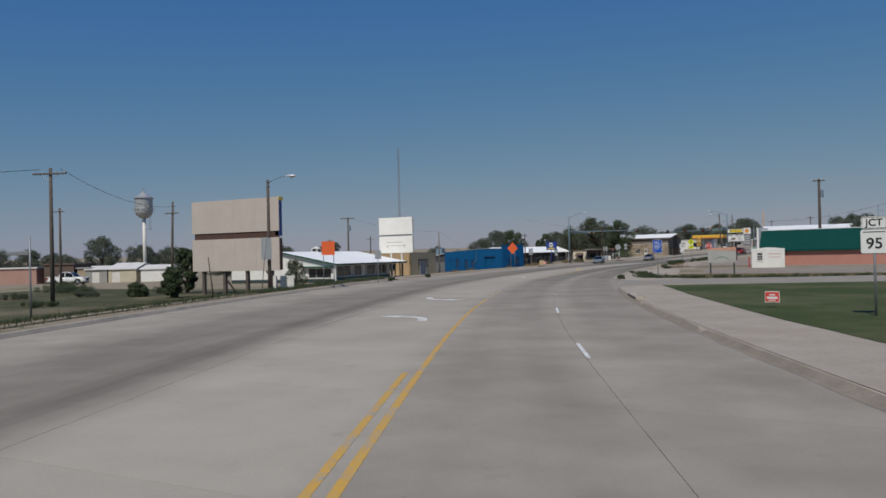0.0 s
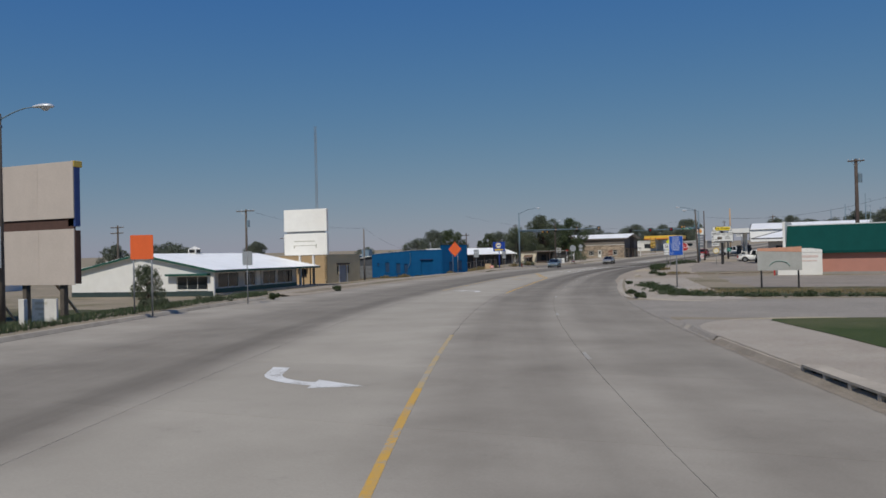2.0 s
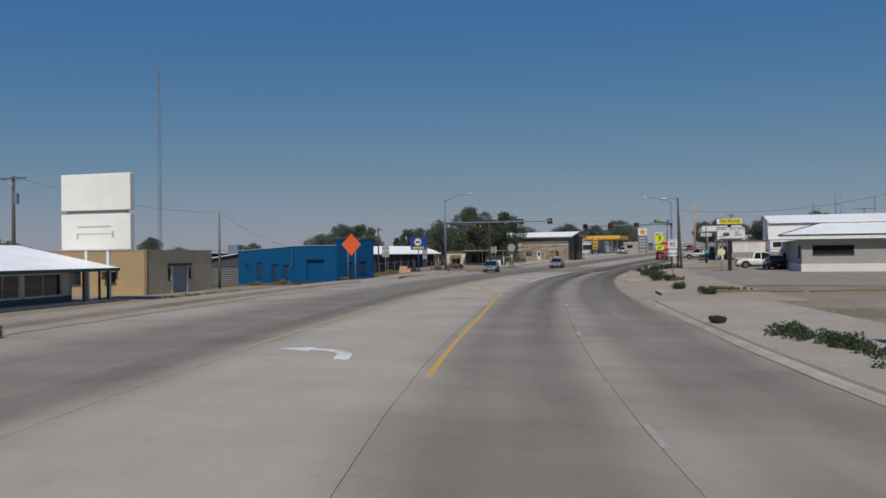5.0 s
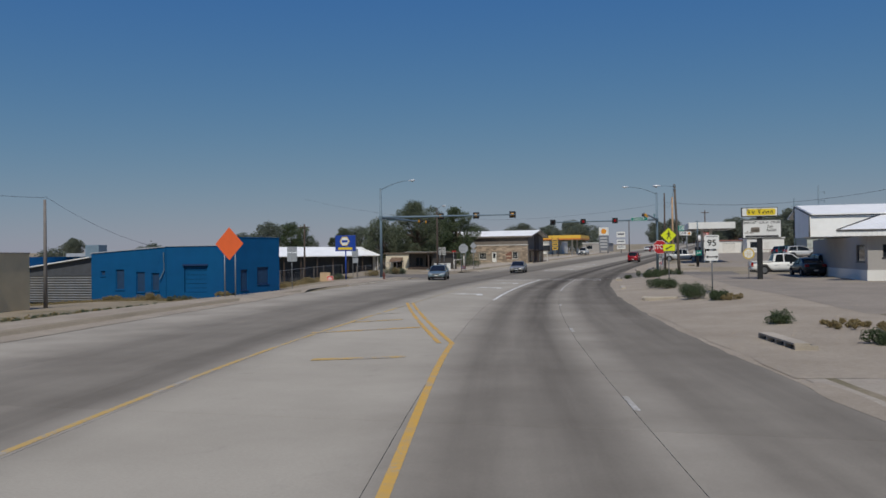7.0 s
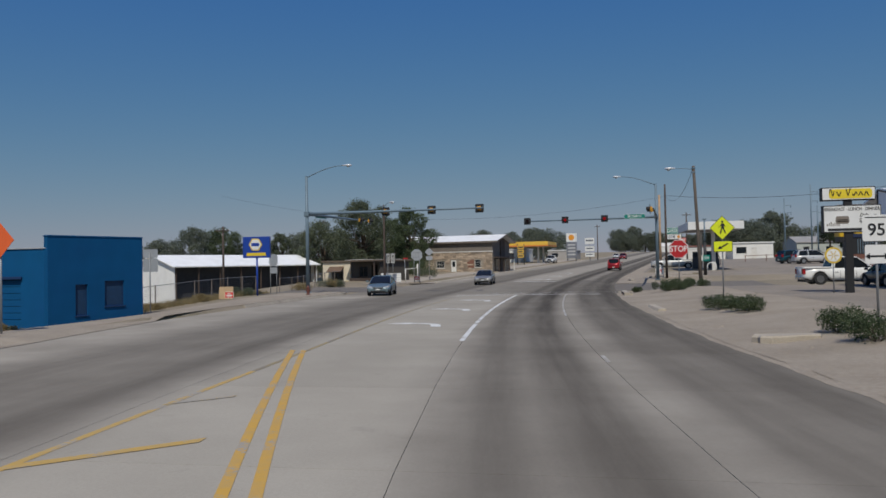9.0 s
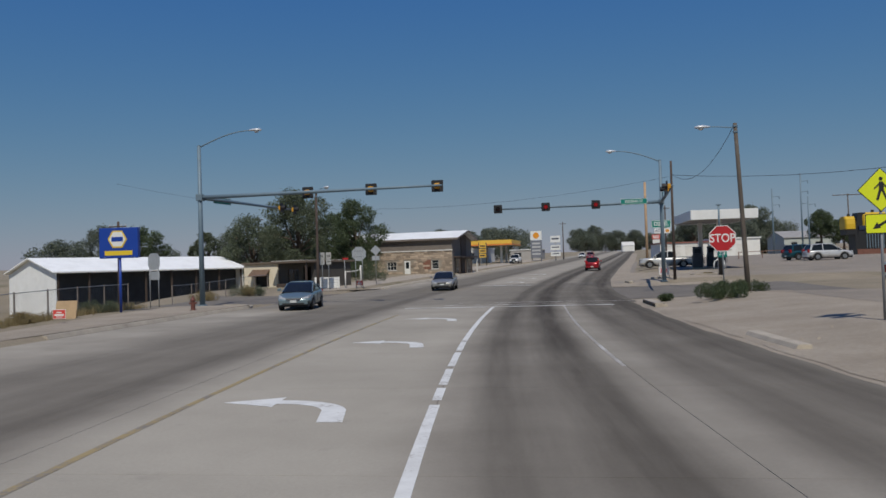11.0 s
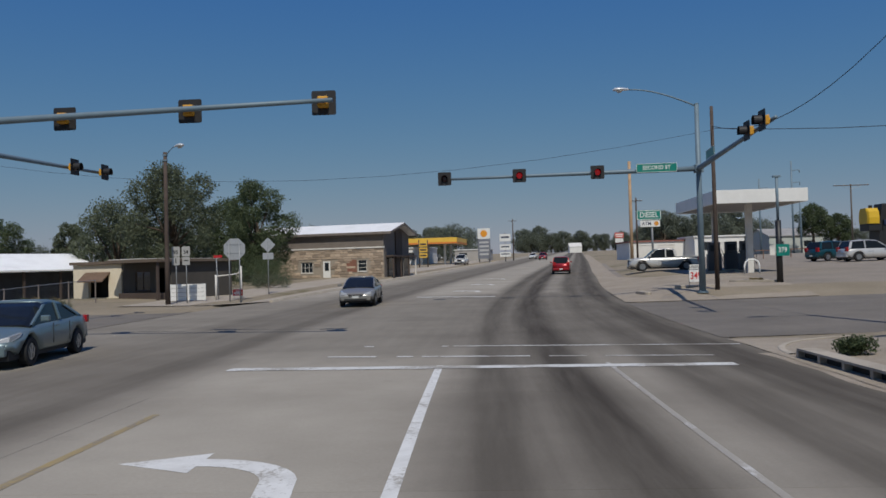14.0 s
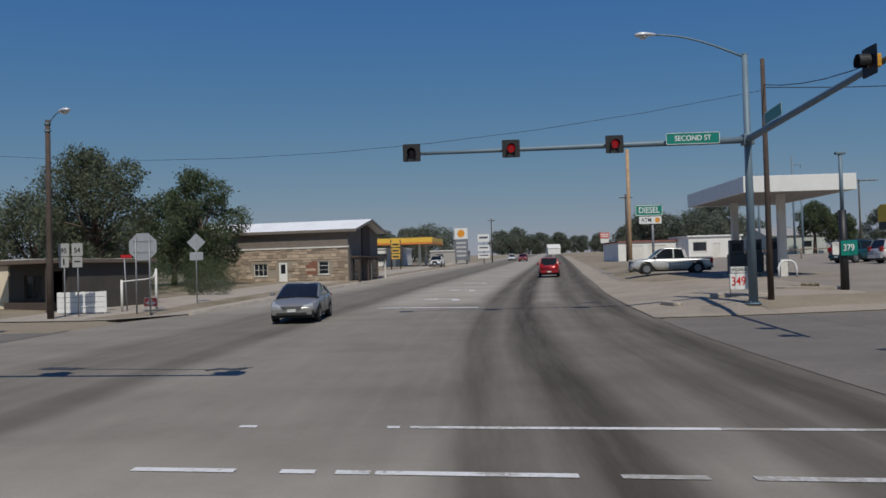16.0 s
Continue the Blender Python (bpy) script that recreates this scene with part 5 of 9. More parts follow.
# fuel price boards
def price_board(x, y, rz):
    t = thing("price_sign", "white petrol price board with red figures between posts", "price sign", x, y, gz(x, y), rz)
    for sd in (-1, 1):
        post(t, sd * 0.45, 0.05, -0.1, 1.5, 0.022, POSTSTEEL)
    panel(t, rounded(0.92, 0.34, 0.02, 2, 0, 1.36), 0, 0.03, BLACK, "header_border")
    panel(t, rounded(0.88, 0.3, 0.02, 2, 0, 1.36), -0.02, 0.01, WHITE, "header")
    lettering("lettering", "UNLEADED", 0.24, BLACK, t, 0, -0.028, 1.36, stretch=0.72)
    panel(t, rounded(0.92, 0.78, 0.02, 2, 0, 0.78), 0, 0.03, WHITE, "figures_board")
    pr = mat("price_red", (0.55, 0.02, 0.02), 0.5)
    lettering("lettering", "349", 0.62, pr, t, -0.08, -0.02, 0.77, stretch=0.72)
    lettering("lettering", "9", 0.27, pr, t, 0.37, -0.02, 0.97, stretch=0.8)
    t.scale = (0.86, 1.0, 0.8)


price_board(-24.75, 182.4, 0)
t_ = timber_pole(-20.3, 183.2, 3.3, "dark painted pole with a green price plate and steel top", BLACK, 0.17, top=1.3)
t_.name = "price_pole"
bm = bmesh.new()
cyl(bm, (0, 0, 3.25), (0, 0, 5.6), 0.075, n=12)
part("upper_tube", bm, GALV, t_, "bare steel tube", smooth=True)
bm = bmesh.new()
box(bm, -0.2, 0.2, -0.1, 0.1, 5.56, 5.66, 0.02)
part("cap", bm, GALV, t_)
panel(t_, rounded(0.66, 0.6, 0.03, 3, 0.12, 1.75), -0.22, 0.02, SIGNGREEN, "price_plate")
lettering("lettering", "379", 0.38, WHITE, t_, 0.1, -0.235, 1.75, stretch=0.8)
panel(t_, rounded(0.26, 0.52, 0.03, 3, -0.4, 1.75), -0.18, 0.02, DULLWHITE, "side_plate")

# diesel and cash machine sign
x_, y_ = -19.9, 219.5
t_ = thing("petrol_sign", "green diesel sign over a white cash machine board", "sign", x_, y_, gz(x_, y_), 0)
post(t_, 0.3, 0.1, -0.1, 5.6, 0.11, POSTSTEEL)
panel(t_, rounded(2.35, 0.95, 0.05, 3, 0, 5.15), 0, 0.16, SIGNGREEN, "green_board")
frame_strips(t_, 2.3, 0.9, 5.15, -0.084, WHITE, 0.05)
lettering("lettering", "DIESEL", 0.72, WHITE, t_, 0, -0.086, 5.15, stretch=0.85)
panel(t_, rounded(1.9, 0.62, 0.05, 3, 0.1, 4.3), 0, 0.14, WHITE, "white_board")
lettering("lettering", "ATM", 0.5, mat("dark_blue_print", (0.08, 0.09, 0.14), 0.5), t_, -0.25, -0.075, 4.3, stretch=0.9)
panel(t_, ngon(0.22, 14, 0, 0.7, 4.3), -0.076, 0.01, mat("amber_print", (0.65, 0.27, 0.03), 0.5), "emblem")
t_ = thing("shop_sign", "red and white shop sign on a post by the road", "sign", -11.0, 295.0, gz(-11.0, 295), 0)
post(t_, 0, 0.1, -0.1, 4.4, 0.1, POSTSTEEL)
panel(t_, rounded(1.7, 1.0, 0.04, 3, 0, 4.4), 0, 0.14, mat("faded_red_sign", (0.6, 0.14, 0.12), 0.5), "upper_board")
panel(t_, rounded(1.5, 0.8, 0.04, 3, 0, 3.4), 0, 0.14, WHITE, "lower_board")
bars(t_, [(-0.7, 0.7, 4.55, 0.2), (-0.6, 0.6, 4.2, 0.18)], -0.075, WHITE)
# low white sign by the lamp post
t_ = thing("notice_board", "low white board with faded print beside the lamp post", "sign", -36.9, 49.6, gz(-36.9, 49.6), 10)
panel(t_, rounded(1.1, 0.86, 0.02, 2, 0.35, 0.55), 0, 0.08, DULLWHITE, "board")
bars(t_, [(-0.05, 0.5, 0.82, 0.1), (-0.05, 0.35, 0.6, 0.1), (0.1, 0.3, 0.4, 0.1)], -0.044, mat("faded_print", (0.5, 0.47, 0.4), 0.7))
bm = bmesh.new()
box(bm, -0.75, -0.5, -0.1, 0.1, -0.1, 0.98, 0.02)
part("white_bollard", bm, DULLWHITE, t_)

# ---------- buildings ----------
WHITEMETAL = ribbed("white_ribbed_roof", (0.93, 0.93, 0.905), 0.3, 1, 0.5, 0.0, 0.3, 0.05, 0.15)
WHITEMETALX = ribbed("white_ribbed_sheet", (0.86, 0.86, 0.84), 0.3, 0, 0.5, 0.0, 0.3, 0.05, 0.15)
WHITEWALL = mat("white_siding", (0.72, 0.71, 0.68), 0.7, 0, 0.05, 1.2, 25, 0.1, 0.2, (0.5, 0.46, 0.38))
GREENTRIM = mat("dark_green_trim", (0.012, 0.075, 0.055), 0.5, 0, 0.1, 2, 30, 0.05)
GREENROOF = ribbed("green_roof_metal", (0.004, 0.052, 0.046), 0.45, 1, 0.85, 0.0, 0.06, 0.1)
GREENROOF.node_tree.nodes["Principled BSDF"].inputs["Specular IOR Level"].default_value = 0.12
PINKWALL = mat("salmon_block_wall", (0.44, 0.205, 0.16), 0.85, 0, 0.08, 1.0, 20, 0.25, 0.25, (0.33, 0.17, 0.13))
GREYWALL = mat("grey_stucco", (0.36, 0.34, 0.32), 0.85, 0, 0.08, 1.0, 30, 0.3, 0.25, (0.27, 0.25, 0.22))
TANWALL = mat("tan_stucco", (0.44, 0.31, 0.17), 0.85, 0, 0.08, 1.0, 30, 0.3, 0.2, (0.33, 0.24, 0.15))
BROWNWALL = mat("brown_stucco", (0.6, 0.48, 0.29), 0.9, 0, 0.1, 0.8, 30, 0.35, 0.35, (0.42, 0.34, 0.21))
BLUEWALL = mat("bright_blue_paint", (0.006, 0.08, 0.205), 0.6, 0, 0.12, 0.9, 25, 0.2, 0.3, (0.01, 0.06, 0.2))
BLUEWALL.node_tree.nodes["Principled BSDF"].inputs["Specular IOR Level"].default_value = 0.12
CREAM = mat("cream_stucco", (0.68, 0.6, 0.46), 0.85, 0, 0.08, 1.0, 30, 0.3, 0.3, (0.4, 0.34, 0.25))
DARKWOOD = mat("dark_brown_siding", (0.07, 0.05, 0.04), 0.8, 0, 0.2, 2, 20, 0.3)
GREYSIDING = mat("grey_brown_siding", (0.17, 0.145, 0.125), 0.8, 0, 0.12, 1.5, 20, 0.2, 0.2, (0.13, 0.11, 0.09))
GLASS = glass_mat("window_glass")
ROOFGREY = mat("grey_roofing", (0.3, 0.29, 0.28), 0.85, 0, 0.15, 1, 20, 0.2)
CORRUG = ribbed("corrugated_iron", (0.2, 0.21, 0.22), 0.2, 2, 0.5, 0.4, 0.9, 0.15, 0.4)
# near-black that stands in for the dark inside rooms, louvres and drain mouths
VOIDSHADE = mat("void_shade", (0.02, 0.018, 0.016), 0.8, 0, 0.2, 2, 20)
BLACKTRIM = mat("black_trim", (0.03, 0.03, 0.032), 0.5, 0, 0.1, 3, 30)


def wall_with_openings(parent, w, h, t, holes, material, m, name="wall"):
    """A wall in the plane y=0..t from x=0..w, z=0..h with openings (x0, x1, z0, z1) cut through; m: its pose in the parent."""
    xs = sorted({0.0, w, *[v for q in holes for v in q[:2]]})
    zs = sorted({-0.4, h, *[v for q in holes for v in q[2:4]]})
    bm_ = bmesh.new()
    vs = {}

    def vert(i, j, k):
        if (i, j, k) not in vs:
            vs[i, j, k] = bm_.verts.new((xs[i], k * t, zs[j]))
        return vs[i, j, k]
    solid = {}
    for i in range(len(xs) - 1):
        for j in range(len(zs) - 1):
            cx, cz = (xs[i] + xs[i + 1]) / 2, (zs[j] + zs[j + 1]) / 2
            solid[i, j] = not any(q[0] < cx < q[1] and q[2] < cz < q[3] for q in holes)
    for (i, j), s in solid.items():
        if not s:
            continue
        for k in (0, 1):
            f = [vert(i, j, k), vert(i + 1, j, k), vert(i + 1, j + 1, k), vert(i, j + 1, k)]
            bm_.faces.new(f if k == 0 else f[::-1])
        for di, dj, e in ((-1, 0, ((i, j), (i, j + 1))), (1, 0, ((i + 1, j), (i + 1, j + 1))), (0, -1, ((i, j), (i + 1, j))), (0, 1, ((i, j + 1), (i + 1, j + 1)))):
            if not solid.get((i + di, j + dj), False):
                (a, b), (c, d) = e
                bm_.faces.new([vert(a, b, 0), vert(c, d, 0), vert(c, d, 1), vert(a, b, 1)])
    ob = part(name, bm_, material, parent)
    ob.matrix_local = m
    return ob


def window(wall, x0, x1, z0, z1, t=0.2, cols=1, rows=1, frame_m=None, glass=None, fw=0.06, name="window"):
    """Frame, mullions, sill and glass in an opening of a wall; parts of the wall's thing."""
    bm_ = bmesh.new()
    d0, d1 = t * 0.25, t * 0.25 + 0.07
    for a in ((x0, x0 + fw, z0, z1), (x1 - fw, x1, z0, z1), (x0 + fw, x1 - fw, z0, z0 + fw), (x0 + fw, x1 - fw, z1 - fw, z1)):
        box(bm_, a[0], a[1], d0, d1, a[2], a[3])
    for c in range(1, cols):
        x = x0 + (x1 - x0) * c / cols
        box(bm_, x - fw * 0.35, x + fw * 0.35, d0, d1, z0 + fw, z1 - fw)
    for r in range(1, rows):
        z = z0 + (z1 - z0) * r / rows
        box(bm_, x0 + fw, x1 - fw, d0 + 0.01, d1 - 0.01, z - fw * 0.3, z + fw * 0.3)
    fr = part("frame", bm_, frame_m or DULLWHITE, wall)
    bm_ = bmesh.new()
    box(bm_, x0 + fw * 0.5, x1 - fw * 0.5, d0 + 0.03, d0 + 0.045, z0 + fw * 0.5, z1 - fw * 0.5)
    part("pane", bm_, glass or GLASS, wall)
    bm_ = bmesh.new()
    box(bm_, x0 - 0.05, x1 + 0.05, -0.06, d0, z0 - 0.06, z0 - 0.003, 0.008)
    part("sill", bm_, frame_m or DULLWHITE, wall)


def door_leaf(wall, x0, x1, z1, t=0.2, material=None, lite=True, name="door"):
    bm_ = bmesh.new()
    d0 = t * 0.3
    box(bm_, x0 + 0.005, x1 - 0.005, d0, d0 + 0.05, 0.0, z1 - 0.005, 0.006)
    dm = part(name, bm_, material or DULLWHITE, wall)
    return dm


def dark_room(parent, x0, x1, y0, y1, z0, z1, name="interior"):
    """Near-black block behind the openings: a closed room's darkness put in as colour."""
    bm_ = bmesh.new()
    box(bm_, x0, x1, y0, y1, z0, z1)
    return part(name, bm_, VOIDSHADE, parent)


def gable_roof(parent, x0, x1, y0, y1, z_eave, z_ridge, material, over=0.35, thick=0.14, axis="y", name="roof", trim=None, ridge=0.5):
    """A pitched roof as two thick slabs; the ridge runs along axis."""
    m = Matrix.Identity(4) if axis == "y" else pose(0, 0, 0, 0, 0, 90)
    if axis == "x":
        x0, x1, y0, y1 = y0, y1, -x1, -x0
    xr_ = x0 + (x1 - x0) * ridge
    obs = []
    for xa in (x0, x1):
        run = xa - xr_
        s = (z_eave - z_ridge) / abs(run)
        xo = xa + math.copysign(over, run)
        zo = z_eave + s * over
        bm_ = bmesh.new()
        prism(bm_, [(xr_, z_ridge), (xo, zo), (xo, zo + thick), (xr_, z_ridge + thick)], y0 - over, y1 + over)
        ob = part(name, bm_, material, parent)
        ob.matrix_local = m
        obs.append(ob)
        if trim:
            bm_ = bmesh.new()
            for yy in (y0 - over, y1 + over):
                prism(bm_, [(xr_, z_ridge - 0.09), (xo, zo - 0.09), (xo, zo + thick - 0.02), (xr_, z_ridge + thick - 0.02)], yy - 0.025, yy + 0.025)
            sx = math.copysign(0.03, run)
            box(bm_, min(xo, xo + sx), max(xo, xo + sx), y0 - over, y1 + over, zo - 0.1, zo + thick - 0.01)
            tr = part("fascia", bm_, trim, parent)
            tr.matrix_local = m
    return obs


def gable_wall(parent, x0, x1, z0, z_eave, z_ridge, y, t, material, m=None, ridge=0.5, name="gable_wall"):
    xr_ = x0 + (x1 - x0) * ridge
    bm_ = bmesh.new()
    prism(bm_, [(x0, z0), (x1, z0), (x1, z_eave), (xr_, z_ridge), (x0, z_eave)], y, y + t)
    ob = part(name, bm_, material, parent)
    if m is not None:
        ob.matrix_local = m
    return ob


def restaurant():
    """Long low white building: gable to the south, porch along the road."""
    t = thing("restaurant", "low white restaurant with a white metal roof and dark green trim", "building", -57.7, 85.0, -0.6, 7.0)
    W, L, ze, zp = 15.4, 21.0, 2.15, 3.72
    xw = -0.95
    # gable end with a glazed corner bay under its own dark fascia
    bm_ = bmesh.new()
    zg = zp + (ze - zp) * (W / 2 - 5.4) / (W / 2)
    prism(bm_, [(-W, -0.3), (-5.401, -0.3), (-5.401, zg - 0.02), (-W / 2, zp - 0.04), (-W, ze - 0.02)], 0.0, 0.2)
    part("gable_wall", bm_, WHITEWALL, t)
    bm_ = bmesh.new()
    zc = zp + (ze - zp) * (W / 2 - 5.4) / (W / 2)
    prism(bm_, [(-5.4, 1.95), (-0.1, 1.95), (-0.1, ze - 0.02), (-5.4, zc - 0.02)], 0.0, 0.2)
    part("gable_head", bm_, WHITEWALL, t)
    w = wall_with_openings(t, 5.4, 1.95, 0.2, [(1.5, 4.75, 0.42, 1.68)], WHITEWALL, pose(-5.4, 0.0, 0, 0, 0, 0), "front_wall")
    window(w, 1.5, 4.75, 0.42, 1.68, cols=3)
    for xx in (2.0, 4.25):
        bm_ = bmesh.new()
        box(bm_, xx - 0.28, xx + 0.28, 0.16, 0.18, 0.5, 1.62)
        part("curtain", bm_, mat("grey_curtain", (0.3, 0.3, 0.3), 0.9, 0, 0.2, 8, 30), w, "grey curtain behind the glass")
    bm_ = bmesh.new()
    box(bm_, -4.75, -0.35, -0.55, -0.003, 1.72, 1.9, 0.015)
    part("bay_fascia", bm_, GREENTRIM, t, "dark green fascia over the corner bay")
    bm_ = bmesh.new()
    box(bm_, -W, -0.1, -0.05, -0.003, -0.3, 0.3, 0.01)
    part("gable_base", bm_, mat("dark_base_paint", (0.03, 0.05, 0.05), 0.8, 0, 0.2, 2, 20), t, "dark painted base of the gable wall")
    # porch wall along the road
    holes = [(2.0, 5.6, 0.5, 1.92), (6.7, 8.75, 0.5, 1.92), (9.0, 9.9, 0.0, 1.95), (10.3, 13.0, 0.5, 1.92), (13.4, 16.8, 0.5, 1.92)]
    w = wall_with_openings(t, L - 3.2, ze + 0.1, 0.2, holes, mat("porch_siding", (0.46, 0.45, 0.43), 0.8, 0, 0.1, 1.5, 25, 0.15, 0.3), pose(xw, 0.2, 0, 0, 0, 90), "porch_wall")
    for q in holes:
        if q[2] > 0:
            window(w, *q, cols=2)
        else:
            door_leaf(w, q[0], q[1], q[3])
    bm_ = bmesh.new()
    box(bm_, xw + 0.003, xw + 0.06, 0.3, L - 3.1, -0.2, 0.46, 0.01)
    part("skirting_boards", bm_, GREENTRIM, t, "dark painted boarding under the windows")
    bm_ = bmesh.new()
    box(bm_, xw, 0.2, 0.2, L, -0.4, 0.06)
    part("porch_floor", bm_, KERB, t)
    for y in (0.1, L - 3.0, L - 1.3, L - 0.3):
        bm_ = bmesh.new()
        box(bm_, -0.16, -0.04, y - 0.06, y + 0.06, -0.3, ze - 0.02, 0.008)
        part("porch_post", bm_, DULLWHITE if y < 1 else DARKWOOD, t)
    gable_wall(t, -W, xw, -0.3, ze, zp, L - 3.2, 0.2, WHITEWALL, ridge=(W / 2) / (W + xw))
    bm_ = bmesh.new()
    box(bm_, -W, -W + 0.2, 0.2, L - 3.2, -0.3, ze)
    part("rear_wall", bm_, WHITEWALL, t)
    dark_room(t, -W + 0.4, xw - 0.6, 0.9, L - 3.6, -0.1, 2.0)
    gable_roof(t, -W, 0.0, 0.0, L, ze, zp, WHITEMETAL, 0.35, 0.12, trim=GREENTRIM)
    # cupola on the ridge
    bm_ = bmesh.new()
    box(bm_, -0.45, 0.45, -0.45, 0.45, 0, 0.5)
    c = part("cupola", bm_, DULLWHITE, t, "small white louvred cupola")
    c.matrix_local = pose(-W / 2, 8.6, zp + 0.05)
    bm_ = bmesh.new()
    for s in ((-1, 0), (1, 0), (0, -1), (0, 1)):
        box(bm_, -0.32 if s[0] == 0 else s[0] * 0.46 - 0.01, 0.32 if s[0] == 0 else s[0] * 0.46 + 0.01, -0.32 if s[1] == 0 else s[1] * 0.46 - 0.01, 0.32 if s[1] == 0 else s[1] * 0.46 + 0.01, 0.12, 0.42)
    part("louvre", bm_, VOIDSHADE, c)
    bm_ = bmesh.new()
    cyl(bm_, (0, 0, 0.5), (0, 0, 0.8), 0.78, 0.05, 4)
    part("cap", bm_, DULLWHITE, c)


restaurant()


def tan_shop():
    g = gz(-68, 120)
    t = thing("shop_building", "flat-roofed tan and brown stucco shop with a grey door", "building", -64.2, 114.5, g - 0.05, 6.6)
    L, D, h = 10.9, 14.0, 3.7
    holes = [(3.9, 6.3, 0.0, 2.35), (3.15, 3.65, 1.2, 2.3), (6.65, 7.1, 1.3, 2.3)]
    w = wall_with_openings(t, L, h, 0.25, holes, BROWNWALL, pose(0, 0, 0, 0, 0, 90), "front_wall")
    d = door_leaf(w, 3.9, 6.3, 2.35, 0.25, mat("grey_door_paint", (0.27, 0.28, 0.3), 0.6, 0, 0.1, 2, 20, 0.1, 0.3))
    for q in holes[1:]:
        window(w, *q, t=0.25, frame_m=DARKWOOD)
    for x in (3.82, 6.38):
        bm_ = bmesh.new()
        box(bm_, x - 0.09, x + 0.09, -0.06, -0.003, 0, 2.4, 0.01)
        part("door_jamb", bm_, DULLWHITE, w)
    bm_ = bmesh.new()
    box(bm_, 3.0, 7.2, -0.1, -0.003, 2.4, 2.62, 0.015)
    part("door_lintel", bm_, DARKWOOD, w)
    w = wall_with_openings(t, D, h, 0.25, [(6.5, 8.0, 0.9, 2.0), (10.2, 11.2, 1.0, 2.0)], TANWALL, pose(-D, 0, 0), "side_wall")
    window(w, 6.5, 8.0, 0.9, 2.0, t=0.25, cols=2, frame_m=DARKWOOD)
    window(w, 10.2, 11.2, 1.0, 2.0, t=0.25, frame_m=DARKWOOD)
    bm_ = bmesh.new()
    box(bm_, 9.9, 11.4, -0.5, -0.003, 2.02, 2.14, 0.01)
    part("window_hood", bm_, TANWALL, w)
    bm_ = bmesh.new()
    box(bm_, -D, -0.26, L - 0.25, L, -0.4, h - 0.01)
    box(bm_, -D, -D + 0.25, 0.26, L - 0.26, -0.4, h - 0.01)
    part("rear_walls", bm_, BROWNWALL, t)
    bm_ = bmesh.new()
    box(bm_, -D + 0.3, -0.3, 0.3, L - 0.3, h - 0.5, h - 0.35)
    part("roof", bm_, ROOFGREY, t)
    bm_ = bmesh.new()
    box(bm_, -0.3, 0.04, -0.04, L + 0.04, h, h + 0.08, 0.01)
    box(bm_, -D, -0.31, -0.04, 0.3, h, h + 0.08, 0.01)
    part("coping", bm_, KERB, t)
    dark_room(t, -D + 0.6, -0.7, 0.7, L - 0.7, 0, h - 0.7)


tan_shop()


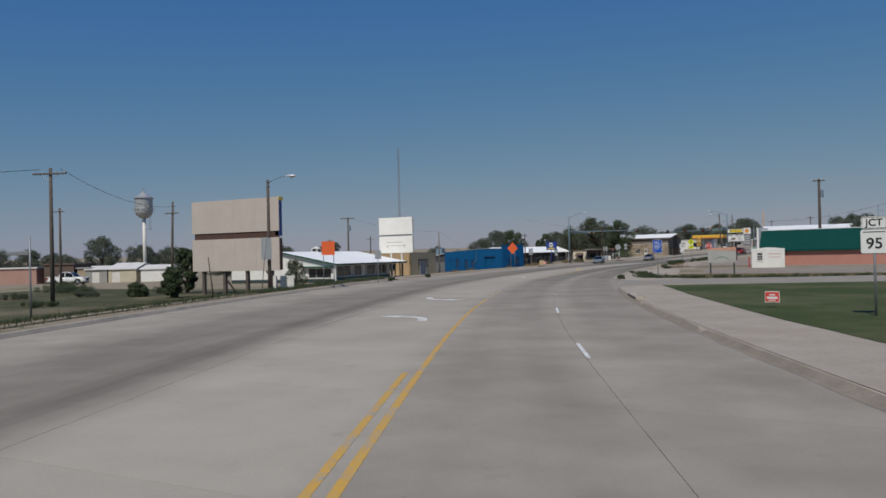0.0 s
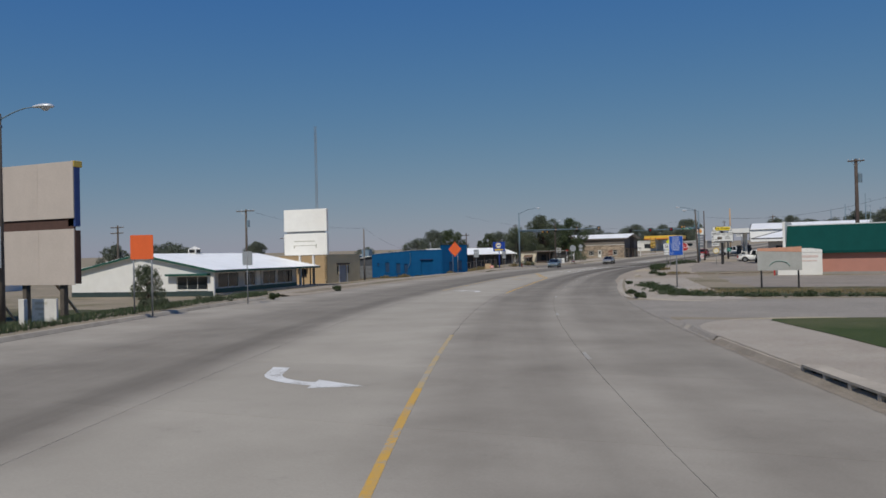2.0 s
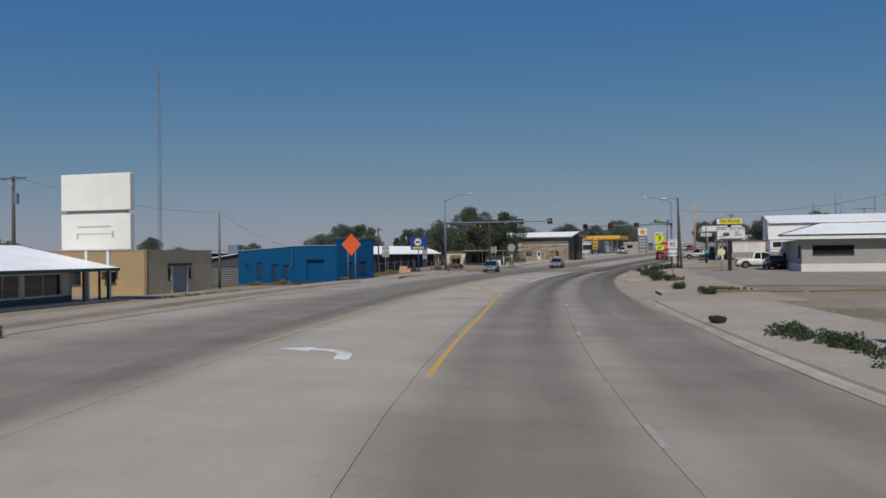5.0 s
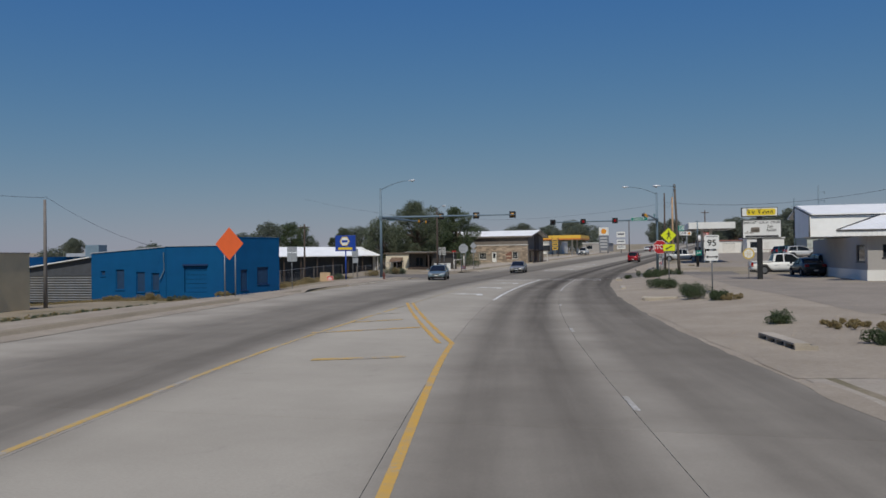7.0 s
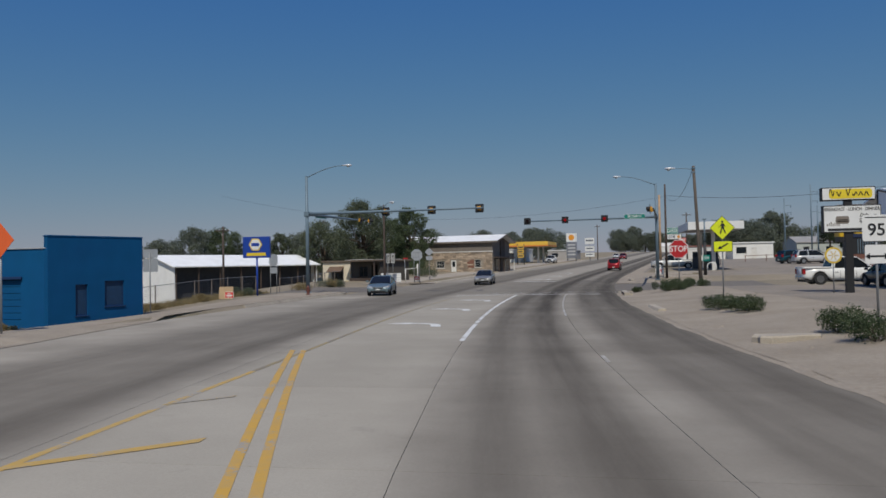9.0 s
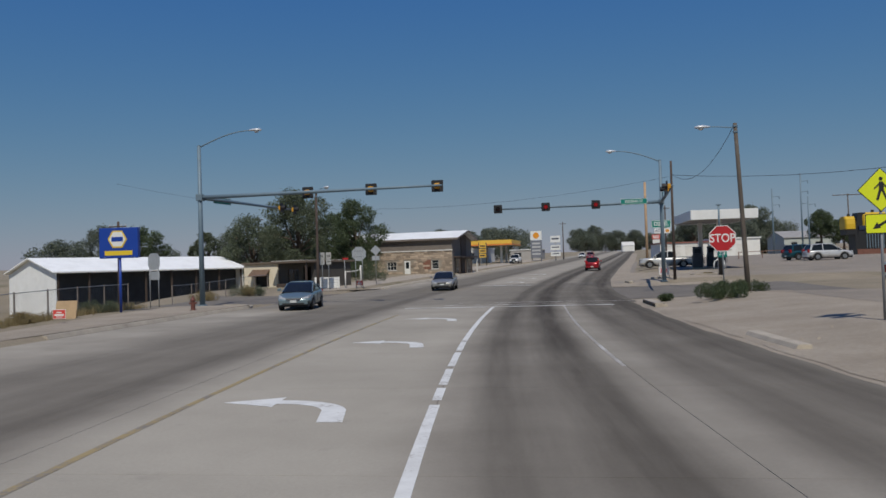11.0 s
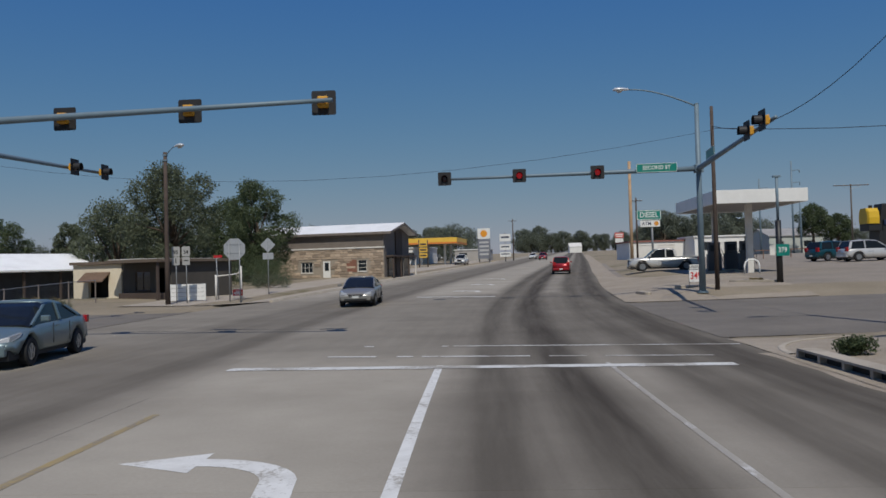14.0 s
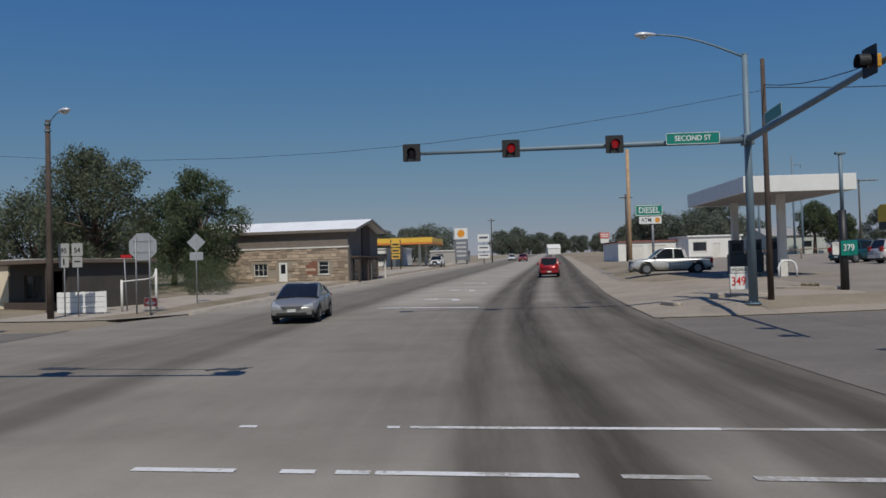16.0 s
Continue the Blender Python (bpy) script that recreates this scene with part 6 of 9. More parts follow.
def blue_store():
    """Blue painted store: frontage to the south, taller false front along the road."""
    t = thing("blue_building", "bright blue painted store with a taller front and boarded windows", "building", -69.7, 136.7, -0.48, -2)
    h1, h2 = 3.72, 4.0
    holes = [(0.9, 1.3, 1.6, 2.0), (2.3, 3.1, 0.5, 2.1), (4.2, 5.0, 0.3, 1.9), (5.6, 6.3, 0.4, 1.8)]
    w = wall_with_openings(t, 6.9, h1 - 0.35, 0.25, holes, BLUEWALL, pose(0, 0, 0), "frontage")
    bm_ = bmesh.new()
    prism(bm_, [(0.0, h1 - 0.35), (6.9, h1 - 0.35), (6.9, h1 + 0.08), (0.0, h1 - 0.345)], 0.0, 0.25)
    part("sloping_gable", bm_, BLUEWALL, t)
    for q in holes:
        window(w, *q, t=0.25, cols=1, frame_m=BLUEWALL, glass=mat("boarded_blue", (0.008, 0.04, 0.1), 0.7, 0, 0.2, 3, 20))
    w = wall_with_openings(t, 5.2, h1 + 0.12, 0.25, [(1.6, 3.6, 0.3, 2.3)], BLUEWALL, pose(6.9, 0.05, 0), "frontage_east")
    for i in range(6):
        bm_ = bmesh.new()
        box(bm_, 1.62, 3.58, 0.1, 0.14, 0.32 + i * 0.33, 0.3 + (i + 1) * 0.33, 0.01)
        part("door_panel", bm_, BLUEWALL, w, "blue sectional door panel")
    bm_ = bmesh.new()
    box(bm_, 1.5, 3.7, -0.12, -0.003, 2.33, 2.47, 0.02)
    part("door_hood", bm_, mat("dark_blue_trim", (0.006, 0.03, 0.1), 0.6), w)
    # false front along the road
    holes = [(1.5, 2.2, 0.4, 2.0), (3.2, 4.4, 0.8, 2.15)]
    w = wall_with_openings(t, 5.6, h2 + 0.45, 0.3, holes, BLUEWALL, pose(12.15, -0.05, 0.0, 0, 0, 72), "road_front")
    for q in holes:
        window(w, *q, t=0.3, frame_m=MATS["dark_blue_trim"], glass=MATS["boarded_blue"])
    bm_ = bmesh.new()
    box(bm_, -0.03, 5.63, -0.03, 0.33, h2 + 0.45, h2 + 0.52, 0.01)
    part("coping", bm_, BLUEWALL, w)
    bm_ = bmesh.new()
    box(bm_, 0.3, 13.4, 5.5, 5.7, -0.3, h1)
    box(bm_, -8.4, -8.2, 0.5, 7.0, -0.3, 3.2)
    box(bm_, -8.2, 0.28, 6.9, 7.1, -0.3, 3.2)
    part("rear_walls", bm_, BLUEWALL, t)
    bm_ = bmesh.new()
    box(bm_, 0.05, 11.9, 0.32, 6.05, h1 - 0.6, h1 - 0.48)
    part("roof", bm_, ROOFGREY, t)
    bm_ = bmesh.new()
    prism(bm_, [(-0.03, h1 - 0.33), (6.88, h1 + 0.095), (6.88, h1 + 0.16), (-0.03, h1 - 0.26)], -0.06, 0.3)
    part("parapet", bm_, mat("chalky_parapet", (0.35, 0.38, 0.42), 0.8, 0, 0.15, 2, 20), t)
    bm_ = bmesh.new()
    box(bm_, 6.9, 12.0, -0.01, 0.34, h1 + 0.125, h1 + 0.19, 0.01)
    part("parapet", bm_, MATS["chalky_parapet"], t)
    bm_ = bmesh.new()
    box(bm_, -8.2, 0.28, 6.5, 6.89, 3.2, 3.5, 0.01)
    part("parapet", bm_, mat("chalky_parapet", (0.35, 0.38, 0.42), 0.8, 0, 0.15, 2, 20), t)
    # lean-to with corrugated wall and slanting white roof
    bm_ = bmesh.new()
    prism(bm_, [(-8.2, -0.5), (-0.02, -0.5), (-0.02, 3.05), (-8.2, 2.0)], 0.1, 0.2)
    part("corrugated_wall", bm_, CORRUG, t, "rusty corrugated iron wall")
    # shade under the lean-to roof, put in as a dark panel
    bm_ = bmesh.new()
    prism(bm_, [(-8.2, 1.62), (-0.02, 1.62), (-0.02, 3.04), (-8.2, 1.99)], 0.06, 0.094)
    part("dark_boarding", bm_, mat("lean_to_shade", (0.06, 0.065, 0.075), 0.8, 0, 0.2, 2, 20), t, "dark painted shade above the iron sheets")
    bm_ = bmesh.new()
    prism(bm_, [(-8.5, 1.98), (-0.02, 3.07), (-0.02, 3.15), (-8.5, 2.06)], -0.25, 5.0)
    part("lean_to_roof", bm_, WHITEMETALX, t, "slanting white metal roof")
    # rooftop cooler
    bm_ = bmesh.new()
    box(bm_, -5.0, -3.6, 5.2, 6.3, 3.0, 4.2, 0.04)
    part("roof_cooler", bm_, GALV, t, "rooftop air cooler")
    # fallen downpipe and vent
    bm_ = bmesh.new()
    tube(bm_, [(6.75, -0.08, h1 - 0.3), (6.8, -0.08, 2.0), (6.45, -0.15, 1.3)], 0.04, 6)
    part("downpipe", bm_, GALV, t)
    dark_room(t, 0.6, 11.6, 0.7, 5.8, -0.1, 2.9)


blue_store()


def long_shed():
    t = thing("open_shed", "long shed with a white metal roof and a dark open front", "shed", -80.3, 187.9, -1.3, -28.0)
    L, D, ze, zr_ = 22.6, 9.0, 3.9, 5.35
    bm_ = bmesh.new()
    prism(bm_, [(0.35, ze - 0.06), (0.35, ze + 0.06), (-4.5, zr_ + 0.06), (-4.5, zr_ - 0.06)], -0.4, L + 0.4)
    part("roof_front", bm_, WHITEMETAL, t)
    bm_ = bmesh.new()
    prism(bm_, [(-9.3, ze - 0.06), (-9.3, ze + 0.06), (-4.5, zr_ + 0.06), (-4.5, zr_ - 0.06)], -0.4, L + 0.4)
    part("roof_back", bm_, WHITEMETAL, t)
    gable_wall(t, -9.0, 0.0, -1.1, ze - 0.08, zr_ - 0.1, 0.0, 0.12, WHITEMETALX, name="end_wall")
    gable_wall(t, -9.0, 0.0, -1.1, ze - 0.08, zr_ - 0.1, L - 0.12, 0.12, WHITEMETALX, name="end_wall")
    bm_ = bmesh.new()
    box(bm_, -9.0, -8.9, 0.12, L - 0.12, -1.1, ze - 0.1)
    part("rear_wall", bm_, WHITEMETAL, t)
    for i, y in enumerate(np.linspace(0.3, L - 0.3, 8)):
        bm_ = bmesh.new()
        box(bm_, -0.15, 0.0, y - 0.08, y + 0.08, -1.1, ze - 0.08)
        part("post", bm_, DARKWOOD, t)
    # dark panel standing in for the shade inside the open shed
    bm_ = bmesh.new()
    box(bm_, -1.2, -1.1, 0.2, L - 0.2, -1.1, ze - 0.12)
    part("inner_boarding", bm_, mat("dark_boarding", (0.035, 0.038, 0.045), 0.85, 0, 0.25, 1.5, 15), t, "dark panel for the shaded inside under the roof")


long_shed()


def chain_fence(y0, y1, x0, x1, n, h=1.45):
    t = thing("chain_link_fence", "rusty chain-link fence with steel posts and dry weeds", "fence", 0, 0, 0)
    pts = [(x0 + (x1 - x0) * i / n, y0 + (y1 - y0) * i / n) for i in range(n + 1)]
    for x, y in pts:
        bm_ = bmesh.new()
        g = gz(x, y)
        cyl(bm_, (x, y, g - 0.1), (x, y, g + h + 0.06), 0.04, n=8)
        part("post", bm_, mat("rusty_post", (0.2, 0.17, 0.15), 0.8, 0.2, 0.25, 4, 30), t)
    bm_ = bmesh.new()
    tube(bm_, [(x, y, gz(x, y) + h) for x, y in pts], 0.022, 6)
    part("top_rail", bm_, POSTSTEEL, t)
    # the mesh: crossing wires
    bm_ = bmesh.new()
    ln = math.hypot(x1 - x0, y1 - y0)
    k = int(ln / 0.16)
    dx, dy = (x1 - x0) / ln, (y1 - y0) / ln
    for i in range(k):
        for sgn in (1, -1):
            s0 = i * 0.16
            s1 = s0 + sgn * h * 0.9
            if not 0 <= s1 <= ln:
                continue
            a, b = (x0 + dx * s0, y0 + dy * s0), (x0 + dx * s1, y0 + dy * s1)
            g = gz(*a)
            v = [bm_.verts.new((a[0], a[1], g + 0.05)), bm_.verts.new((a[0] + dx * 0.007, a[1] + dy * 0.007, g + 0.05)),
                 bm_.verts.new((b[0] + dx * 0.007, b[1] + dy * 0.007, g + h)), bm_.verts.new((b[0], b[1], g + h))]
            bm_.faces.new(v)
    tagged(part("wire_mesh", bm_, POSTSTEEL, t), kind="stuff")


chain_fence(142.5, 162.0, -58.5, -58.2, 8)
chain_fence(170.0, 186.0, -59.5, -58.6, 6, 1.3)


def cream_house():
    t = thing("cream_building", "small cream stucco building with a brown awning over a dark opening", "building", -63.0, 191.6, gz(-61, 192) - 0.12, -15)
    W, H = 3.9, 2.3
    wall_with_openings(t, W, H, 0.25, [(1.2, 2.85, 0.15, 1.65)], CREAM, pose(0, 0, 0), "front_wall")
    bm_ = bmesh.new()
    prism(bm_, [(0.02, 0.0), (0.02, 0.08), (-0.75, -0.5), (-0.75, -0.58)], 1.0, 3.0)
    a = part("awning", bm_, mat("brown_awning", (0.14, 0.09, 0.06), 0.85, 0, 0.2, 3, 25), t, "brown cloth awning")
    a.matrix_local = Matrix(((0, 1, 0, 0), (1, 0, 0, 0), (0, 0, 1, 1.75), (0, 0, 0, 1)))
    for q in ((W - 0.25, W, 0.26, 6, -0.3, H - 0.01), (0, 0.25, 0.26, 6, -0.3, H - 0.01), (0.26, W - 0.26, 5.75, 6, -0.3, H - 0.01)):
        bm_ = bmesh.new()
        box(bm_, *q)
        part("side_wall", bm_, CREAM, t)
    bm_ = bmesh.new()
    box(bm_, -0.15, W + 0.15, -0.2, 6.2, H + 0.01, H + 0.2, 0.02)
    part("roof", bm_, mat("brown_roof_edge", (0.13, 0.1, 0.075), 0.85), t)
    dark_room(t, 0.4, W - 0.4, 0.9, 5.6, 0, 1.95)
    # long annexe under a deep roof; the porch shade is put into its wall colour
    t = thing("annexe_building", "long low annexe with shade-dark walls under a deep brown roof", "building", -59.1, 190.5, gz(-58, 191) - 0.1, -27)
    dim = mat("shade_dark_wall", (0.065, 0.058, 0.05), 0.85, 0, 0.15, 1, 20, 0.2)
    w = wall_with_openings(t, 4.6, 2.3, 0.2, [(1.2, 2.6, 0.55, 1.8), (3.2, 4.2, 0.0, 1.95)], dim, pose(0, 0, 0), "front_wall")
    window(w, 1.2, 2.6, 0.55, 1.8, cols=2, frame_m=DARKWOOD)
    bm_ = bmesh.new()
    box(bm_, -0.0, 4.6, -0.35, -0.003, -0.2, 0.42, 0.02)
    part("planter_wall", bm_, DARKWOOD, t, "low dark planter along the wall")
    for q in ((0, 0.2, 0.21, 5, -0.3, 2.3), (4.4, 4.6, 0.21, 5, -0.3, 2.3), (0.21, 4.39, 4.8, 5, -0.3, 2.3)):
        bm_ = bmesh.new()
        box(bm_, *q)
        part("side_wall", bm_, dim, t)
    bm_ = bmesh.new()
    box(bm_, 0.15, 4.9, -1.35, 5.2, 2.32, 2.52, 0.02)
    part("roof", bm_, MATS["brown_roof_edge"], t)
    bm_ = bmesh.new()
    box(bm_, 0.3, 3.4, -1.3, 5.1, 2.523, 2.57, 0.01)
    part("roof_sheet", bm_, DULLWHITE, t, "pale sheet metal roof skin")
    for xx in (4.7,):
        bm_ = bmesh.new()
        box(bm_, xx - 0.07, xx + 0.07, -1.2, -1.06, -0.3, 2.315, 0.01)
        part("porch_post", bm_, DARKWOOD, t)
    dark_room(t, 0.5, 4.2, 0.9, 4.5, 0, 2.0)


cream_house()

# white board fence by the corner
t_ = thing("board_fence", "short white close-boarded fence by the corner", "fence", -54.25, 186.0, gz(-53.5, 186), 2)
for z in (0.06, 0.3, 0.54, 0.78):
    bm = bmesh.new()
    box(bm, 0, 2.25, -0.02, 0.02, z, z + 0.225, 0.006)
    part("board", bm, WHITE, t_)
for x in (0.1, 1.15, 2.15):
    bm = bmesh.new()
    box(bm, x - 0.05, x + 0.05, 0.022, 0.12, -0.1, 1.02, 0.006)
    part("post", bm, DULLWHITE, t_)
# open pipe gate beside it, and a little red plate on a thin post
t_ = thing("pipe_gate", "white pipe gate frame beside the board fence", "gate", -51.75, 187.1, gz(-51.75, 187.1), 52)
post(t_, 0, 0, -0.1, 1.5, 0.06, DULLWHITE, "gate_post")
post(t_, 1.75, 0, -0.1, 2.0, 0.06, DULLWHITE, "gate_post")
bm = bmesh.new()
tube(bm, [(0, 0, 1.42), (1.2, 0, 1.5), (1.62, 0, 1.6), (1.75, 0, 1.95)], 0.035, 8)
part("top_pipe", bm, DULLWHITE, t_, smooth=True)
t_ = thing("road_sign", "little red plate on a thin leaning post", "road sign", -52.0, 188.2, gz(-52.0, 188.2), 10)
post(t_, 0, 0.03, -0.1, 2.55, 0.03, lean=-0.1)
panel(t_, rounded(0.5, 0.16, 0.02, 2, 0, 2.6), 0, 0.012, RED, "plate")


def stone_building():
    C = (-46.6, 222.6)
    t = thing("stone_building", "buff stone building with grey siding and white metal roof", "building", *C, gz(-50, 221) - 0.1, -10)
    L, D = 16.5, 9.4
    hs, he, hr = 3.2, 4.72, 5.75
    g_m = mat("mortar", (0.30, 0.26, 0.21), 0.95, 0, 0.1, 3, 40, 0.2)
    holes = [(7.2, 8.55, 0.75, 1.9), (9.7, 10.55, 0.0, 2.0), (13.6, 14.6, 0.8, 2.0)]
    w = wall_with_openings(t, L, hs, 0.3, holes, g_m, pose(-L, 0, 0), "stone_wall")
    window(w, 7.2, 8.55, 0.75, 1.9, t=0.3, cols=3, rows=2)
    window(w, 13.6, 14.6, 0.8, 2.0, t=0.3, cols=1, rows=3)
    d = door_leaf(w, 9.7, 10.55, 2.0, 0.12, WHITE)
    bm_ = bmesh.new()
    box(bm_, 9.9, 10.35, 0.025, 0.034, 0.95, 1.8)
    part("door_glass", bm_, GLASS, w)
    bm_ = bmesh.new()
    box(bm_, 12.4, 13.5, -0.05, -0.004, 0.75, 2.05, 0.01)
    part("shutter", bm_, mat("red_brown_shutter", (0.2, 0.09, 0.06), 0.8, 0, 0.15, 3, 25), w, "red-brown boarded shutter")
    # stones: random courses
    stone_m = mat("buff_stone", (0.36, 0.285, 0.215), 0.9, 0, 0.25, 1.3, 18, 0.5, 0.35, (0.2, 0.155, 0.12), obj_random=0.4)
    rnd = random.Random(11)
    meshes = []
    for i in range(5):
        b2 = bmesh.new()
        box(b2, 0, 1, -0.035 - 0.008 * i, -0.002, 0, 1)
        for v in b2.verts:
            if v.co.y < -0.03:
                v.co.x = 0.5 + (v.co.x - 0.5) * rnd.uniform(0.93, 0.97)
                v.co.z = 0.5 + (v.co.z - 0.5) * rnd.uniform(0.84, 0.93)
        me = bpy.data.meshes.new("stone")
        b2.to_mesh(me)
        b2.free()
        me.materials.append(stone_m)
        meshes.append(me)
    z = 0.02
    while z < hs - 0.08:
        hh = min(rnd.uniform(0.2, 0.33), hs - z)
        x = 0.05
        while x < L - 0.05:
            ww = min(rnd.choice((0.38, 0.5, 0.62, 0.75, 0.95)) * rnd.uniform(0.85, 1.15), L - 0.03 - x)
            if not any(q[0] - 0.05 < x + ww and x < q[1] + 0.05 and q[2] - 0.02 < z + hh and z < q[3] for q in holes) and ww > 0.15:
                s = new("stone", rnd.choice(meshes))
                s.parent = w
                s.matrix_local = Matrix.Translation((x + 0.012, 0, z + 0.012)) @ Matrix.Diagonal((ww - 0.024, 1, hh - 0.024, 1))
            x += ww
        z += hh
    bm_ = bmesh.new()
    box(bm_, -L - 0.05, 0.12, -0.12, -0.004, hs, hs + 0.14, 0.01)
    part("band_course", bm_, DULLWHITE, t, "white painted trim band")
    bm_ = bmesh.new()
    box(bm_, -L, 0, 0.0, 0.25, hs + 0.002, he + 0.25)
    part("upper_wall", bm_, GREYSIDING, t, "grey-brown vertical siding")
    # road end: dark boarded gable with a darker centre bay
    gable_wall(t, 0.26, D, -0.3, he, hr, -0.25, 0.25, GREYSIDING, Matrix(((0, 1, 0, 0), (1, 0, 0, 0), (0, 0, 1, 0), (0, 0, 0, 1))), name="end_wall")
    bm_ = bmesh.new()
    box(bm_, 0.01, 0.12, 4.0, 6.4, -0.2, he + 0.6)
    part("centre_bay", bm_, DARKWOOD, t, "dark brown boarded bay")
    bm_ = bmesh.new()
    box(bm_, 0.01, 0.9, 0.6, 9.6, 2.25, 2.42, 0.01)
    part("entrance_canopy", bm_, DARKWOOD, t)
    for y in (0.8, 3.6, 6.6, 9.4):
        bm_ = bmesh.new()
        box(bm_, 0.72, 0.86, y - 0.07, y + 0.07, -0.2, 2.25)
        part("canopy_post", bm_, DARKWOOD if y < 9 else DULLWHITE, t)
    bm_ = bmesh.new()
    box(bm_, 0.01, 0.05, 0.9, 3.5, 0.0, 2.1)
    part("entrance_glazing", bm_, GLASS, t)
    bm_ = bmesh.new()
    box(bm_, 0.01, 0.05, 6.7, 9.0, 0.0, 2.1)
    part("entrance_glazing", bm_, GLASS, t)
    bm_ = bmesh.new()
    box(bm_, -L, -0.26, D - 0.25, D, -0.3, he)
    box(bm_, -L, -L + 0.25, 0.31, D - 0.26, -0.3, he)
    part("rear_walls", bm_, GREYSIDING, t)
    gable_roof(t, -L, 0.5, 0, D, he + 0.1, hr + 0.1, WHITEMETALX, 0.45, 0.16, "x", trim=GREYSIDING)
    dark_room(t, -L + 0.5, -0.6, 0.9, D - 0.6, 0, hs - 0.1)


stone_building()


def petrol_canopy(name, label, x0, x1, y0, y1, z0, z1, fascia, under, posts, rz=0.0, stripe=None):
    cx, cy = (x0 + x1) / 2, (y0 + y1) / 2
    g = gz(cx, cy)
    t = thing(name, label, "canopy", cx, cy, g, rz)
    w, d = (x1 - x0) / 2, (y1 - y0) / 2
    a, b = z0 - g, z1 - g
    bm_ = bmesh.new()
    box(bm_, -w, w, -d, -d + 0.12, a, b, 0.02)
    box(bm_, -w, w, d - 0.12, d, a, b, 0.02)
    box(bm_, -w, -w + 0.12, -d + 0.121, d - 0.121, a, b, 0.02)
    box(bm_, w - 0.12, w, -d + 0.121, d - 0.121, a, b, 0.02)
    part("fascia", bm_, fascia, t)
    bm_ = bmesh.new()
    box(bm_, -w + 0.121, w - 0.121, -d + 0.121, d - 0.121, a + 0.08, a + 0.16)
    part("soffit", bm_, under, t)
    bm_ = bmesh.new()
    box(bm_, -w + 0.121, w - 0.121, -d + 0.121, d - 0.121, b - 0.25, b - 0.15)
    part("deck", bm_, ROOFGREY, t)
    if stripe:
        bm_ = bmesh.new()
        box(bm_, -w - 0.02, w + 0.02, -d - 0.02, -d - 0.003, a + (b - a) * 0.02, a + (b - a) * 0.3)
        box(bm_, w + 0.003, w + 0.02, -d, d, a + (b - a) * 0.02, a + (b - a) * 0.3)
        part("stripe", bm_, stripe, t)
    for px_, py_ in posts:
        bm_ = bmesh.new()
        box(bm_, px_ - cx - 0.2, px_ - cx + 0.2, py_ - cy - 0.2, py_ - cy + 0.2, -0.1, a + 0.1, 0.02)
        part("column", bm_, DULLWHITE, t)
    return t


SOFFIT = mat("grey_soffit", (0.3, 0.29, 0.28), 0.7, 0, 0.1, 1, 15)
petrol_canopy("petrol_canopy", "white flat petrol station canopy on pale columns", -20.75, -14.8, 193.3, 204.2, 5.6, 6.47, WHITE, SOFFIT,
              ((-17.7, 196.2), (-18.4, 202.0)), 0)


def pump(x, y, label="dark petrol pump under the canopy"):
    t = thing("petrol_pump", label, "petrol pump", x, y, gz(x, y) + 0.0, 0, "petrol pumps")
    dark = mat("pump_dark", (0.035, 0.045, 0.06), 0.45, 0, 0.15, 2, 25)
    bm_ = bmesh.new()
    box(bm_, -0.7, 0.7, -0.5, 0.5, -0.05, 0.14, 0.03)
    part("island", bm_, KERB, t)
    bm_ = bmesh.new()
    box(bm_, -0.48, 0.48, -0.28, 0.28, 0.14, 1.35, 0.03)
    box(bm_, -0.42, 0.42, -0.2, 0.2, 1.35, 2.2, 0.04)
    part("cabinet", bm_, dark, t)
    for s in (-1, 1):
        bm_ = bmesh.new()
        box(bm_, -0.3, 0.3, s * 0.203 - 0.006, s * 0.203 + 0.006, 1.55, 2.0)
        part("display", bm_, GLASS, t)
        bm_ = bmesh.new()
        tube(bm_, [(0.45, s * 0.2, 1.7), (0.62, s * 0.3, 1.2), (0.6, s * 0.3, 0.5), (0.5, s * 0.25, 1.0)], 0.02, 6)
        part("hose", bm_, BLACK, t)


for px_, py_ in ((-19.2, 199.5), (-17.3, 198.3), (-17.5, 201.2)):
    pump(px_, py_)
bm = bmesh.new()
tube(bm, [(-0.48, 0, -0.1), (-0.48, 0, 0.55), (-0.4, 0, 0.8), (-0.2, 0, 0.95), (0.2, 0, 0.95), (0.4, 0, 0.8), (0.48, 0, 0.55), (0.48, 0, -0.1)], 0.06, 10)
t_ = part("bollard_hoop", bm, WHITE, None, smooth=True)
t_.matrix_world = pose(-18.15, 194.4, gz(-18.15, 194.4))
tagged(t_, "white painted steel hoop guarding the pump column", "bollard")

t_ = petrol_canopy("petrol_canopy", "yellow petrol station canopy with orange stripe", -51.5, -41.2, 287, 300, 6.2, 7.35, mat("canopy_yellow", (0.72, 0.45, 0.06), 0.5, 0, 0.06, 1, 20), SOFFIT,
                   ((-48.5, 290), (-44, 290), (-48.5, 297), (-44, 297)), -6, mat("canopy_orange", (0.62, 0.2, 0.04), 0.5))


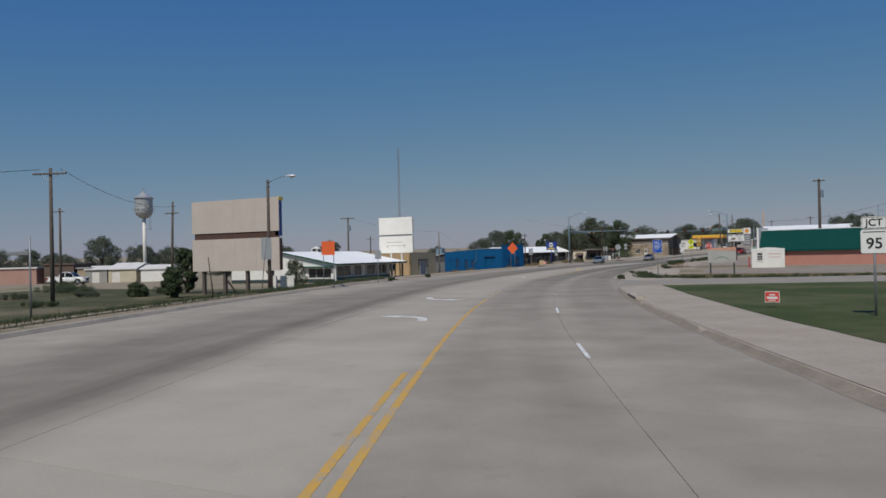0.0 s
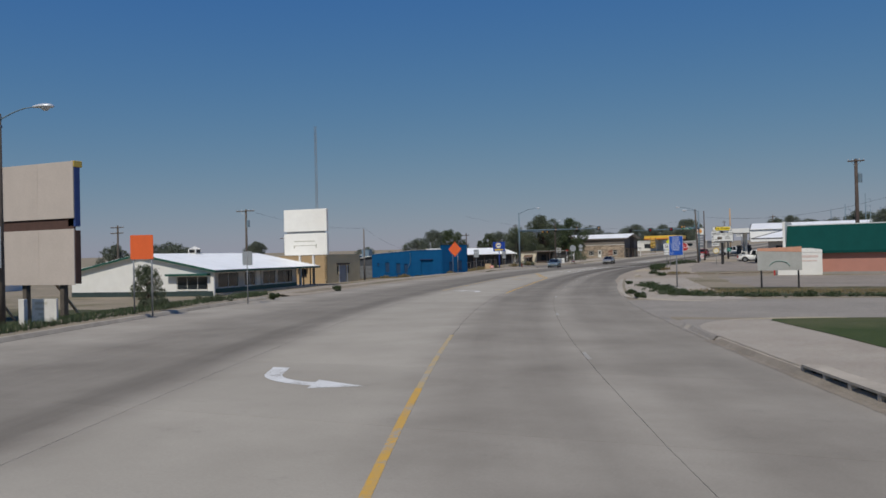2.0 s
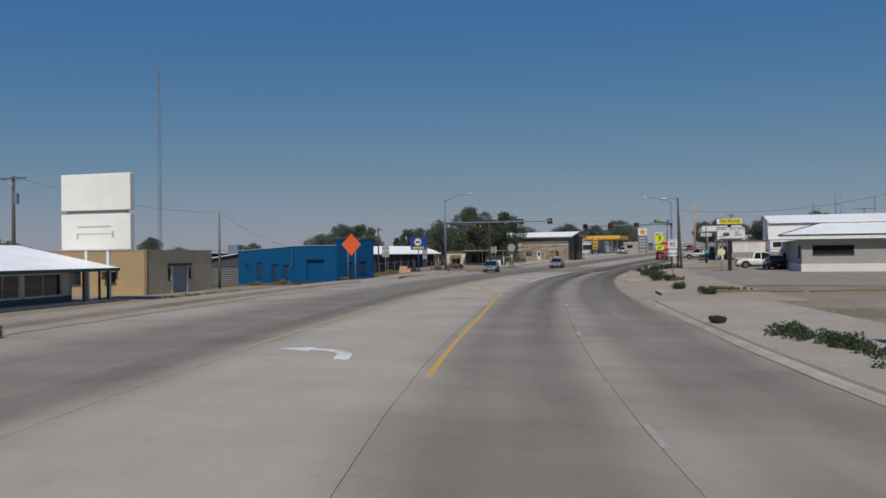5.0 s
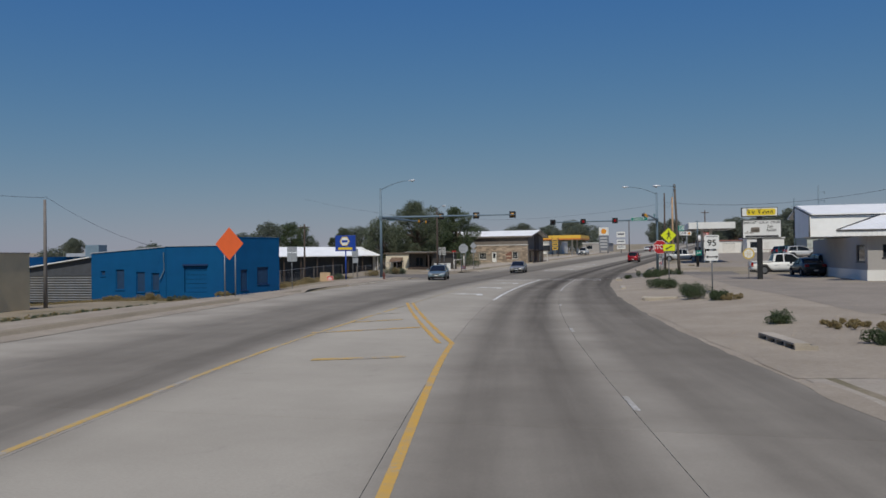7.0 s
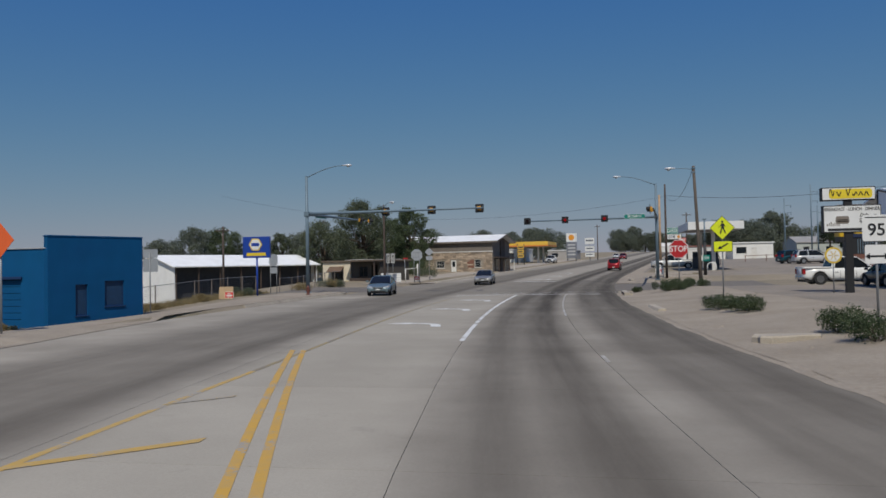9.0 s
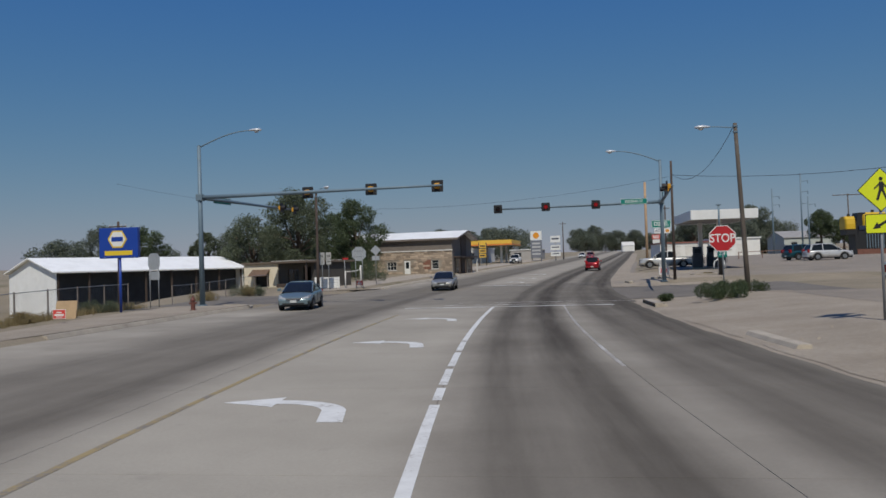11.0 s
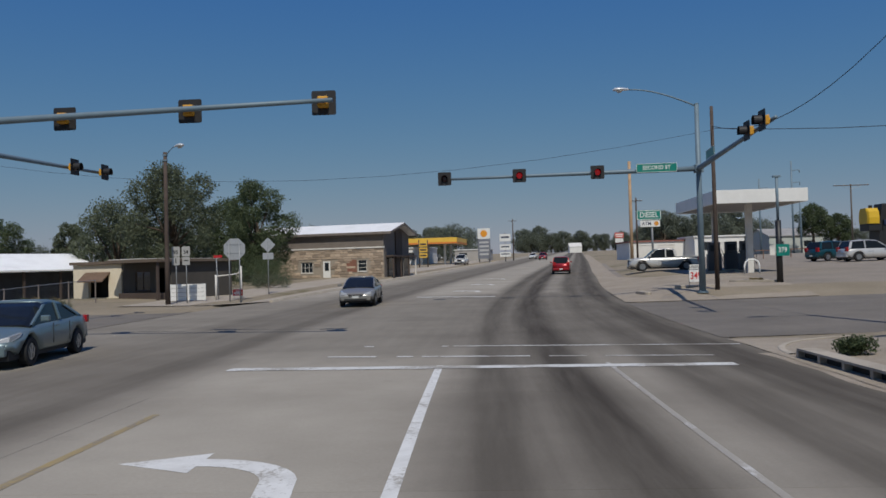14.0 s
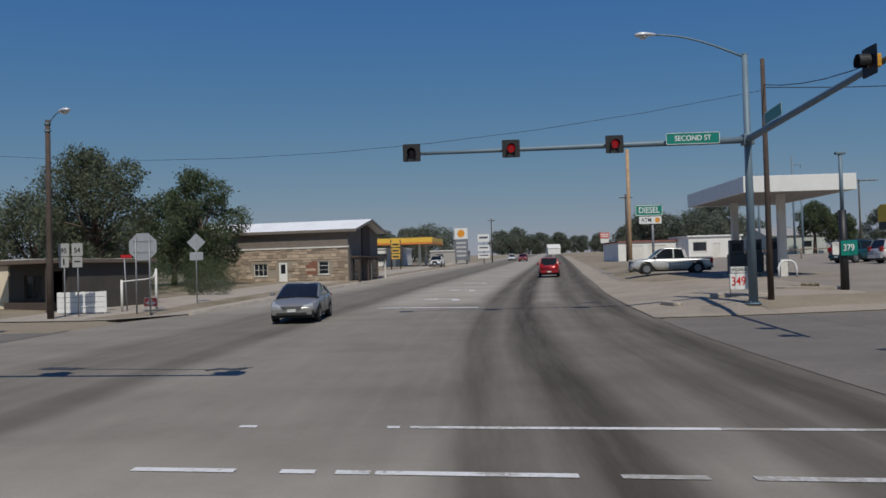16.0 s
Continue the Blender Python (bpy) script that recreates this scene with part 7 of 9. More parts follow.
def station_pylon():
    x, y = -37.2, 311.0
    t = thing("petrol_sign", "tall petrol station price pylon with a yellow emblem", "price sign", x, y, gz(x, y), -8)
    for s in (-1, 1):
        post(t, s * 1.1, 0, -0.1, 7.0, 0.16, POSTSTEEL)
    panel(t, rounded(2.7, 2.2, 0.05, 2, 0, 6.1), 0, 0.35, WHITE, "emblem_box")
    panel(t, ngon(0.75, 12, 0, 0, 6.1), -0.19, 0.03, mat("emblem_orange", (0.7, 0.28, 0.02), 0.5), "emblem")
    panel(t, rounded(2.7, 4.2, 0.05, 2, 0, 2.8), 0, 0.3, mat("pylon_grey", (0.16, 0.17, 0.2), 0.6), "price_box")
    bars(t, [(-1.0, 1.0, 4.2 - 0.85 * i, 0.4) for i in range(4)], -0.16, mat("pale_print", (0.45, 0.45, 0.45), 0.6))
    t = thing("shop_sign", "white stacked shop sign boards beside the pylon", "sign", -32.6, 316, gz(-32.6, 316), -8)
    post(t, 0, 0.1, -0.1, 6.4, 0.12, POSTSTEEL)
    for z, h in ((5.3, 1.6), (3.2, 1.2), (1.6, 1.0)):
        panel(t, rounded(2.4, h, 0.05, 2, 0, z), 0, 0.2, WHITE, "board")
        bars(t, [(-0.9, 0.9, z + 0.1, h * 0.25)], -0.105, mat("dark_print", (0.06, 0.07, 0.1), 0.6))


station_pylon()
t_ = thing("price_sign", "dark gantry sign with amber price panels", "price sign", -46.5, 268, gz(-46.5, 268), -6)
for s in (-1, 1):
    post(t_, s * 0.7, 0, -0.1, 4.4, 0.09, DARKPOLE)
for z in (1.9, 2.8, 3.7):
    panel(t_, rounded(1.5, 0.7, 0.04, 2, 0, z), 0, 0.12, MATS["canopy_yellow"], "price_panel")
    bars(t_, [(-0.5, 0.5, z, 0.3)], -0.065, DARKWOOD)


def box_building(name, label, x, y, w, d, h, rz, wall_m, roof_m, holes=(), pitched=0.0, trim=None, roof_over=0.2):
    """A plain building: four walls with openings in its south front, a flat or pitched roof."""
    t = thing(name, label, "building", x, y, gz(x + w / 2, y) - 0.05, rz)
    wl_ = wall_with_openings(t, w, h, 0.2, list(holes), wall_m, pose(0, 0, 0), "front_wall")
    for q in holes:
        if q[2] > 0.05:
            window(wl_, *q)
        else:
            door_leaf(wl_, q[0], q[1], q[3])
    for q in ((0, 0.2, 0.201, d), (w - 0.2, w, 0.201, d), (0.201, w - 0.201, d - 0.2, d)):
        bm_ = bmesh.new()
        box(bm_, *q, -0.4, h - 0.005)
        part("side_wall", bm_, wall_m, t)
    if pitched:
        gable_roof(t, 0, w, 0, d, h, h + pitched, roof_m, roof_over, 0.12, "x", trim=trim)
        for xx in (0.0, w - 0.2):
            gable_wall(t, 0, d, h - 0.01, h, h + pitched, xx, 0.2, wall_m, Matrix(((0, 1, 0, 0), (1, 0, 0, 0), (0, 0, 1, 0), (0, 0, 0, 1))))
    else:
        bm_ = bmesh.new()
        box(bm_, -roof_over, w + roof_over, -roof_over, d + roof_over, h, h + 0.22, 0.02)
        part("roof", bm_, roof_m, t)
    if d > 2:
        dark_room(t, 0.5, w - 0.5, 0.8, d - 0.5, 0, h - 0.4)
    return t


# small white hut and the pink store with its green roof
t_ = box_building("white_hut", "small white hut with a paned window and faded painted letters", -11.3, 102.0, 3.5, 1.3, 1.95, 3, WHITEWALL, WHITEWALL, ((0.55, 1.2, 0.85, 1.75),), 0.0, roof_over=0.02)
for k in (1, 2):
    bm = bmesh.new()
    box(bm, 0.55, 1.2, -0.012, 0.03, 0.85 + 0.3 * k - 0.02, 0.85 + 0.3 * k + 0.02)
    part("glazing_bar", bm, WHITE, t_)
    bm = bmesh.new()
    box(bm, 0.55 + 0.217 * k - 0.015, 0.55 + 0.217 * k + 0.015, -0.01, 0.03, 0.85, 1.75)
    part("glazing_bar", bm, WHITE, t_)
bm = bmesh.new()
prism(bm, [(-0.02, 2.175), (3.52, 2.175), (3.52, 2.19), (2.6, 2.32), (1.5, 2.36), (0.6, 2.26), (-0.02, 2.19)], 0.0, 0.18)
part("arched_parapet", bm, WHITEWALL, t_, "low white arched top")
bars(t_, [(1.7, 3.2, 1.62, 0.2), (1.8, 3.1, 1.25, 0.12)], -0.005, mat("faint_red_print", (0.62, 0.5, 0.46), 0.7))


def pink_store():
    x, y = -8.0, 103.4
    t = thing("store_building", "long salmon-pink block store with a dark green mansard roof", "building", x, y, gz(0, 103), -7)
    w, d, h = 40.0, 16.0, 1.9
    bm_ = bmesh.new()
    box(bm_, 0, w, 0, 0.25, -0.4, h + 0.3)
    box(bm_, 0, 0.25, 0.251, d, -0.4, h + 0.3)
    box(bm_, w - 0.25, w, 0.251, d, -0.4, h + 0.3)
    box(bm_, 0.251, w - 0.251, d - 0.25, d, -0.4, h + 0.3)
    part("wall", bm_, PINKWALL, t)
    bm_ = bmesh.new()
    box(bm_, -0.02, w, -0.04, -0.003, -0.2, 0.22, 0.01)
    part("plinth", bm_, mat("grey_plinth", (0.28, 0.26, 0.24), 0.9), t)
    bm_ = bmesh.new()
    prism(bm_, [(-0.35, h - 0.1), (-0.35, h + 0.12), (1.0, 4.25), (1.3, 4.25), (1.3, 4.0), (0.3, h - 0.1)], -2.6, w)
    r = part("mansard_roof", bm_, GREENROOF, t, "dark green ribbed mansard")
    r.matrix_local = Matrix(((0, 1, 0, 0), (1, 0, 0, 0), (0, 0, 1, 0), (0, 0, 0, 1)))
    bm_ = bmesh.new()
    box(bm_, -2.6, w, 1.35, d, 3.9, 4.1)
    part("flat_roof", bm_, ROOFGREY, t)
    bm_ = bmesh.new()
    box(bm_, -2.84, -2.62, -0.3, 4.5, 0, 4.62, 0.02)
    part("end_parapet", bm_, WHITEWALL, t, "white end parapet")
    bm_ = bmesh.new()
    box(bm_, -2.6, 20, 1.2, 1.5, 4.26, 4.34)
    part("ridge_flashing", bm_, WHITE, t)
    for px_, r_, hh in ((17.0, 0.45, 0.9), (21.5, 0.35, 0.6)):
        bm_ = bmesh.new()
        cyl(bm_, (px_, 3.0, 4.1), (px_, 3.0, 4.1 + hh), r_ * 0.6, n=12)
        cyl(bm_, (px_, 3.0, 4.1 + hh), (px_, 3.0, 4.35 + hh), r_, r_ * 0.3, 12)
        part("roof_vent", bm_, GALV, t, "galvanised roof vent")
    for px_ in (10.5, 30.0):
        bm_ = bmesh.new()
        cyl(bm_, (px_, 2.5, 4.05), (px_, 2.5, 5.2), 0.05, n=8)
        cyl(bm_, (px_ - 0.2, 2.5, 4.9), (px_ + 0.2, 2.5, 4.9), 0.03, n=6)
        part("vent_pipe", bm_, GALV, t)


pink_store()


def diner():
    """Low grey wing under a white hipped sheet roof, against a taller block with a boxed-in ribbed fascia."""
    t = thing("diner_building", "grey stucco diner with white base and white metal roofs edged black", "building", -13.75, 144.8, gz(-13, 144) + 0.1, 0)
    L, D, h = 26.0, 11.0, 3.1
    yz = Matrix(((0, 1, 0, 0), (1, 0, 0, 0), (0, 0, 1, 0), (0, 0, 0, 1)))
    w = wall_with_openings(t, 16.45, 2.84, 0.22, [(13.9, 16.0, 1.15, 2.3)], GREYWALL, pose(1.1, 10.78, 0, 0, 0, -90), "west_wall")
    window(w, 13.9, 16.0, 1.15, 2.3, t=0.22, frame_m=BLACKTRIM)
    holes = [(0.9, 4.3, 1.45, 2.3), (8.0, 11.0, 1.35, 2.15), (14.5, 17.5, 1.35, 2.15)]
    w = wall_with_openings(t, L - 1.1, h - 0.26, 0.22, holes, GREYWALL, pose(1.1, -5.9, 0), "south_wall")
    for q in holes:
        window(w, *q, t=0.22, frame_m=BLACKTRIM)
    for nm, b_ in (("rear_wall", (1.1, L, D - 0.219, D, -0.3, 2.84)), ("east_wall", (L - 0.22, L, -5.67, D - 0.221, -0.3, 2.84))):
        bm_ = bmesh.new()
        box(bm_, *b_)
        part(nm, bm_, GREYWALL, t)
    for b_ in ((1.05, L, -5.95, -5.903, -0.3, 0.62), (1.05, 1.097, -5.9, D, -0.3, 0.62)):
        bm_ = bmesh.new()
        box(bm_, *b_, 0.01)
        part("white_base", bm_, WHITEWALL, t, "white painted base course")
    # boxed fascia of the tall block
    for nm, b_ in (("south_fascia", (-1.3, L, -0.32, -0.2, 2.95, 4.5)), ("north_fascia", (-1.3, L, 5.401, 5.5, 2.95, 5.4)), ("porch_soffit", (-1.179, L - 0.1, -0.199, 5.4, 2.97, 3.05))):
        bm_ = bmesh.new()
        box(bm_, *b_)
        part(nm, bm_, WHITEMETAL, t)
    bm_ = bmesh.new()
    prism(bm_, [(-0.199, 2.95), (5.4, 2.95), (5.4, 5.42), (-0.199, 4.55)], -1.3, -1.18)
    r = part("west_fascia", bm_, WHITEMETAL, t)
    r.matrix_local = yz
    bm_ = bmesh.new()
    prism(bm_, [(-0.5, 4.52), (-0.5, 4.6), (5.4, 5.55), (9.5, 4.7), (9.5, 4.6), (5.4, 5.42)], -1.17, L + 0.2)
    r = part("main_roof", bm_, WHITEMETALX, t, "white ribbed metal roof")
    r.matrix_local = yz
    bm_ = bmesh.new()
    lo = [bm_.verts.new(p) for p in ((-0.9, -6.6, 2.85), (L, -6.6, 2.85), (L, -0.34, 2.85), (3.4, -0.34, 2.85))]
    hi = [bm_.verts.new(p) for p in ((-0.9, -6.6, 3.22), (L, -6.6, 3.22), (L, -0.34, 4.46), (3.4, -0.34, 4.46))]
    bm_.faces.new(lo[::-1]), bm_.faces.new(hi)
    for i in range(4):
        bm_.faces.new((lo[i], lo[(i + 1) % 4], hi[(i + 1) % 4], hi[i]))
    part("wing_roof", bm_, WHITEMETALX, t, "white hipped metal roof over the wing")
    for pts in (((-1.32, -0.34, 2.95), (-1.32, -0.34, 4.52), (4.2, -0.36, 4.52)), ((-1.32, -0.34, 4.56), (-1.32, 5.45, 5.45), (-1.32, 5.45, 2.95)), ((3.4, -0.38, 4.48), (-0.93, -6.63, 3.24), (L, -6.63, 3.24))):
        bm_ = bmesh.new()
        tube(bm_, pts, 0.06, 6)
        part("edge_trim", bm_, BLACKTRIM, t, "black edge trim")
    for px_ in (9.0, 15.0):
        bm_ = bmesh.new()
        cyl(bm_, (px_, 4, 5.5), (px_, 4, 7.2), 0.04, n=6)
        part("roof_mast", bm_, GALV, t)
    dark_room(t, 1.8, L - 0.5, -5.2, D - 0.6, 0, 2.7)


diner()

box_building("white_store", "white flat-roofed shop with a large window beyond the forecourt", -5.0, 262, 7.5, 8, 3.0, 4, WHITEWALL, WHITE, ((0.6, 2.6, 1.0, 2.3), (3.4, 4.4, 0.0, 2.1)))
box_building("garage_building", "long low white garage with a red-brown roof edge", -14.0, 266, 9.5, 9, 2.7, 4, WHITEWALL, mat("red_brown_edge", (0.25, 0.1, 0.08), 0.8), ((1.0, 3.6, 0.0, 2.2), (4.4, 7.0, 0.0, 2.2)))
box_building("white_house", "small white house with a pitched roof far along the road", 4.6, 560, 6.4, 8, 3.2, 0, WHITEWALL, DULLWHITE, (), 2.0)
box_building("pale_house", "distant pale house behind the forecourt", 8.0, 268, 9, 8, 2.8, 6, mat("pale_green_wall", (0.45, 0.48, 0.45), 0.8), ROOFGREY, ((1.2, 2.4, 1.0, 2.0), (5.5, 6.9, 1.0, 2.0)), 1.2)
box_building("station_shop", "white petrol station shop under the yellow canopy", -62, 300, 14, 9, 3.2, -6, WHITEWALL, WHITE, ((1.5, 5.0, 0.8, 2.4), (8.0, 11.0, 0.8, 2.4)))
box_building("white_awning_shop", "low shop with a white curved awning roof", -44.5, 330, 8, 8, 2.6, -8, GREYWALL, WHITE, ((1.0, 3.0, 0.8, 2.0),))
# far side of the fields on the west
box_building("pink_warehouse", "long pink low warehouse beyond the field", -133.5, 75.2, 20.6, 10, 2.5, 28, mat("dusty_pink_wall", (0.38, 0.23, 0.19), 0.85, 0, 0.08, 0.6, 15), DULLWHITE, ((3, 5, 0.0, 2.1), (11, 12.2, 0.9, 1.9)))
box_building("brown_barn", "dark brown shed beyond the field", -114.3, 85.5, 4.7, 8, 3.0, 28, mat("brown_sheet", (0.11, 0.075, 0.06), 0.8, 0, 0.15, 1, 15), mat("brown_sheet_roof", (0.13, 0.09, 0.07), 0.7), ())
box_building("tan_lean_to", "small tan lean-to beside the brown shed", -110.0, 88.2, 1.9, 4, 2.3, 28, mat("tan_sheet", (0.36, 0.29, 0.21), 0.8, 0, 0.1, 1, 15), ROOFGREY, ())
box_building("grey_shed", "small grey shed with a white roof", -108.6, 88.6, 3.4, 6, 2.1, 28, mat("grey_sheet", (0.3, 0.29, 0.27), 0.8, 0, 0.1, 1, 15), DULLWHITE, ((1.0, 2.2, 0.0, 1.8),), 0.5)
box_building("cream_shed", "cream shed with a pale metal roof", -105.4, 90.3, 4.4, 8, 2.1, 28, mat("cream_sheet", (0.5, 0.45, 0.33), 0.8, 0, 0.08, 1, 15), DULLWHITE, ((0.5, 1.8, 0.0, 1.8),), 0.9)
box_building("white_shed", "low white shed with a pale roof behind the shrubs", -101.0, 92.8, 4.2, 6, 2.0, 28, WHITEWALL, DULLWHITE, (), 0.6)


def water_tower():
    x, y = -127.5, 117.0
    t = thing("water_tower", "silver single-column water tower with a conical cap", "water tower", x, y, gz(x, y) + 0.1, 0)
    silver = mat("aluminium_paint", (0.42, 0.43, 0.44), 0.45, 0.35, 0.12, 0.6, 10, 0.05, 0.35, (0.26, 0.24, 0.22))
    bm_ = bmesh.new()
    cyl(bm_, (0, 0, -0.6), (0, 0, 12.2), 0.36, 0.33, 16)
    part("riser", bm_, DULLWHITE, t, smooth=True)
    bm_ = bmesh.new()
    prof = [(0.35, 11.9), (0.9, 12.05), (1.4, 12.5), (1.68, 13.0), (1.72, 13.3), (1.72, 15.9), (1.95, 15.92), (1.95, 16.02), (1.3, 16.35), (0.5, 17.05), (0.3, 17.1), (0.3, 17.3), (0.05, 17.4)]
    for (r0, z0), (r1, z1) in zip(prof, prof[1:]):
        cyl(bm_, (0, 0, z0), (0, 0, z1), r0, r1, 20, False)
    part("tank", bm_, silver, t)
    bm_ = bmesh.new()
    tube(bm_, [(1.95 * math.cos(radians(a)), 1.95 * math.sin(radians(a)), 13.9) for a in range(0, 361, 20)], 0.05, 6)
    for a in range(0, 360, 40):
        cyl(bm_, (1.95 * math.cos(radians(a)), 1.95 * math.sin(radians(a)), 13.2), (1.95 * math.cos(radians(a)), 1.95 * math.sin(radians(a)), 13.9), 0.04, n=5)
    part("balcony_rail", bm_, silver, t)
    bm_ = bmesh.new()
    cyl(bm_, (0, 0, 17.3), (0, 0, 18.0), 0.04, n=6)
    part("finial_mast", bm_, POSTSTEEL, t)
    bm_ = bmesh.new()
    for q in (-0.2, 0.2):
        cyl(bm_, (1.75, q, 9.6), (1.75, q, 15.1), 0.03, n=5)
    for i in range(12):
        cyl(bm_, (1.75, -0.2, 9.8 + i * 0.44), (1.75, 0.2, 9.8 + i * 0.44), 0.02, n=5)
    part("ladder", bm_, POSTSTEEL, t)
    bm_ = bmesh.new()
    cyl(bm_, (-0.4, 0, 9.7), (2.3, 0, 9.7), 0.06, n=6)
    part("strut", bm_, POSTSTEEL, t)
    bm_ = bmesh.new()
    cyl(bm_, (1.7, -0.6, 14.3), (2.2, -0.8, 14.35), 0.04, n=6)
    cyl(bm_, (2.2, -0.8, 14.1), (2.35, -0.95, 14.1), 0.38, 0.2, 12)
    part("dish_antenna", bm_, POSTSTEEL, t, "small grey dish antenna")


water_tower()
t_ = thing("radio_mast", "thin lattice radio mast", "mast", -78, 134.3, gz(-78, 134), 0)
for k in range(3):
    bm = bmesh.new()
    a = radians(120 * k)
    cyl(bm, (0.2 * math.cos(a), 0.2 * math.sin(a), -0.2), (0.17 * math.cos(a), 0.17 * math.sin(a), 24.6), 0.035, n=5)
    part("leg", bm, POSTSTEEL, t_)
bm = bmesh.new()
for i in range(60):
    a0, a1 = radians(120 * (i % 3)), radians(120 * ((i + 1) % 3))
    cyl(bm, (0.19 * math.cos(a0), 0.19 * math.sin(a0), i * 0.4), (0.19 * math.cos(a1), 0.19 * math.sin(a1), i * 0.4 + 0.4), 0.018, n=4, caps=False)
part("lattice", bm, POSTSTEEL, t_)

# ---------- vehicles ----------
TYRE = mat("tyre_rubber", (0.018, 0.018, 0.019), 0.85, 0, 0.2, 6, 40)
RIM = mat("wheel_alloy", (0.45, 0.46, 0.47), 0.3, 0.9, 0.08, 6, 30, 0)
CARGLASS = glass_mat("car_glass", (0.012, 0.015, 0.018), 0.05)
CARGLASS.node_tree.nodes["Principled BSDF"].inputs["Specular IOR Level"].default_value = 0.3
TAIL = mat("tail_lamp_red", (0.32, 0.012, 0.015), 0.2, 0, 0.05, 6, 30, 0)
HEADL = mat("headlamp_clear", (0.42, 0.43, 0.44), 0.2, 0.2, 0.05, 6, 30, 0)
CHROME = mat("chrome", (0.6, 0.6, 0.61), 0.15, 1.0, 0.03, 6, 30, 0)
UNDER = mat("black_plastic", (0.02, 0.02, 0.021), 0.7, 0, 0.1, 6, 30, 0)
PLATE = mat("number_plate_white", (0.6, 0.62, 0.6), 0.5)


def car_paint(name, rgb, metal=0.35):
    m = mat(name, rgb, 0.32, metal, 0.03, 1.5, 60, 0.0, 0.12, tuple(c * 0.7 + 0.06 for c in rgb))
    b = m.node_tree.nodes["Principled BSDF"]
    b.inputs["Coat Weight"].default_value = 0.3
    b.inputs["Coat Roughness"].default_value = 0.08
    return m


def loft(bm, rings, close=True):
    vs = [[bm.verts.new(p) for p in r] for r in rings]
    n = len(vs[0])
    for a, b in zip(vs, vs[1:]):
        for j in range(n if close else n - 1):
            bm.faces.new((a[j], a[(j + 1) % n], b[(j + 1) % n], b[j]))
    bm.faces.new(vs[0][::-1])
    bm.faces.new(vs[-1])
    return vs


def wheel(parent, x, y, r, w):
    bm_ = bmesh.new()
    prof = [(0.62, -0.5), (0.93, -0.5), (1.0, -0.36), (1.0, 0.36), (0.93, 0.5), (0.62, 0.5)]
    n = 22
    rings = []
    for i in range(n):
        a = 2 * math.pi * i / n
        rings.append([bm_.verts.new((x + r * p * math.cos(a), y + w * q, r + r * p * math.sin(a))) for p, q in prof])
    for i in range(n):
        a, b = rings[i], rings[(i + 1) % n]
        for j in range(len(prof)):
            k = (j + 1) % len(prof)
            bm_.faces.new((a[j], b[j], b[k], a[k]))
    wh = part("wheel", bm_, TYRE, parent, "black tyre", smooth=False)
    bm_ = bmesh.new()
    sgn = 1 if y > 0 else -1
    cyl(bm_, (x, y + sgn * w * 0.30, r), (x, y + sgn * w * 0.40, r), r * 0.63, r * 0.6, 18)
    for k in range(5):
        a = 2 * math.pi * k / 5 + 0.3
        box(bm_, x - 0.03 + r * 0.33 * math.cos(a), x + 0.03 + r * 0.33 * math.cos(a), y + sgn * w * 0.44 - 0.03, y + sgn * w * 0.44 + 0.02, r - 0.05 + r * 0.33 * math.sin(a), r + 0.05 + r * 0.33 * math.sin(a))
    cyl(bm_, (x, y + sgn * w * 0.4, r), (x, y + sgn * w * 0.5, r), r * 0.2, r * 0.16, 10)
    part("rim", bm_, RIM, wh, "alloy rim")
    return wh


def smooth_profile(keys, xs):
    ks, vs = [k[0] for k in keys], [k[1] for k in keys]
    return [float(np.interp(x, ks, vs)) for x in xs]


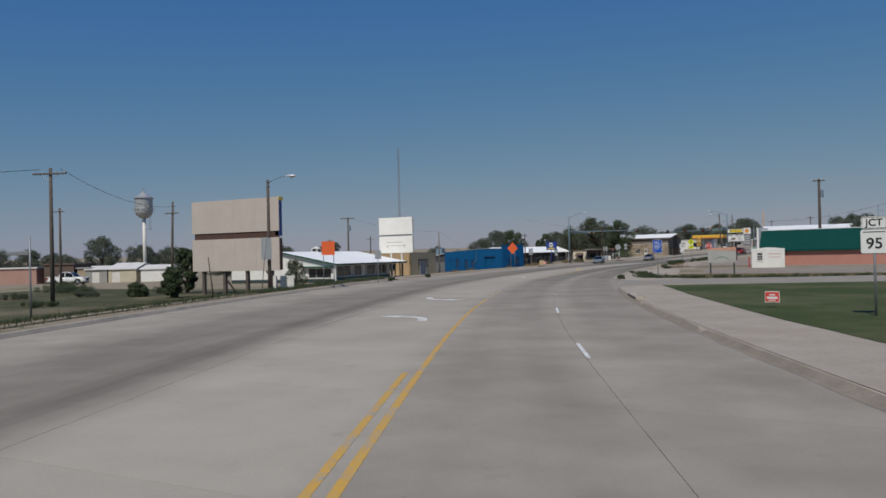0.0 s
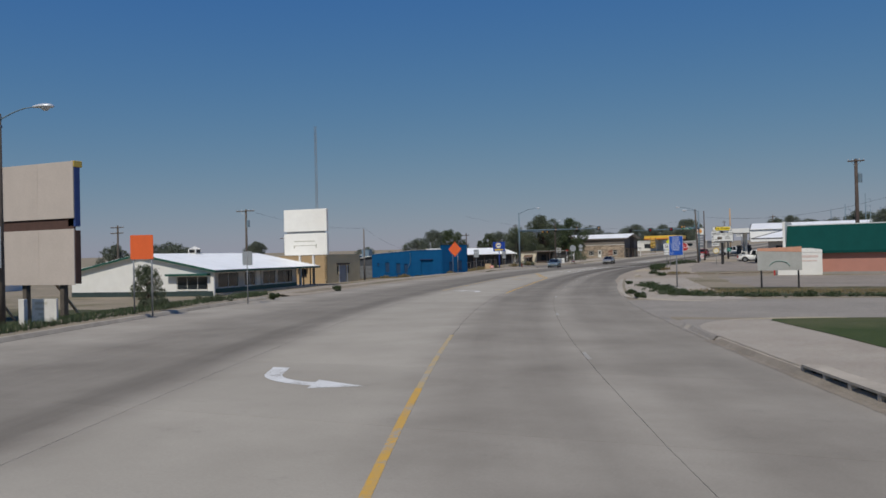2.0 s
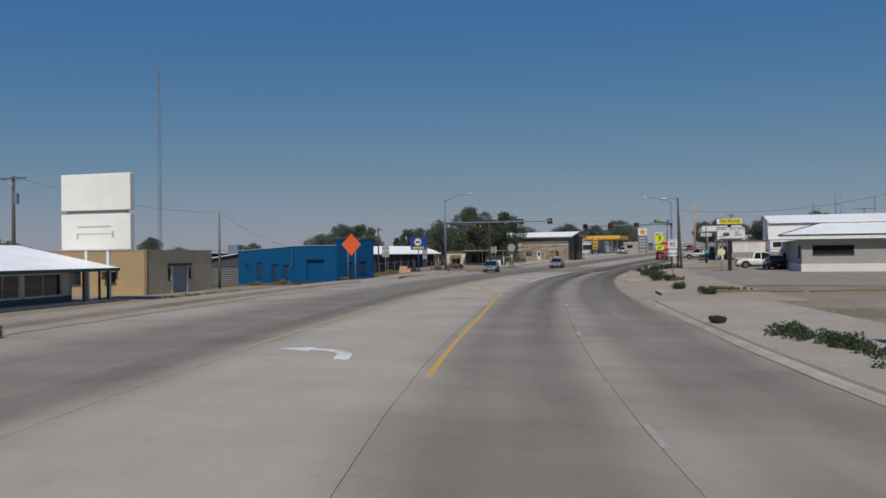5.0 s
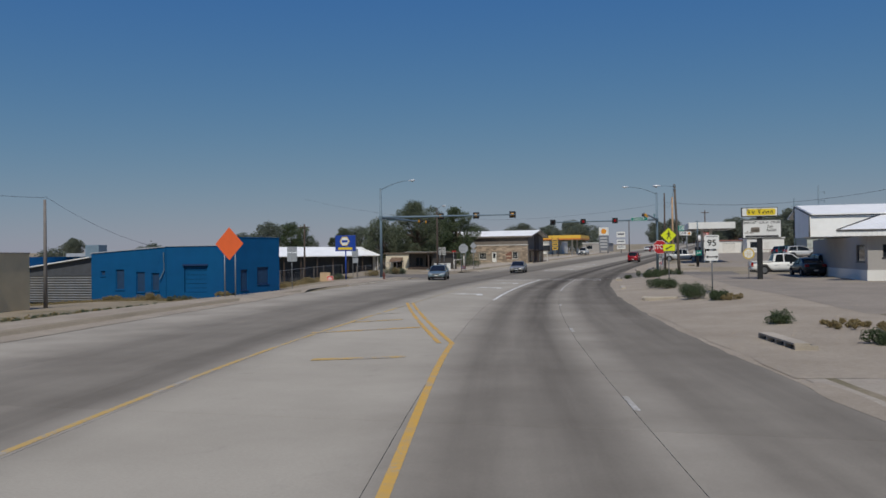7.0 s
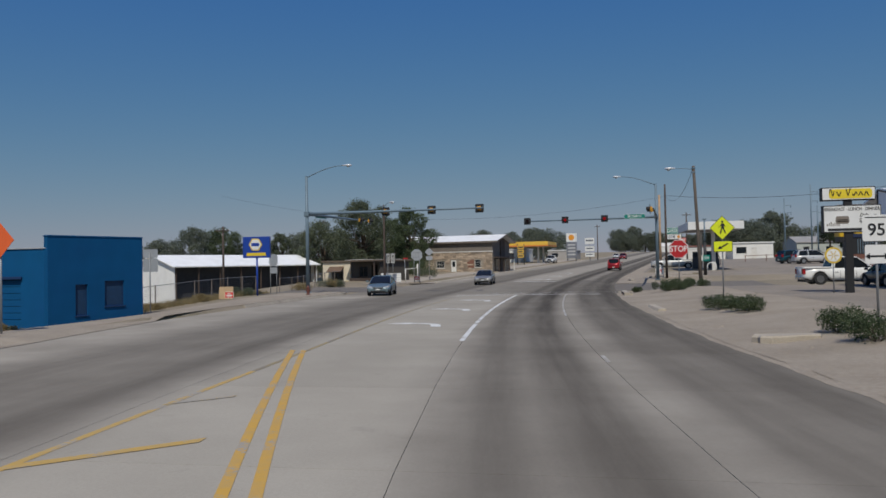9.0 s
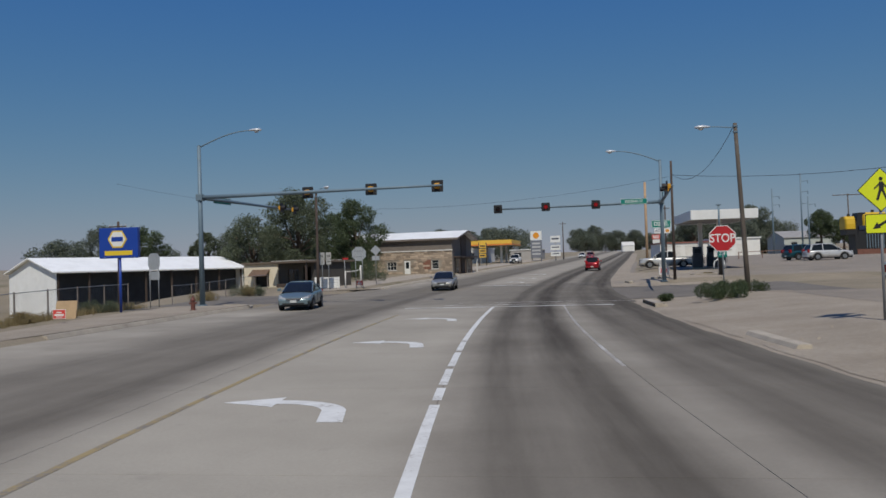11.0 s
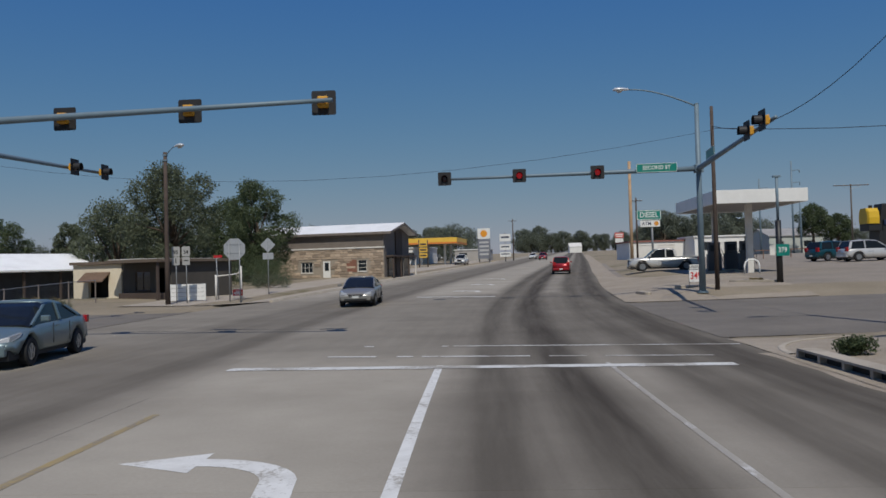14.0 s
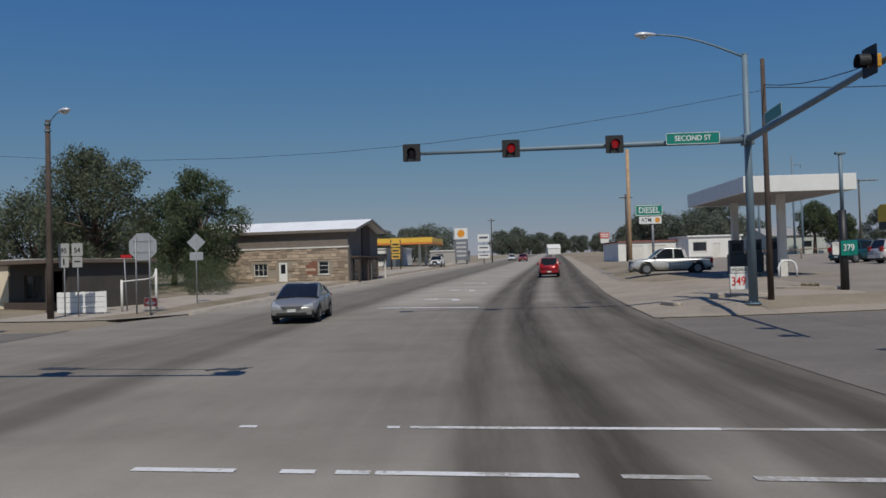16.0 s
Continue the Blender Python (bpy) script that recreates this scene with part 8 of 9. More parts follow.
def car(x, y, rz, label, paint, kind="sedan", name="car", group=""):
    """A car that faces +x in its own space: lofted body, glazed cabin, wheels, lamps, bumpers, mirrors."""
    g = gz(x, y) if abs((x - xr(y)) * cosr(y) + 3.5) > 10.6 else zr(y)
    t = thing(name, label, "car" if kind != "pickup" else "pickup truck", x, y, g + 0.005, rz, group)
    if kind == "sedan":
        L, W, r, wb = 4.75, 0.9, 0.33, 1.4
        hood = [(-2.37, 0.86), (-2.2, 1.0), (-1.5, 1.03), (-0.9, 0.98), (0.8, 0.95), (1.5, 0.86), (2.1, 0.72), (2.37, 0.58)]
        cab = [(-1.75, 1.0), (-0.95, 1.38), (-0.2, 1.46), (0.35, 1.42), (1.25, 0.93)]
    elif kind == "suv":
        L, W, r, wb = 4.8, 0.94, 0.37, 1.42
        hood = [(-2.4, 1.0), (-2.25, 1.08), (0.9, 1.08), (1.6, 1.03), (2.15, 0.92), (2.4, 0.74)]
        cab = [(-2.28, 1.06), (-2.05, 1.68), (-0.6, 1.76), (0.3, 1.7), (1.2, 1.06)]
    else:
        L, W, r, wb = 5.7, 0.98, 0.4, 1.78
        hood = [(-2.85, 1.12), (1.25, 1.14), (2.2, 1.1), (2.7, 1.02), (2.85, 0.8)]
        cab = [(-1.1, 1.13), (-0.98, 1.78), (-0.1, 1.86), (0.75, 1.8), (1.5, 1.13)]
    xs = np.linspace(-L / 2, L / 2, 23)
    hz = smooth_profile(hood, xs)
    bm_ = bmesh.new()
    rings = []
    for x_, z1 in zip(xs, hz):
        e = abs(x_) / (L / 2)
        w = W * (1 - 0.16 * max(0, e - 0.72) / 0.28) if e > 0.72 else W
        z0 = 0.3 + (0.1 if e > 0.9 else 0)
        arch = 0
        for wx in (-wb, wb):
            d = abs(x_ - wx)
            if d < r * 1.25:
                arch = max(arch, math.sqrt(max(0, (r * 1.25) ** 2 - d * d)))
        zl = max(z0, r + arch - 0.02) if arch else z0
        half = [(w * 0.86, zl), (w * 0.985, zl + 0.04), (w, 0.62 if 0.62 > zl + 0.06 else zl + 0.06), (w * 0.975, max(z1 - 0.14, zl + 0.1)), (w * 0.9, max(z1 - 0.035, zl + 0.13)), (w * 0.6, max(z1, zl + 0.15)), (0.0, max(z1 + 0.02, zl + 0.16))]
        rings.append([(x_, yy, zz) for yy, zz in half] + [(x_, -yy, zz) for yy, zz in half[-2::-1]])
    loft(bm_, rings)
    part("body", bm_, paint, t, smooth=True)
    bm_ = bmesh.new()
    box(bm_, -L / 2 + 0.12, L / 2 - 0.12, -W * 0.84, W * 0.84, 0.2, 0.56)
    for wx in (-wb, wb):
        box(bm_, wx - r * 1.1, wx + r * 1.1, -W * 0.9, W * 0.9, 0.3, r * 1.9)
    part("underbody", bm_, UNDER, t)
    # cabin: glass block with painted roof and pillars
    cx = np.linspace(cab[0][0], cab[-1][0], 13)
    cz = smooth_profile(cab, cx)
    bm_ = bmesh.new()
    belt = smooth_profile(hood, cx)
    rings, roof = [], []
    zmax = max(cz)
    for x_, z1, zb in zip(cx, cz, belt):
        k = (z1 - zb) / (zmax - zb + 1e-6)
        wt = W * (0.9 - 0.17 * k)
        rings.append([(x_, W * 0.9, zb - 0.06), (x_, wt + 0.01, max(z1 - 0.07, zb - 0.03)), (x_, wt * 0.82, z1), (x_, -wt * 0.82, z1), (x_, -wt - 0.01, max(z1 - 0.07, zb - 0.03)), (x_, -W * 0.9, zb - 0.06)])
        roof.append((x_, z1, wt, zb))
    loft(bm_, rings)
    part("cabin_glass", bm_, CARGLASS, t, "dark cabin glass", smooth=False)
    bm_ = bmesh.new()
    top = [q for q in roof if q[1] > zmax - 0.1]
    rr = [[(q[0], q[2] + 0.018, q[1] - 0.1), (q[0], q[2] * 0.84, q[1] + 0.018), (q[0], 0, q[1] + 0.03), (q[0], -q[2] * 0.84, q[1] + 0.018), (q[0], -q[2] - 0.018, q[1] - 0.1), (q[0], 0, q[1] - 0.02)] for q in top]
    loft(bm_, rr)
    part("roof", bm_, paint, t, smooth=True)

    def pillar(x0, z0, x1, z1, wide):
        for s in (-1, 1):
            b2 = bmesh.new()

            def pt(xx, zz):
                zb = float(np.interp(xx, cx, belt))
                k = (zz - zb) / (zmax - zb + 1e-6)
                return s * (W * (0.9 - 0.17 * max(0, min(1, k))) + 0.022)
            a, b = pt(x0, z0), pt(x1, z1)
            v = [b2.verts.new(p) for p in ((x0 - wide / 2, a, z0), (x0 + wide / 2, a, z0), (x1 + wide / 2, b, z1), (x1 - wide / 2, b, z1))]
            u = [b2.verts.new((p.co.x, p.co.y - s * 0.05, p.co.z)) for p in v]
            b2.faces.new(v), b2.faces.new(u[::-1])
            for i in range(4):
                b2.faces.new((v[i], v[(i + 1) % 4], u[(i + 1) % 4], u[i]))
            part("pillar", b2, paint, t)
    pillar(cab[-1][0] - 0.06, cab[-1][1], top[-1][0], top[-1][1] - 0.06, 0.09)
    pillar(cab[0][0] + 0.12, cab[0][1], top[0][0] + 0.05, top[0][1] - 0.06, 0.2)
    mid = (top[0][0] + top[-1][0]) / 2
    pillar(mid, float(np.interp(mid, cx, belt)), mid, zmax - 0.06, 0.09)
    for wx in (-wb, wb):
        for s in (-1, 1):
            wheel(t, wx, s * (W - 0.11), r, 0.22)
    f, b = L / 2, -L / 2
    zf, zb_ = hz[-2], hz[1]
    for s in (-1, 1):
        bm_ = bmesh.new()
        if kind == "sedan":
            # swept lens: low and narrow by the grille, rising along the wing
            w0, w1, w2 = s * W * 0.46, s * W * 0.84, s * W * 0.93
            lo = [(f - 0.0, w0, zf - 0.10), (f - 0.14, w1, zf - 0.12), (f - 0.55, w2, zf + 0.02)]
            hi = [(f - 0.03, w0, zf - 0.04), (f - 0.2, w1, zf + 0.035), (f - 0.62, w2, zf + 0.1)]
            ob2 = [bm_.verts.new(p) for p in lo] + [bm_.verts.new(p) for p in hi]
            ib2 = [bm_.verts.new((p[0] - 0.12, p[1] * 0.86, p[2])) for p in lo] + [bm_.verts.new((p[0] - 0.12, p[1] * 0.86, p[2])) for p in hi]
            for q in (ob2, ib2):
                bm_.faces.new((q[0], q[1], q[4], q[3])), bm_.faces.new((q[1], q[2], q[5], q[4]))
            for a_, c_ in ((0, 1), (1, 2), (2, 5), (5, 4), (4, 3), (3, 0)):
                bm_.faces.new((ob2[a_], ob2[c_], ib2[c_], ib2[a_]))
            bmesh.ops.recalc_face_normals(bm_, faces=bm_.faces)
        else:
            box(bm_, f - 0.42, f - 0.02, min(s * W * 0.5, s * W * 0.86), max(s * W * 0.5, s * W * 0.86), zf - 0.14, zf + 0.04, 0.03)
        part("headlamp", bm_, HEADL, t, "clear headlamp")
        bm_ = bmesh.new()
        tz = 0.72 if kind == "pickup" else zb_ - 0.24
        box(bm_, b - 0.015, b + 0.16, min(s * W * 0.56, s * W * 0.9), max(s * W * 0.56, s * W * 0.9), tz, tz + (0.36 if kind != "sedan" else 0.2), 0.02)
        part("tail_lamp", bm_, TAIL, t, "red tail lamp")
        bm_ = bmesh.new()
        mx = cab[-1][0] - 0.35
        mz = float(np.interp(mx, xs, hz)) + 0.12
        box(bm_, mx - 0.06, mx + 0.06, min(s * (W + 0.0), s * (W + 0.2)), max(s * W, s * (W + 0.2)), mz - 0.07, mz + 0.07, 0.03)
        part("mirror", bm_, paint, t)
        for dx in (0.25, -0.75):
            bm_ = bmesh.new()
            box(bm_, mid + dx, mid + dx + 0.2, min(s * W, s * (W + 0.025)), max(s * W, s * (W + 0.025)), 0.82, 0.85)
            part("door_handle", bm_, CHROME if kind == "pickup" else paint, t)
            bm_ = bmesh.new()
            box(bm_, mid + dx + 0.32, mid + dx + 0.33, min(s * (W - 0.01), s * (W + 0.004)), max(s * (W - 0.01), s * (W + 0.004)), 0.42, 0.9)
            part("door_seam", bm_, UNDER, t)
    bm_ = bmesh.new()
    box(bm_, f - 0.14, f + 0.03, -W * 0.82, W * 0.82, 0.3, 0.56, 0.05)
    part("front_bumper", bm_, CHROME if kind == "pickup" else paint, t)
    bm_ = bmesh.new()
    box(bm_, f + 0.0, f + 0.036, -W * 0.62, W * 0.62, 0.31, 0.4, 0.012)
    part("air_intake", bm_, UNDER, t, "dark lower air intake")
    bm_ = bmesh.new()
    box(bm_, b - 0.05, b + 0.12, -W * 0.84, W * 0.84, 0.36, 0.58, 0.04)
    part("rear_bumper", bm_, CHROME if kind == "pickup" else paint, t)
    bm_ = bmesh.new()
    box(bm_, f - 0.06, f + 0.005, -W * 0.42, W * 0.42, 0.56, zf - 0.06, 0.015)
    part("grille", bm_, UNDER, t, "dark grille")
    bm_ = bmesh.new()
    box(bm_, f - 0.02, f + 0.012, -W * 0.44, W * 0.44, zf - 0.1, zf - 0.06)
    part("grille_trim", bm_, CHROME, t)
    if kind == "sedan":
        for k in range(3):
            bm_ = bmesh.new()
            zz = 0.575 - 0.045 * k
            box(bm_, f - 0.02, f + 0.045, -W * (0.4 - 0.03 * k), W * (0.4 - 0.03 * k), zz, zz + 0.016)
            part("grille_bar", bm_, CHROME, t)
    for xx in (f + 0.035, b - 0.06):
        bm_ = bmesh.new()
        box(bm_, xx - 0.01, xx + 0.01, -0.16, 0.16, 0.42, 0.54)
        part("number_plate", bm_, PLATE, t)
    if kind == "pickup":
        bm_ = bmesh.new()
        box(bm_, -2.72, -1.2, -0.78, 0.78, 1.1, 1.165)
        part("load_bed", bm_, UNDER, t, "dark open load bed")
        bm_ = bmesh.new()
        for s in (-1, 1):
            box(bm_, -2.82, -1.12, s * 0.9 - 0.06, s * 0.9 + 0.06, 1.1, 1.2, 0.02)
        box(bm_, -2.86, -2.76, -0.84, 0.84, 1.1, 1.2, 0.02)
        part("bed_rail", bm_, paint, t)
    return t


RED_P = car_paint("red_car_paint", (0.30, 0.012, 0.02))
SILVER_P = car_paint("silver_car_paint", (0.25, 0.245, 0.23), 0.35)
BLUE_P = car_paint("pale_blue_car_paint", (0.15, 0.205, 0.225), 0.35)
WHITE_P = car_paint("white_car_paint", (0.72, 0.72, 0.70), 0.0)
GREY_P = car_paint("grey_car_paint", (0.52, 0.52, 0.52), 0.3)
BLACK_P = car_paint("black_car_paint", (0.012, 0.013, 0.016), 0.2)
TEAL_P = car_paint("teal_car_paint", (0.01, 0.06, 0.08), 0.3)


car(-28.2, 224.0, 85, "dark red hatchback driving away in the lane", RED_P, "suv")
car(-13.75, 152.6, 95, "black saloon car parked beside the diner", BLACK_P)
car(-42.1, 181.8, -88, "silver-grey saloon car coming towards the crossing", SILVER_P)
car(-46.9, 159.7, -82, "pale blue saloon car crossing the junction", BLUE_P)
car(-14.6, 158.6, 3, "white extended-cab pickup truck parked at the diner", WHITE_P, "pickup", "pickup_truck")
car(-21.0, 208.5, 176, "silver crew-cab pickup truck on the forecourt", car_paint("light_silver_car_paint", (0.5, 0.5, 0.49)), "pickup", "pickup_truck")
car(-3.9, 209.0, 6, "silver estate car parked by the forecourt", GREY_P, "suv")
car(-4.9, 213.6, 20, "dark teal car parked behind the silver one", TEAL_P, "suv")
car(-12.4, 154.2, 95, "dark blue car parked against the diner", car_paint("navy_car_paint", (0.012, 0.02, 0.05)), "suv")
car(-6.0, 172, 5, "white car parked beyond the cross street", WHITE_P, "suv")
car(-41.0, 283, -96, "white pickup truck leaving the petrol station", WHITE_P, "pickup", "pickup_truck")
x_, y_ = at(330, -3.2)
car(x_, y_, -97, "dark red oncoming car far along the road", RED_P, "suv")
x_, y_ = at(352, -6.8)
car(x_, y_, -97, "white oncoming car far along the road", WHITE_P, "sedan")
car(-49, 350, 40, "white car parked far along the road", WHITE_P, "sedan")
car(-44, 356, 40, "white van parked far along the road", WHITE_P, "suv")
car(-104.5, 82.5, 28, "white pickup truck parked by the far sheds", WHITE_P, "pickup", "pickup_truck")


def awning_kiosk():
    """A dark glazed kiosk: two rounded yellow awnings with a slanting dark shaft between, blue band, brick plinth."""
    x, y = 4.7, 227.7
    t = thing("kiosk", "dark glazed kiosk with rounded yellow awnings and a blue band", "kiosk", x, y, gz(x, y), 4)
    yl = mat("awning_yellow", (0.6, 0.38, 0.02), 0.45, 0, 0.1, 1, 20, 0.05, 0.2)
    navy = mat("band_navy", (0.012, 0.022, 0.06), 0.5, 0, 0.1, 1, 20)
    for x0, x1, z0, z1 in ((-0.7, 0.9, 3.0, 4.5), (2.0, 5.6, 3.35, 4.9)):
        bm_ = bmesh.new()
        rings = []
        for k, (dy, dz) in enumerate(((-1.0, 0.0), (-1.05, 0.5), (-0.95, 1.0), (-0.6, 1.3), (0.6, 1.3), (0.95, 1.0), (1.05, 0.5), (1.0, 0.0))):
            rings.append((dy, z0 + dz * (z1 - z0) / 1.3))
        loft(bm_, [[(xx, dy * sc, zz) for dy, zz in rings] for xx, sc in ((x0, 0.8), (x0 + 0.15, 1.0), (x1 - 0.15, 1.0), (x1, 0.8))])
        part("awning", bm_, yl, t, "rounded yellow awning")
        bm_ = bmesh.new()
        cyl(bm_, ((x0 + x1) / 2 + 0.2, 0, z1), ((x0 + x1) / 2 + 0.2, 0, z1 + 0.3), 0.22, n=10)
        part("roof_lamp", bm_, BLACK, t)
    bm_ = bmesh.new()
    prism(bm_, [(0.75, 2.6), (2.3, 2.6), (2.5, 4.9), (1.35, 4.9)], -0.8, 0.8)
    part("shaft", bm_, BLACK, t, "dark slanting shaft")
    bm_ = bmesh.new()
    box(bm_, 1.3, 5.6, -1.12, 1.12, 2.85, 3.34, 0.04)
    part("band", bm_, navy, t, "dark blue band")
    bm_ = bmesh.new()
    box(bm_, 1.2, 5.6, -1.0, 1.0, 0.45, 2.84, 0.05)
    part("body", bm_, BLACK, t)
    for i in range(7):
        bm_ = bmesh.new()
        box(bm_, 2.4 + i * 0.42, 2.52 + i * 0.42, -1.08, -1.003, 0.7, 2.6, 0.01)
        part("mullion", bm_, GALV, t)
    bm_ = bmesh.new()
    box(bm_, -0.6, 1.2, -0.9, 0.9, 2.3, 3.0, 0.05)
    part("frame", bm_, BLACK, t)
    bm_ = bmesh.new()
    box(bm_, 0.95, 5.65, -1.06, 1.06, -0.2, 0.6, 0.02)
    part("plinth", bm_, mat("red_brown_brick", (0.16, 0.07, 0.05), 0.9, 0, 0.25, 4, 30), t, "red-brown brick plinth")
    bm_ = bmesh.new()
    box(bm_, 0.7, 1.2, -1.0, 1.0, -0.2, 2.3, 0.02)
    part("corner_pier", bm_, BLACK, t)
    t.scale = (0.82, 1.0, 1.1)


awning_kiosk()

# ---------- trees and bushes ----------
BARK = mat("bark", (0.10, 0.075, 0.055), 0.95, 0, 0.3, 3, 25, 0.8)
LEAF_A = leaf_mat("elm_leaves", (0.06, 0.085, 0.042), (0.125, 0.155, 0.08))
# paler greens for the skyline: distance haze is put into the leaf colour
LEAF_F = leaf_mat("hazed_far_leaves", (0.11, 0.13, 0.095), (0.18, 0.20, 0.15))
LEAF_B = leaf_mat("dusty_leaves", (0.085, 0.105, 0.062), (0.155, 0.175, 0.11))
LEAF_C = leaf_mat("weed_leaves", (0.045, 0.07, 0.03), (0.10, 0.125, 0.062))
STRAW = leaf_mat("dry_stalks", (0.22, 0.17, 0.08), (0.36, 0.29, 0.15))


def leaf_cloud(centres, count, size, seed):
    """Leaf clumps: small bent leaves round many twigs; centres are (x, y, z, radius)."""
    rng = np.random.default_rng(seed)
    w = np.array([c[3] ** 2 for c in centres])
    pick = rng.choice(len(centres), count, p=w / w.sum())
    d = rng.normal(size=(count, 3))
    d /= np.linalg.norm(d, axis=1)[:, None]
    rad = np.array([centres[i][3] for i in pick]) * rng.uniform(0.45, 1.08, count) ** 0.6
    # ragged surface: each clump pushed in and out
    lump = 0.86 + 0.2 * np.sin(d[:, 0] * 5 + pick) * np.cos(d[:, 2] * 6 + pick * 2.1)
    p = np.array([centres[i][:3] for i in pick]) + d * (rad * lump)[:, None]
    # loose twigs blur the edge of each clump
    p += rng.normal(size=(count, 3)) * (np.array([centres[i][3] for i in pick]) * rng.choice((0.06, 0.2), count, p=(0.74, 0.26)))[:, None] * np.array((1.0, 1.0, 0.7))
    a = rng.normal(size=(count, 3))
    a /= np.linalg.norm(a, axis=1)[:, None]
    b = np.cross(a, rng.normal(size=(count, 3)))
    b /= np.linalg.norm(b, axis=1)[:, None]
    s = size * rng.uniform(0.6, 1.5, count)[:, None]
    v = np.stack([p - a * s, p + b * s * 0.5, p + a * s, p - b * s * 0.5], axis=1).reshape(-1, 3)
    f = np.arange(count * 4).reshape(-1, 4)
    me = bpy.data.meshes.new("crown")
    me.from_pydata(v.tolist(), [], f.tolist())
    return me


def tree(x, y, h, spread, label, seed, leaf=None, count=9000, lsize=0.17, trunk_h=0.28, name="tree", group="", lobes=16, low=0.22):
    rnd = random.Random(seed)
    t = thing(name, label, "tree", x, y, gz(x, y) - 0.05, 0, group)
    bm_ = bmesh.new()
    tr = h * 0.026 + 0.05
    tube(bm_, [(0, 0, 0), (0.06 * h * 0.1, 0.02, h * trunk_h * 0.5), (0.02 * h, 0.03 * h, h * trunk_h), (0.0, 0.02 * h, h * 0.62)], tr * 1.25, 8, tr * 0.4)
    centres = []
    for i in range(lobes):
        a = 2 * math.pi * (i * 0.381966) + rnd.uniform(-0.3, 0.3)
        zz = h * (low + (0.92 - low) * ((i + 0.5) / lobes))
        k = (zz / h - low) / (0.95 - low)
        rr = spread * (0.35 + 0.65 * math.sin(math.pi * min(1, k * 0.85 + 0.14))) * rnd.uniform(0.5, 0.85)
        cr = spread * rnd.uniform(0.26, 0.44)
        c = (rr * math.cos(a), rr * math.sin(a), min(zz, h - cr * 0.9), cr)
        centres.append(c)
        base = h * trunk_h * rnd.uniform(0.8, 1.6)
        tube(bm_, [(0, 0, base), (c[0] * 0.45, c[1] * 0.45, base + (c[2] - base) * 0.55), (c[0] * 0.95, c[1] * 0.95, c[2])], tr * 0.38, 5, tr * 0.08)
    centres.append((0, 0, h * 0.9, spread * 0.3))
    part("trunk", bm_, BARK, t, "rough brown trunk and limbs", smooth=True)
    me = leaf_cloud(centres, count, lsize, seed)
    me.materials.append(leaf or LEAF_A)
    c = new("crown", me)
    c.parent = t
    return t


def bush(x, y, r, h, label, seed, leaf=None, count=900, lsize=0.06, name="bush", stalks=0):
    rnd = random.Random(seed)
    t = thing(name, label, "bush", x, y, gz(x, y), rnd.uniform(0, 360), "roadside weeds")
    centres = [(rnd.uniform(-0.7, 0.7) * r, rnd.uniform(-0.7, 0.7) * r, h * rnd.uniform(0.25, 0.65), min(r * 0.5, h * 0.45) * rnd.uniform(0.7, 1.15)) for _ in range(14)]
    me = leaf_cloud(centres, count, lsize, seed)
    me.materials.append(leaf or LEAF_C)
    c = new("foliage", me)
    c.parent = t
    bm_ = bmesh.new()
    for i in range(7):
        q = centres[i]
        tube(bm_, [(0, 0, -0.05), (q[0] * 0.6, q[1] * 0.6, q[2] * 0.6), (q[0], q[1], q[2])], 0.018, 4, 0.006)
    part("stems", bm_, BARK, t)
    return t


tree(-62.5, 206.7, 10.6, 4.3, "tall dusty elm tree with a broad ragged crown", 21, LEAF_B, 30000, 0.095, low=0.15)
tree(-58.2, 216.5, 9.9, 3.7, "dense dark green elm tree beside the stone building", 22, LEAF_A, 28000, 0.09, low=0.12)
tree(-70.5, 213.0, 9.0, 4.6, "grey-green tree behind the low building", 23, LEAF_B, 18000, 0.11, low=0.15)
tree(-62.5, 222.0, 8.5, 3.8, "dark tree behind the stone building", 24, LEAF_A, 16000, 0.11, low=0.15)
tree(-56.6, 75.8, 3.0, 1.35, "small ragged evergreen in front of the restaurant", 25, LEAF_B, 9000, 0.05, low=0.08)
tree(-51.0, 52.4, 2.7, 0.95, "dark shrubby tree in the rough grass", 26, LEAF_A, 8000, 0.08, low=0.1)
tree(-56.4, 53.5, 1.3, 0.9, "dark shrub in the rough grass", 27, LEAF_A, 6000, 0.075, low=0.1)
tree(-57.6, 60.5, 4.4, 1.25, "slender dark tree standing beside the billboard", 28, LEAF_A, 10000, 0.1, low=0.15)

tree(-99.4, 239.0, 9.81 - gz(-99.4, 239), 4.3, "broad dark shade tree behind the long shed", 31, LEAF_A, 14000, 0.13, low=0.18)
tree(-84.0, 230.0, 8.3 - gz(-84, 230), 2.3, "slender grey-green tree behind the long shed", 32, LEAF_B, 9000, 0.11, low=0.12)
tree(-89.0, 236.0, 6.6 - gz(-89, 236), 1.7, "small grey-green tree behind the long shed", 33, LEAF_B, 6000, 0.11, low=0.12)
tree(12.6, 262.6, 7.4, 2.6, "dark shade tree on a bare trunk beyond the forecourt", 34, LEAF_A, 10000, 0.11, trunk_h=0.4, low=0.42)
tree(16.6, 263.5, 5.9, 2.3, "dark shade tree beyond the forecourt", 35, LEAF_A, 9000, 0.11, trunk_h=0.35, low=0.3)

